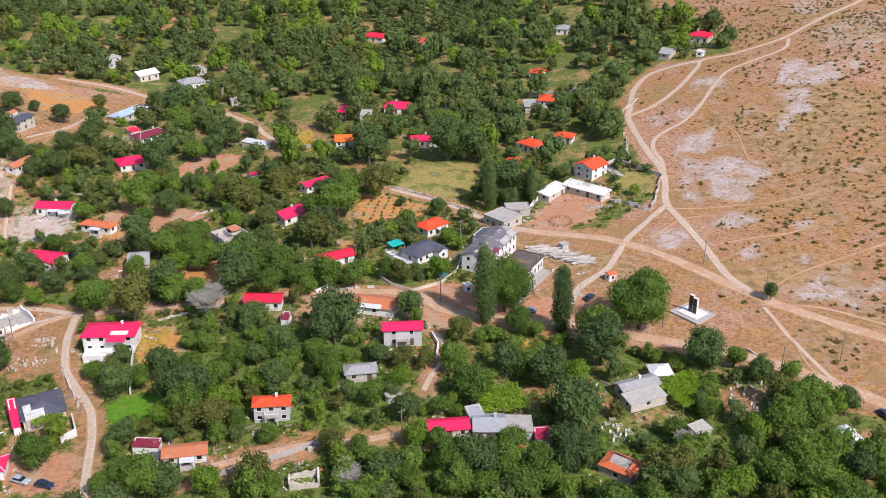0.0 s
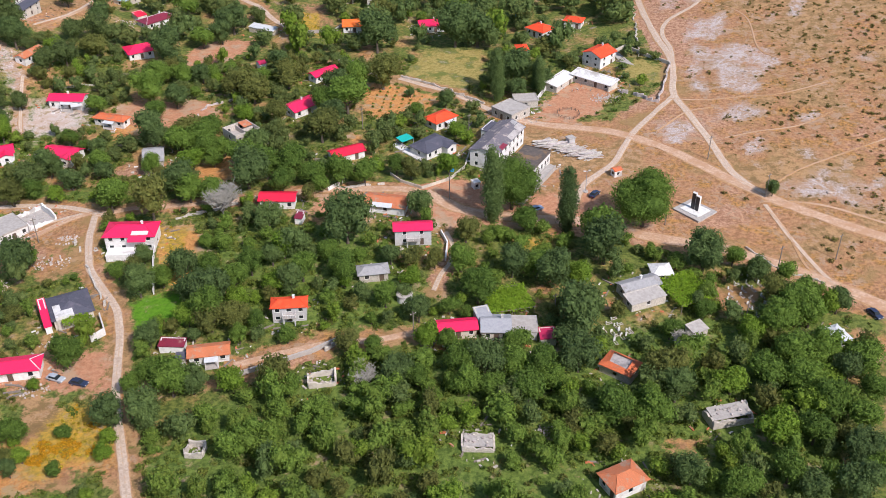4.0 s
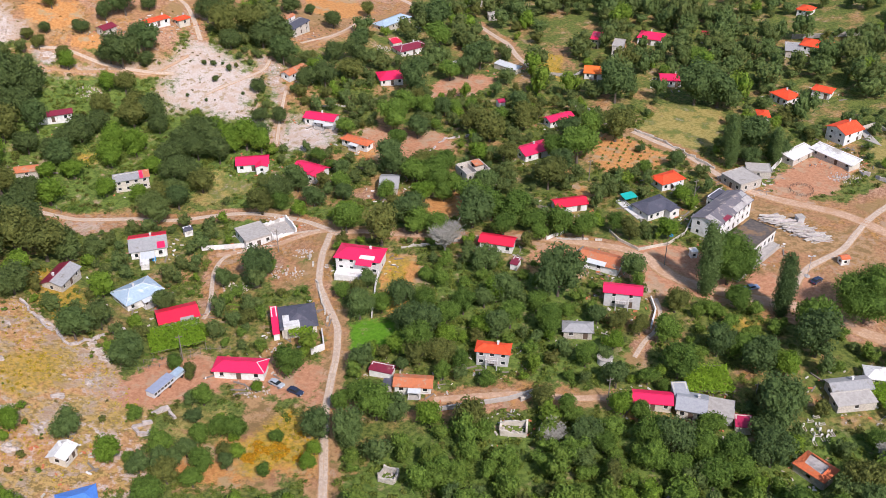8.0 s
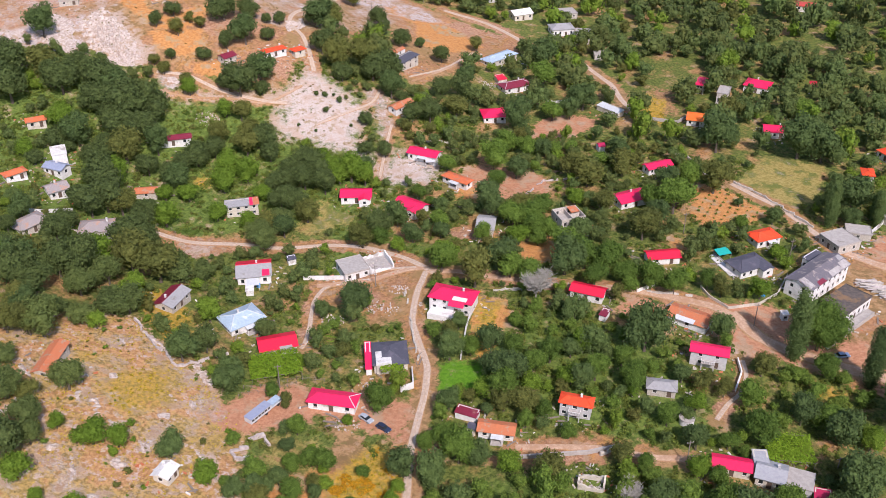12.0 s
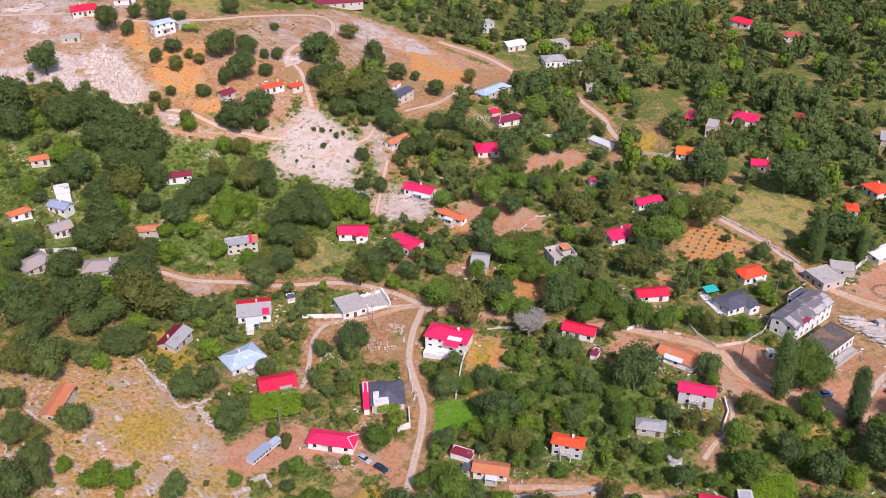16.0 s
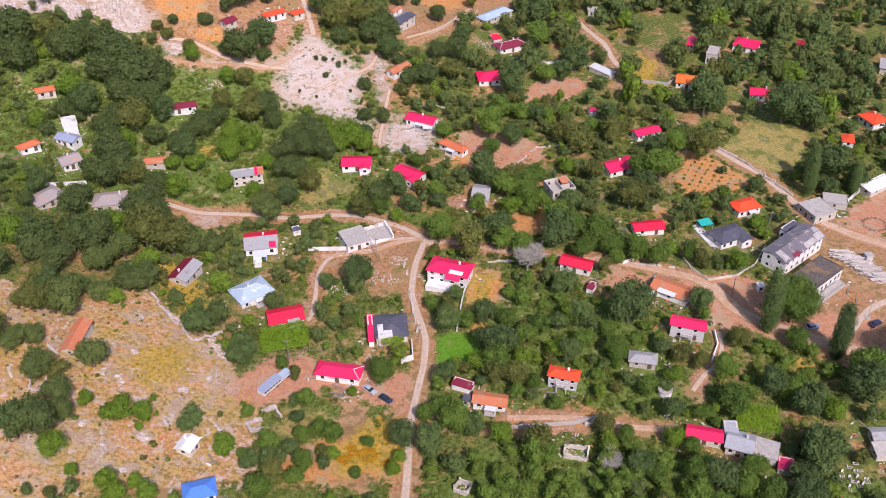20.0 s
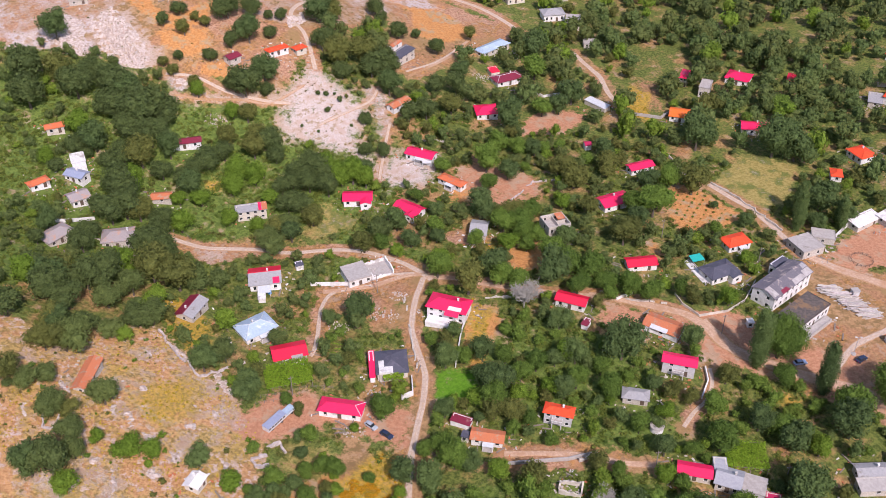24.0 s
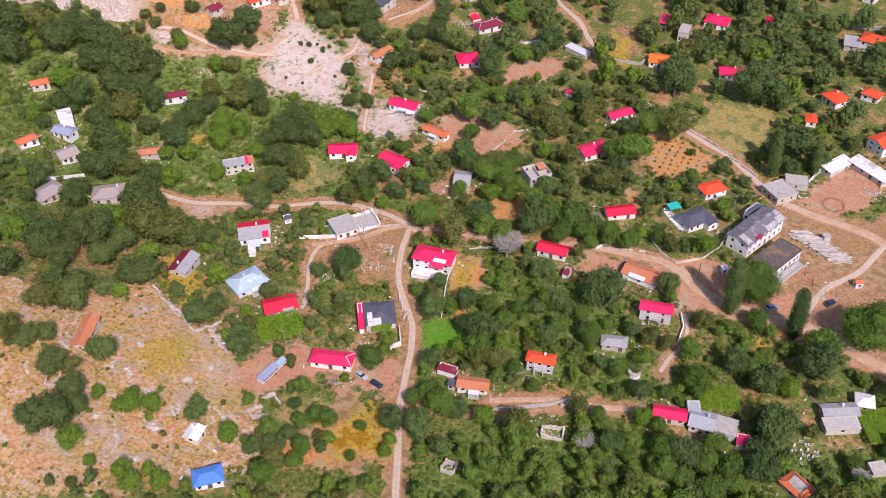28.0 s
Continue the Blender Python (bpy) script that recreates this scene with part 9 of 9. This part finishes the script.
hue = np.where(thicket & (Y < 300), np.clip(0.52 + 0.9 * stand + RNG.normal(0, 0.32, len(X)), 0, 0.999), hue)
hue = np.where((X > -40) & (Y > 320) & (RNG.random(len(X)) < 0.6), 0.55, hue)
for name, label, material, lo, hi in (("garden_trees", "dense mid-green garden trees between the houses", LEAF, 0.0, 0.45), ("dark_garden_trees", "dark-green trees crowding the gardens", LEAF_DARK, 0.45, 0.66),
                                      ("fruit_trees", "bright-green fruit trees and vines", LEAF_LIGHT, 0.66, 0.84), ("dull_trees", "dull olive-green trees and thickets", LEAF_DRY, 0.84, 1.0)):
    near = (Y < 235) & (X > -130)
    for forms, sel in ((near_forms, (hue >= lo) & (hue < hi) & near), (big, (hue >= lo) & (hue < hi) & ~near)):
        grow(name, label, "trees", FAR_LEAF if material is LEAF and forms is big else material, forms, X[sel], Y[sel], size[sel], 7, RNG.uniform(0, 0.35, sel.sum()))
# seedlings on the tilled field
SEEDLING = [crown_arrays(700 + k, 0.7, 0.55, 60, 0.2, 3, 0) for k in range(4)], 0.4
GX, GY = np.meshgrid(np.arange(-31, -3, 3.1), np.arange(293, 322, 3.3))
X, Y = (GX + 0.12 * GY - 36.0 + RNG.normal(0, 0.25, GX.shape)).ravel(), (GY + RNG.normal(0, 0.25, GX.shape)).ravel()
OK = cover(X, Y)["ochre"] > 0.75
grow("seedlings", "rows of small green seedlings on tilled orange soil", "seedlings", LEAF, SEEDLING, X[OK], Y[OK], RNG.uniform(0.6, 1.1, OK.sum()), 14, RNG.uniform(0, 0.3, OK.sum()))
# far woods
far = clumps("far", 6, 4.4, 3.8, 0.8, 190, 0.68, 6)
X, Y = scatter(12, 9.0, -420, 260, 470, 760, 0.9)
OK = in_sight(X, Y) & (X > -0.75 * Y) & (open_ground(X, Y) < 0.4) & free_of(X, Y, 2.5, 5.0) & (road_gap(X, Y) > 2.5)
X, Y = X[OK], Y[OK]
gap_noise = np.array([noise.noise(Vector((a * 0.02, b * 0.02, 12.0))) for a, b in zip(X, Y)])
X, Y = X[gap_noise > -0.33], Y[gap_noise > -0.33]
stand = np.array([noise.noise(Vector((a * 0.022, b * 0.022, 17.0))) for a, b in zip(X, Y)])
hue = np.clip(0.5 + 0.75 * stand + RNG.normal(0, 0.2, len(X)), 0, 0.999)
size = 0.7 + 0.9 * RNG.random(len(X)) ** 1.4
for name, material, lo, hi in (("far_wood", FAR_LEAF, 0, 0.5), ("far_dark_wood", LEAF_DARK, 0.5, 0.66), ("far_light_wood", LEAF_LIGHT, 0.66, 0.86), ("far_dull_wood", LEAF_DRY, 0.86, 1.0)):
    sel = (hue >= lo) & (hue < hi)
    grow(name, "dense green woods beyond the village", "woods", material, far, X[sel], Y[sel], size[sel], 8, RNG.uniform(0, 0.3, sel.sum()))
# undergrowth
low = [crown_arrays(900 + k, 1.0, 0.62, 46, 0.26, 4, 0) for k in range(6)], 0.25
X, Y = scatter(13, 1.95, -385, 150, 95, 350, 0.85)
OK = in_sight(X, Y) & (open_ground(X, Y) < 0.5) & free_of(X, Y, 0.8, 0.5) & (road_gap(X, Y) > 0.6) & clear_of_trees(X, Y, 0.5)
X, Y = X[OK], Y[OK]
lush = np.array([noise.noise(Vector((a * 0.035, b * 0.035, 31.0))) for a, b in zip(X, Y)])
rich = cover(X, Y)["lush"]
lush = lush + 0.35 * rich
OK = lush > RNG.uniform(-0.5, 0.35, len(X))
X, Y, lush = X[OK], Y[OK], lush[OK]
hue = np.clip(RNG.random(len(X)) * 0.6 + 0.2 - lush * 0.7, 0, 0.999)
size = RNG.uniform(0.5, 1.4, len(X)) * (0.8 + Y / 900) * (1 + 0.45 * rich[OK] * RNG.random(len(X)))
for name, material, lo, hi in (("undergrowth", WEED, 0, 0.45), ("weeds", LEAF_DRY, 0.62, 1.0), ("dark_undergrowth", LEAF, 0.45, 0.62)):
    sel = (hue >= lo) & (hue < hi)
    grow(name, "rank green undergrowth of weeds and shrubs", "undergrowth", material, low, X[sel], Y[sel], size[sel], 9, RNG.uniform(0, 0.45, sel.sum()))
# scrub on the bare slopes
X, Y = scatter(14, 2.5, -385, 230, 95, 520, 0.5)
w = cover(X, Y)
OK = (np.maximum(w["dry"], w["rock"]) > 0.6) & free_of(X, Y, 0.8, 0.5) & (road_gap(X, Y) > 1.0) & ((X > 75) | (X < -120))
thick = np.array([noise.noise(Vector((a * 0.03, b * 0.03, 8.0))) for a, b in zip(X, Y)])
OK &= thick > RNG.uniform(-0.22, 0.55, len(X))
X, Y = X[OK], Y[OK]
grow("dry_scrub", "low dry scrub tussocks on the stony slope", "scrub", SCRUB, low, X, Y, RNG.uniform(0.25, 0.8, len(X)), 10, RNG.uniform(0, 1, len(X)))
X, Y = RNG.uniform(75, 260, 11500), RNG.uniform(205, 620, 11500)
w = cover(X, Y)
OK = (w["dry"] > 0.6) & (w["ledge"] < 0.6) & (road_gap(X, Y) > 1.5) & in_sight(X, Y)
thick = np.array([noise.noise(Vector((a * 0.05, b * 0.05, 8.0))) + 0.6 * noise.noise(Vector((a * 0.16, b * 0.16, 18.0))) for a, b in zip(X, Y)])
OK &= thick + np.clip((X - 88 - 0.05 * (Y - 250)) / 70, -0.3, 0.75) > RNG.uniform(-0.1, 1.3, len(X))
X, Y = X[OK], Y[OK]
grow("hill_scrub", "low dark-olive thorn bushes dotted over the dry hillside", "scrub", HILL_SCRUB, low, X, Y, 0.4 + 0.95 * RNG.random(len(X)) ** 2.2, 12, RNG.uniform(0, 0.8, len(X)))
TUFT = np.array(TUFTS)[::2]
grow("cliff_scrub", "small dry tussocks clinging to the pale cliff", "scrub", HILL_SCRUB, low, TUFT[:, 0], TUFT[:, 1], RNG.uniform(0.15, 0.55, len(TUFT)), 13, RNG.uniform(0, 0.9, len(TUFT)), TUFT[:, 2])
# round shrubs on the western slope
bush = clumps("bush", 5, 1.3, 0.95, 0.0, 70, 0.26, 4)
X, Y = scatter(16, 5.0, -330, -90, 85, 250, 0.7)
w = cover(X, Y)
OK = in_sight(X, Y) & (w["rockfield"] > 0.3) & (w["soil"] < 0.4) & free_of(X, Y, 1.5, 1.0) & (road_gap(X, Y) > 1.5)
patchy = np.array([noise.noise(Vector((a * 0.045, b * 0.045, 41.0))) for a, b in zip(X, Y)])
OK &= patchy > RNG.uniform(-0.25, 0.4, len(X))
X, Y = X[OK], Y[OK]
size = 0.35 + 0.9 * RNG.random(len(X)) ** 2
for name, material, pick in (("shrubs", LEAF, 0), ("olive_shrubs", LEAF_DRY, 1), ("bright_shrubs", LEAF_LIGHT, 2)):
    sel = np.arange(len(X)) % 3 == pick
    grow(name, "low round green shrubs on the stony slope", "shrubs", material, bush, X[sel], Y[sel], size[sel], 19, RNG.uniform(0, 0.3, sel.sum()))
# yellow-flowered weeds
X, Y = scatter(15, 1.3, -385, 150, 95, 520, 0.8)
bloom = np.array([noise.noise(Vector((a * 0.12, b * 0.12, 51.0))) for a, b in zip(X, Y)])
OK = (cover(X, Y)["flower"] + 0.5 * bloom > RNG.uniform(0.4, 1.1, len(X))) & free_of(X, Y, 0.5, 0.2)
X, Y = X[OK], Y[OK]
grow("yellow_weeds", "patches of yellow-flowering weeds", "weeds", FLOWER, low, X, Y, RNG.uniform(0.25, 0.8, len(X)), 11, RNG.uniform(0, 1, len(X)))

X, Y = RNG.uniform(-88, -70, 1500), RNG.uniform(138, 158, 1500)
bloom = np.array([noise.noise(Vector((a * 0.22, b * 0.22, 61.0))) for a, b in zip(X, Y)])
OK = (cover(X, Y)["flower"] > 0.55) & (bloom > 0.12) & (road_gap(X, Y) > 1.0)
X, Y = X[OK], Y[OK]
grow("orange_weeds", "patch of orange-yellow flowering weeds in the garden", "weeds", ORANGE_BLOOM, low, X, Y, RNG.uniform(0.3, 0.7, len(X)), 23, RNG.uniform(0, 1, len(X)))
X, Y = RNG.uniform(-182, -116, 5200), RNG.uniform(104, 174, 5200)
bloom = np.array([noise.noise(Vector((a * 0.06, b * 0.06, 71.0))) for a, b in zip(X, Y)])
OK = (cover(X, Y)["rockfield"] > 0.3) & (bloom > RNG.uniform(-0.3, 0.5, len(X))) & free_of(X, Y, 0.5, 0.2) & (road_gap(X, Y) > 0.8) & in_sight(X, Y)
X, Y = X[OK], Y[OK]
grow("field_weeds", "small yellowing weeds dotted over the stony field", "weeds", FLOWER, low, X, Y, 0.12 + 0.36 * RNG.random(len(X)) ** 2, 24, RNG.uniform(0, 0.9, len(X)))


# ---- loose rock ----
def rocks():
    """Weathered limestone blocks and ledges, joined, on the stony ground."""
    g = np.random.default_rng(21)
    x, y = scatter(22, 1.7, -335, 230, 90, 480, 0.5)
    w = cover(x, y)
    keep = (np.maximum(w["ledge"], w["rockfield"] * 0.8) > g.uniform(0.38, 1.0, len(x))) & (road_gap(x, y) > 0.5) & free_of(x, y, 0.6, 0.2)
    clot = np.array([noise.noise(Vector((a * 0.07, b * 0.07, 5.0))) for a, b in zip(x, y)])
    keep &= clot > g.uniform(0.0, 0.6, len(x))
    x, y = x[keep], y[keep]
    z = heights(x, y)
    ang = np.arange(6) * math.tau / 6
    s = Shape()
    for k in range(len(x)):
        r = 0.14 + 0.62 * g.random() ** 3.2
        turn = g.uniform(0, math.tau)
        v = []
        for up, f in ((-0.3, 1.0), (0.25, 1.0), (0.5, 0.6)):
            for a in ang:
                q = r * f * g.uniform(0.7, 1.2)
                v.append((x[k] + math.cos(a + turn) * q * 1.5, y[k] + math.sin(a + turn) * q, z[k] + up * r * g.uniform(0.7, 1.2)))
        s.add(v, [(a * 6 + i, a * 6 + (i + 1) % 6, a * 6 + 6 + (i + 1) % 6, a * 6 + 6 + i) for a in (0, 1) for i in range(6)] + [(12, 13, 14, 15, 16, 17)])
    tagged(new("limestone_rocks", mesh_of("limestone_rocks", s.v, s.f, SLOPE_ROCK)), "weathered pale limestone rocks scattered on dry ground", "rocks", kind="stuff")


rocks()


def debris():
    """Broken stone, boards and household rubbish lying about the yards."""
    g = np.random.default_rng(33)
    for name, label, material, odds in (("yard_stones", "pale broken stones lying about the yards", RUBBLE, 16), ("yard_boards", "old grey boards and posts lying about the yards", POLE_WOOD, 7),
                                        ("yard_rubbish", "white bags and sheets lying about the yards", WHITE, 3), ("yard_tiles", "broken orange tiles lying about the yards", TILE, 8)):
        s = Shape()
        for hx, hy, yaw, w, d, h in HOUSES:
            if w < 5 or hy > 420:
                continue
            for _ in range(g.poisson(odds)):
                side = g.uniform(0, math.tau)
                reach = g.uniform(0.6, 5.0)
                x = hx + math.cos(side) * (w / 2 + reach)
                y = hy + math.sin(side) * (d / 2 + reach)
                c, sn = math.cos(radians(yaw)), math.sin(radians(yaw))
                u, v = abs((x - hx) * c + (y - hy) * sn), abs(-(x - hx) * sn + (y - hy) * c)
                if u < w / 2 + 0.3 and v < d / 2 + 0.3:
                    continue
                r = g.uniform(0.12, 0.4)
                long = r * (5 if material is POLE_WOOD else g.uniform(1, 2))
                a = g.uniform(0, math.pi)
                z = ground_at(x, y)
                ca, sa = math.cos(a), math.sin(a)
                q = [(x + ca * p - sa * o, y + sa * p + ca * o, z + up) for up in (-0.1, r * 0.8) for p, o in ((-long, -r * 0.6), (long, -r * 0.5), (long * 0.9, r * 0.6), (-long * 0.9, r * 0.5))]
                s.add(q, [(4, 5, 6, 7), (0, 1, 5, 4), (1, 2, 6, 5), (2, 3, 7, 6), (3, 0, 4, 7)])
        tagged(new(name, mesh_of(name, s.v, s.f, material)), label, "debris", kind="stuff")


debris()
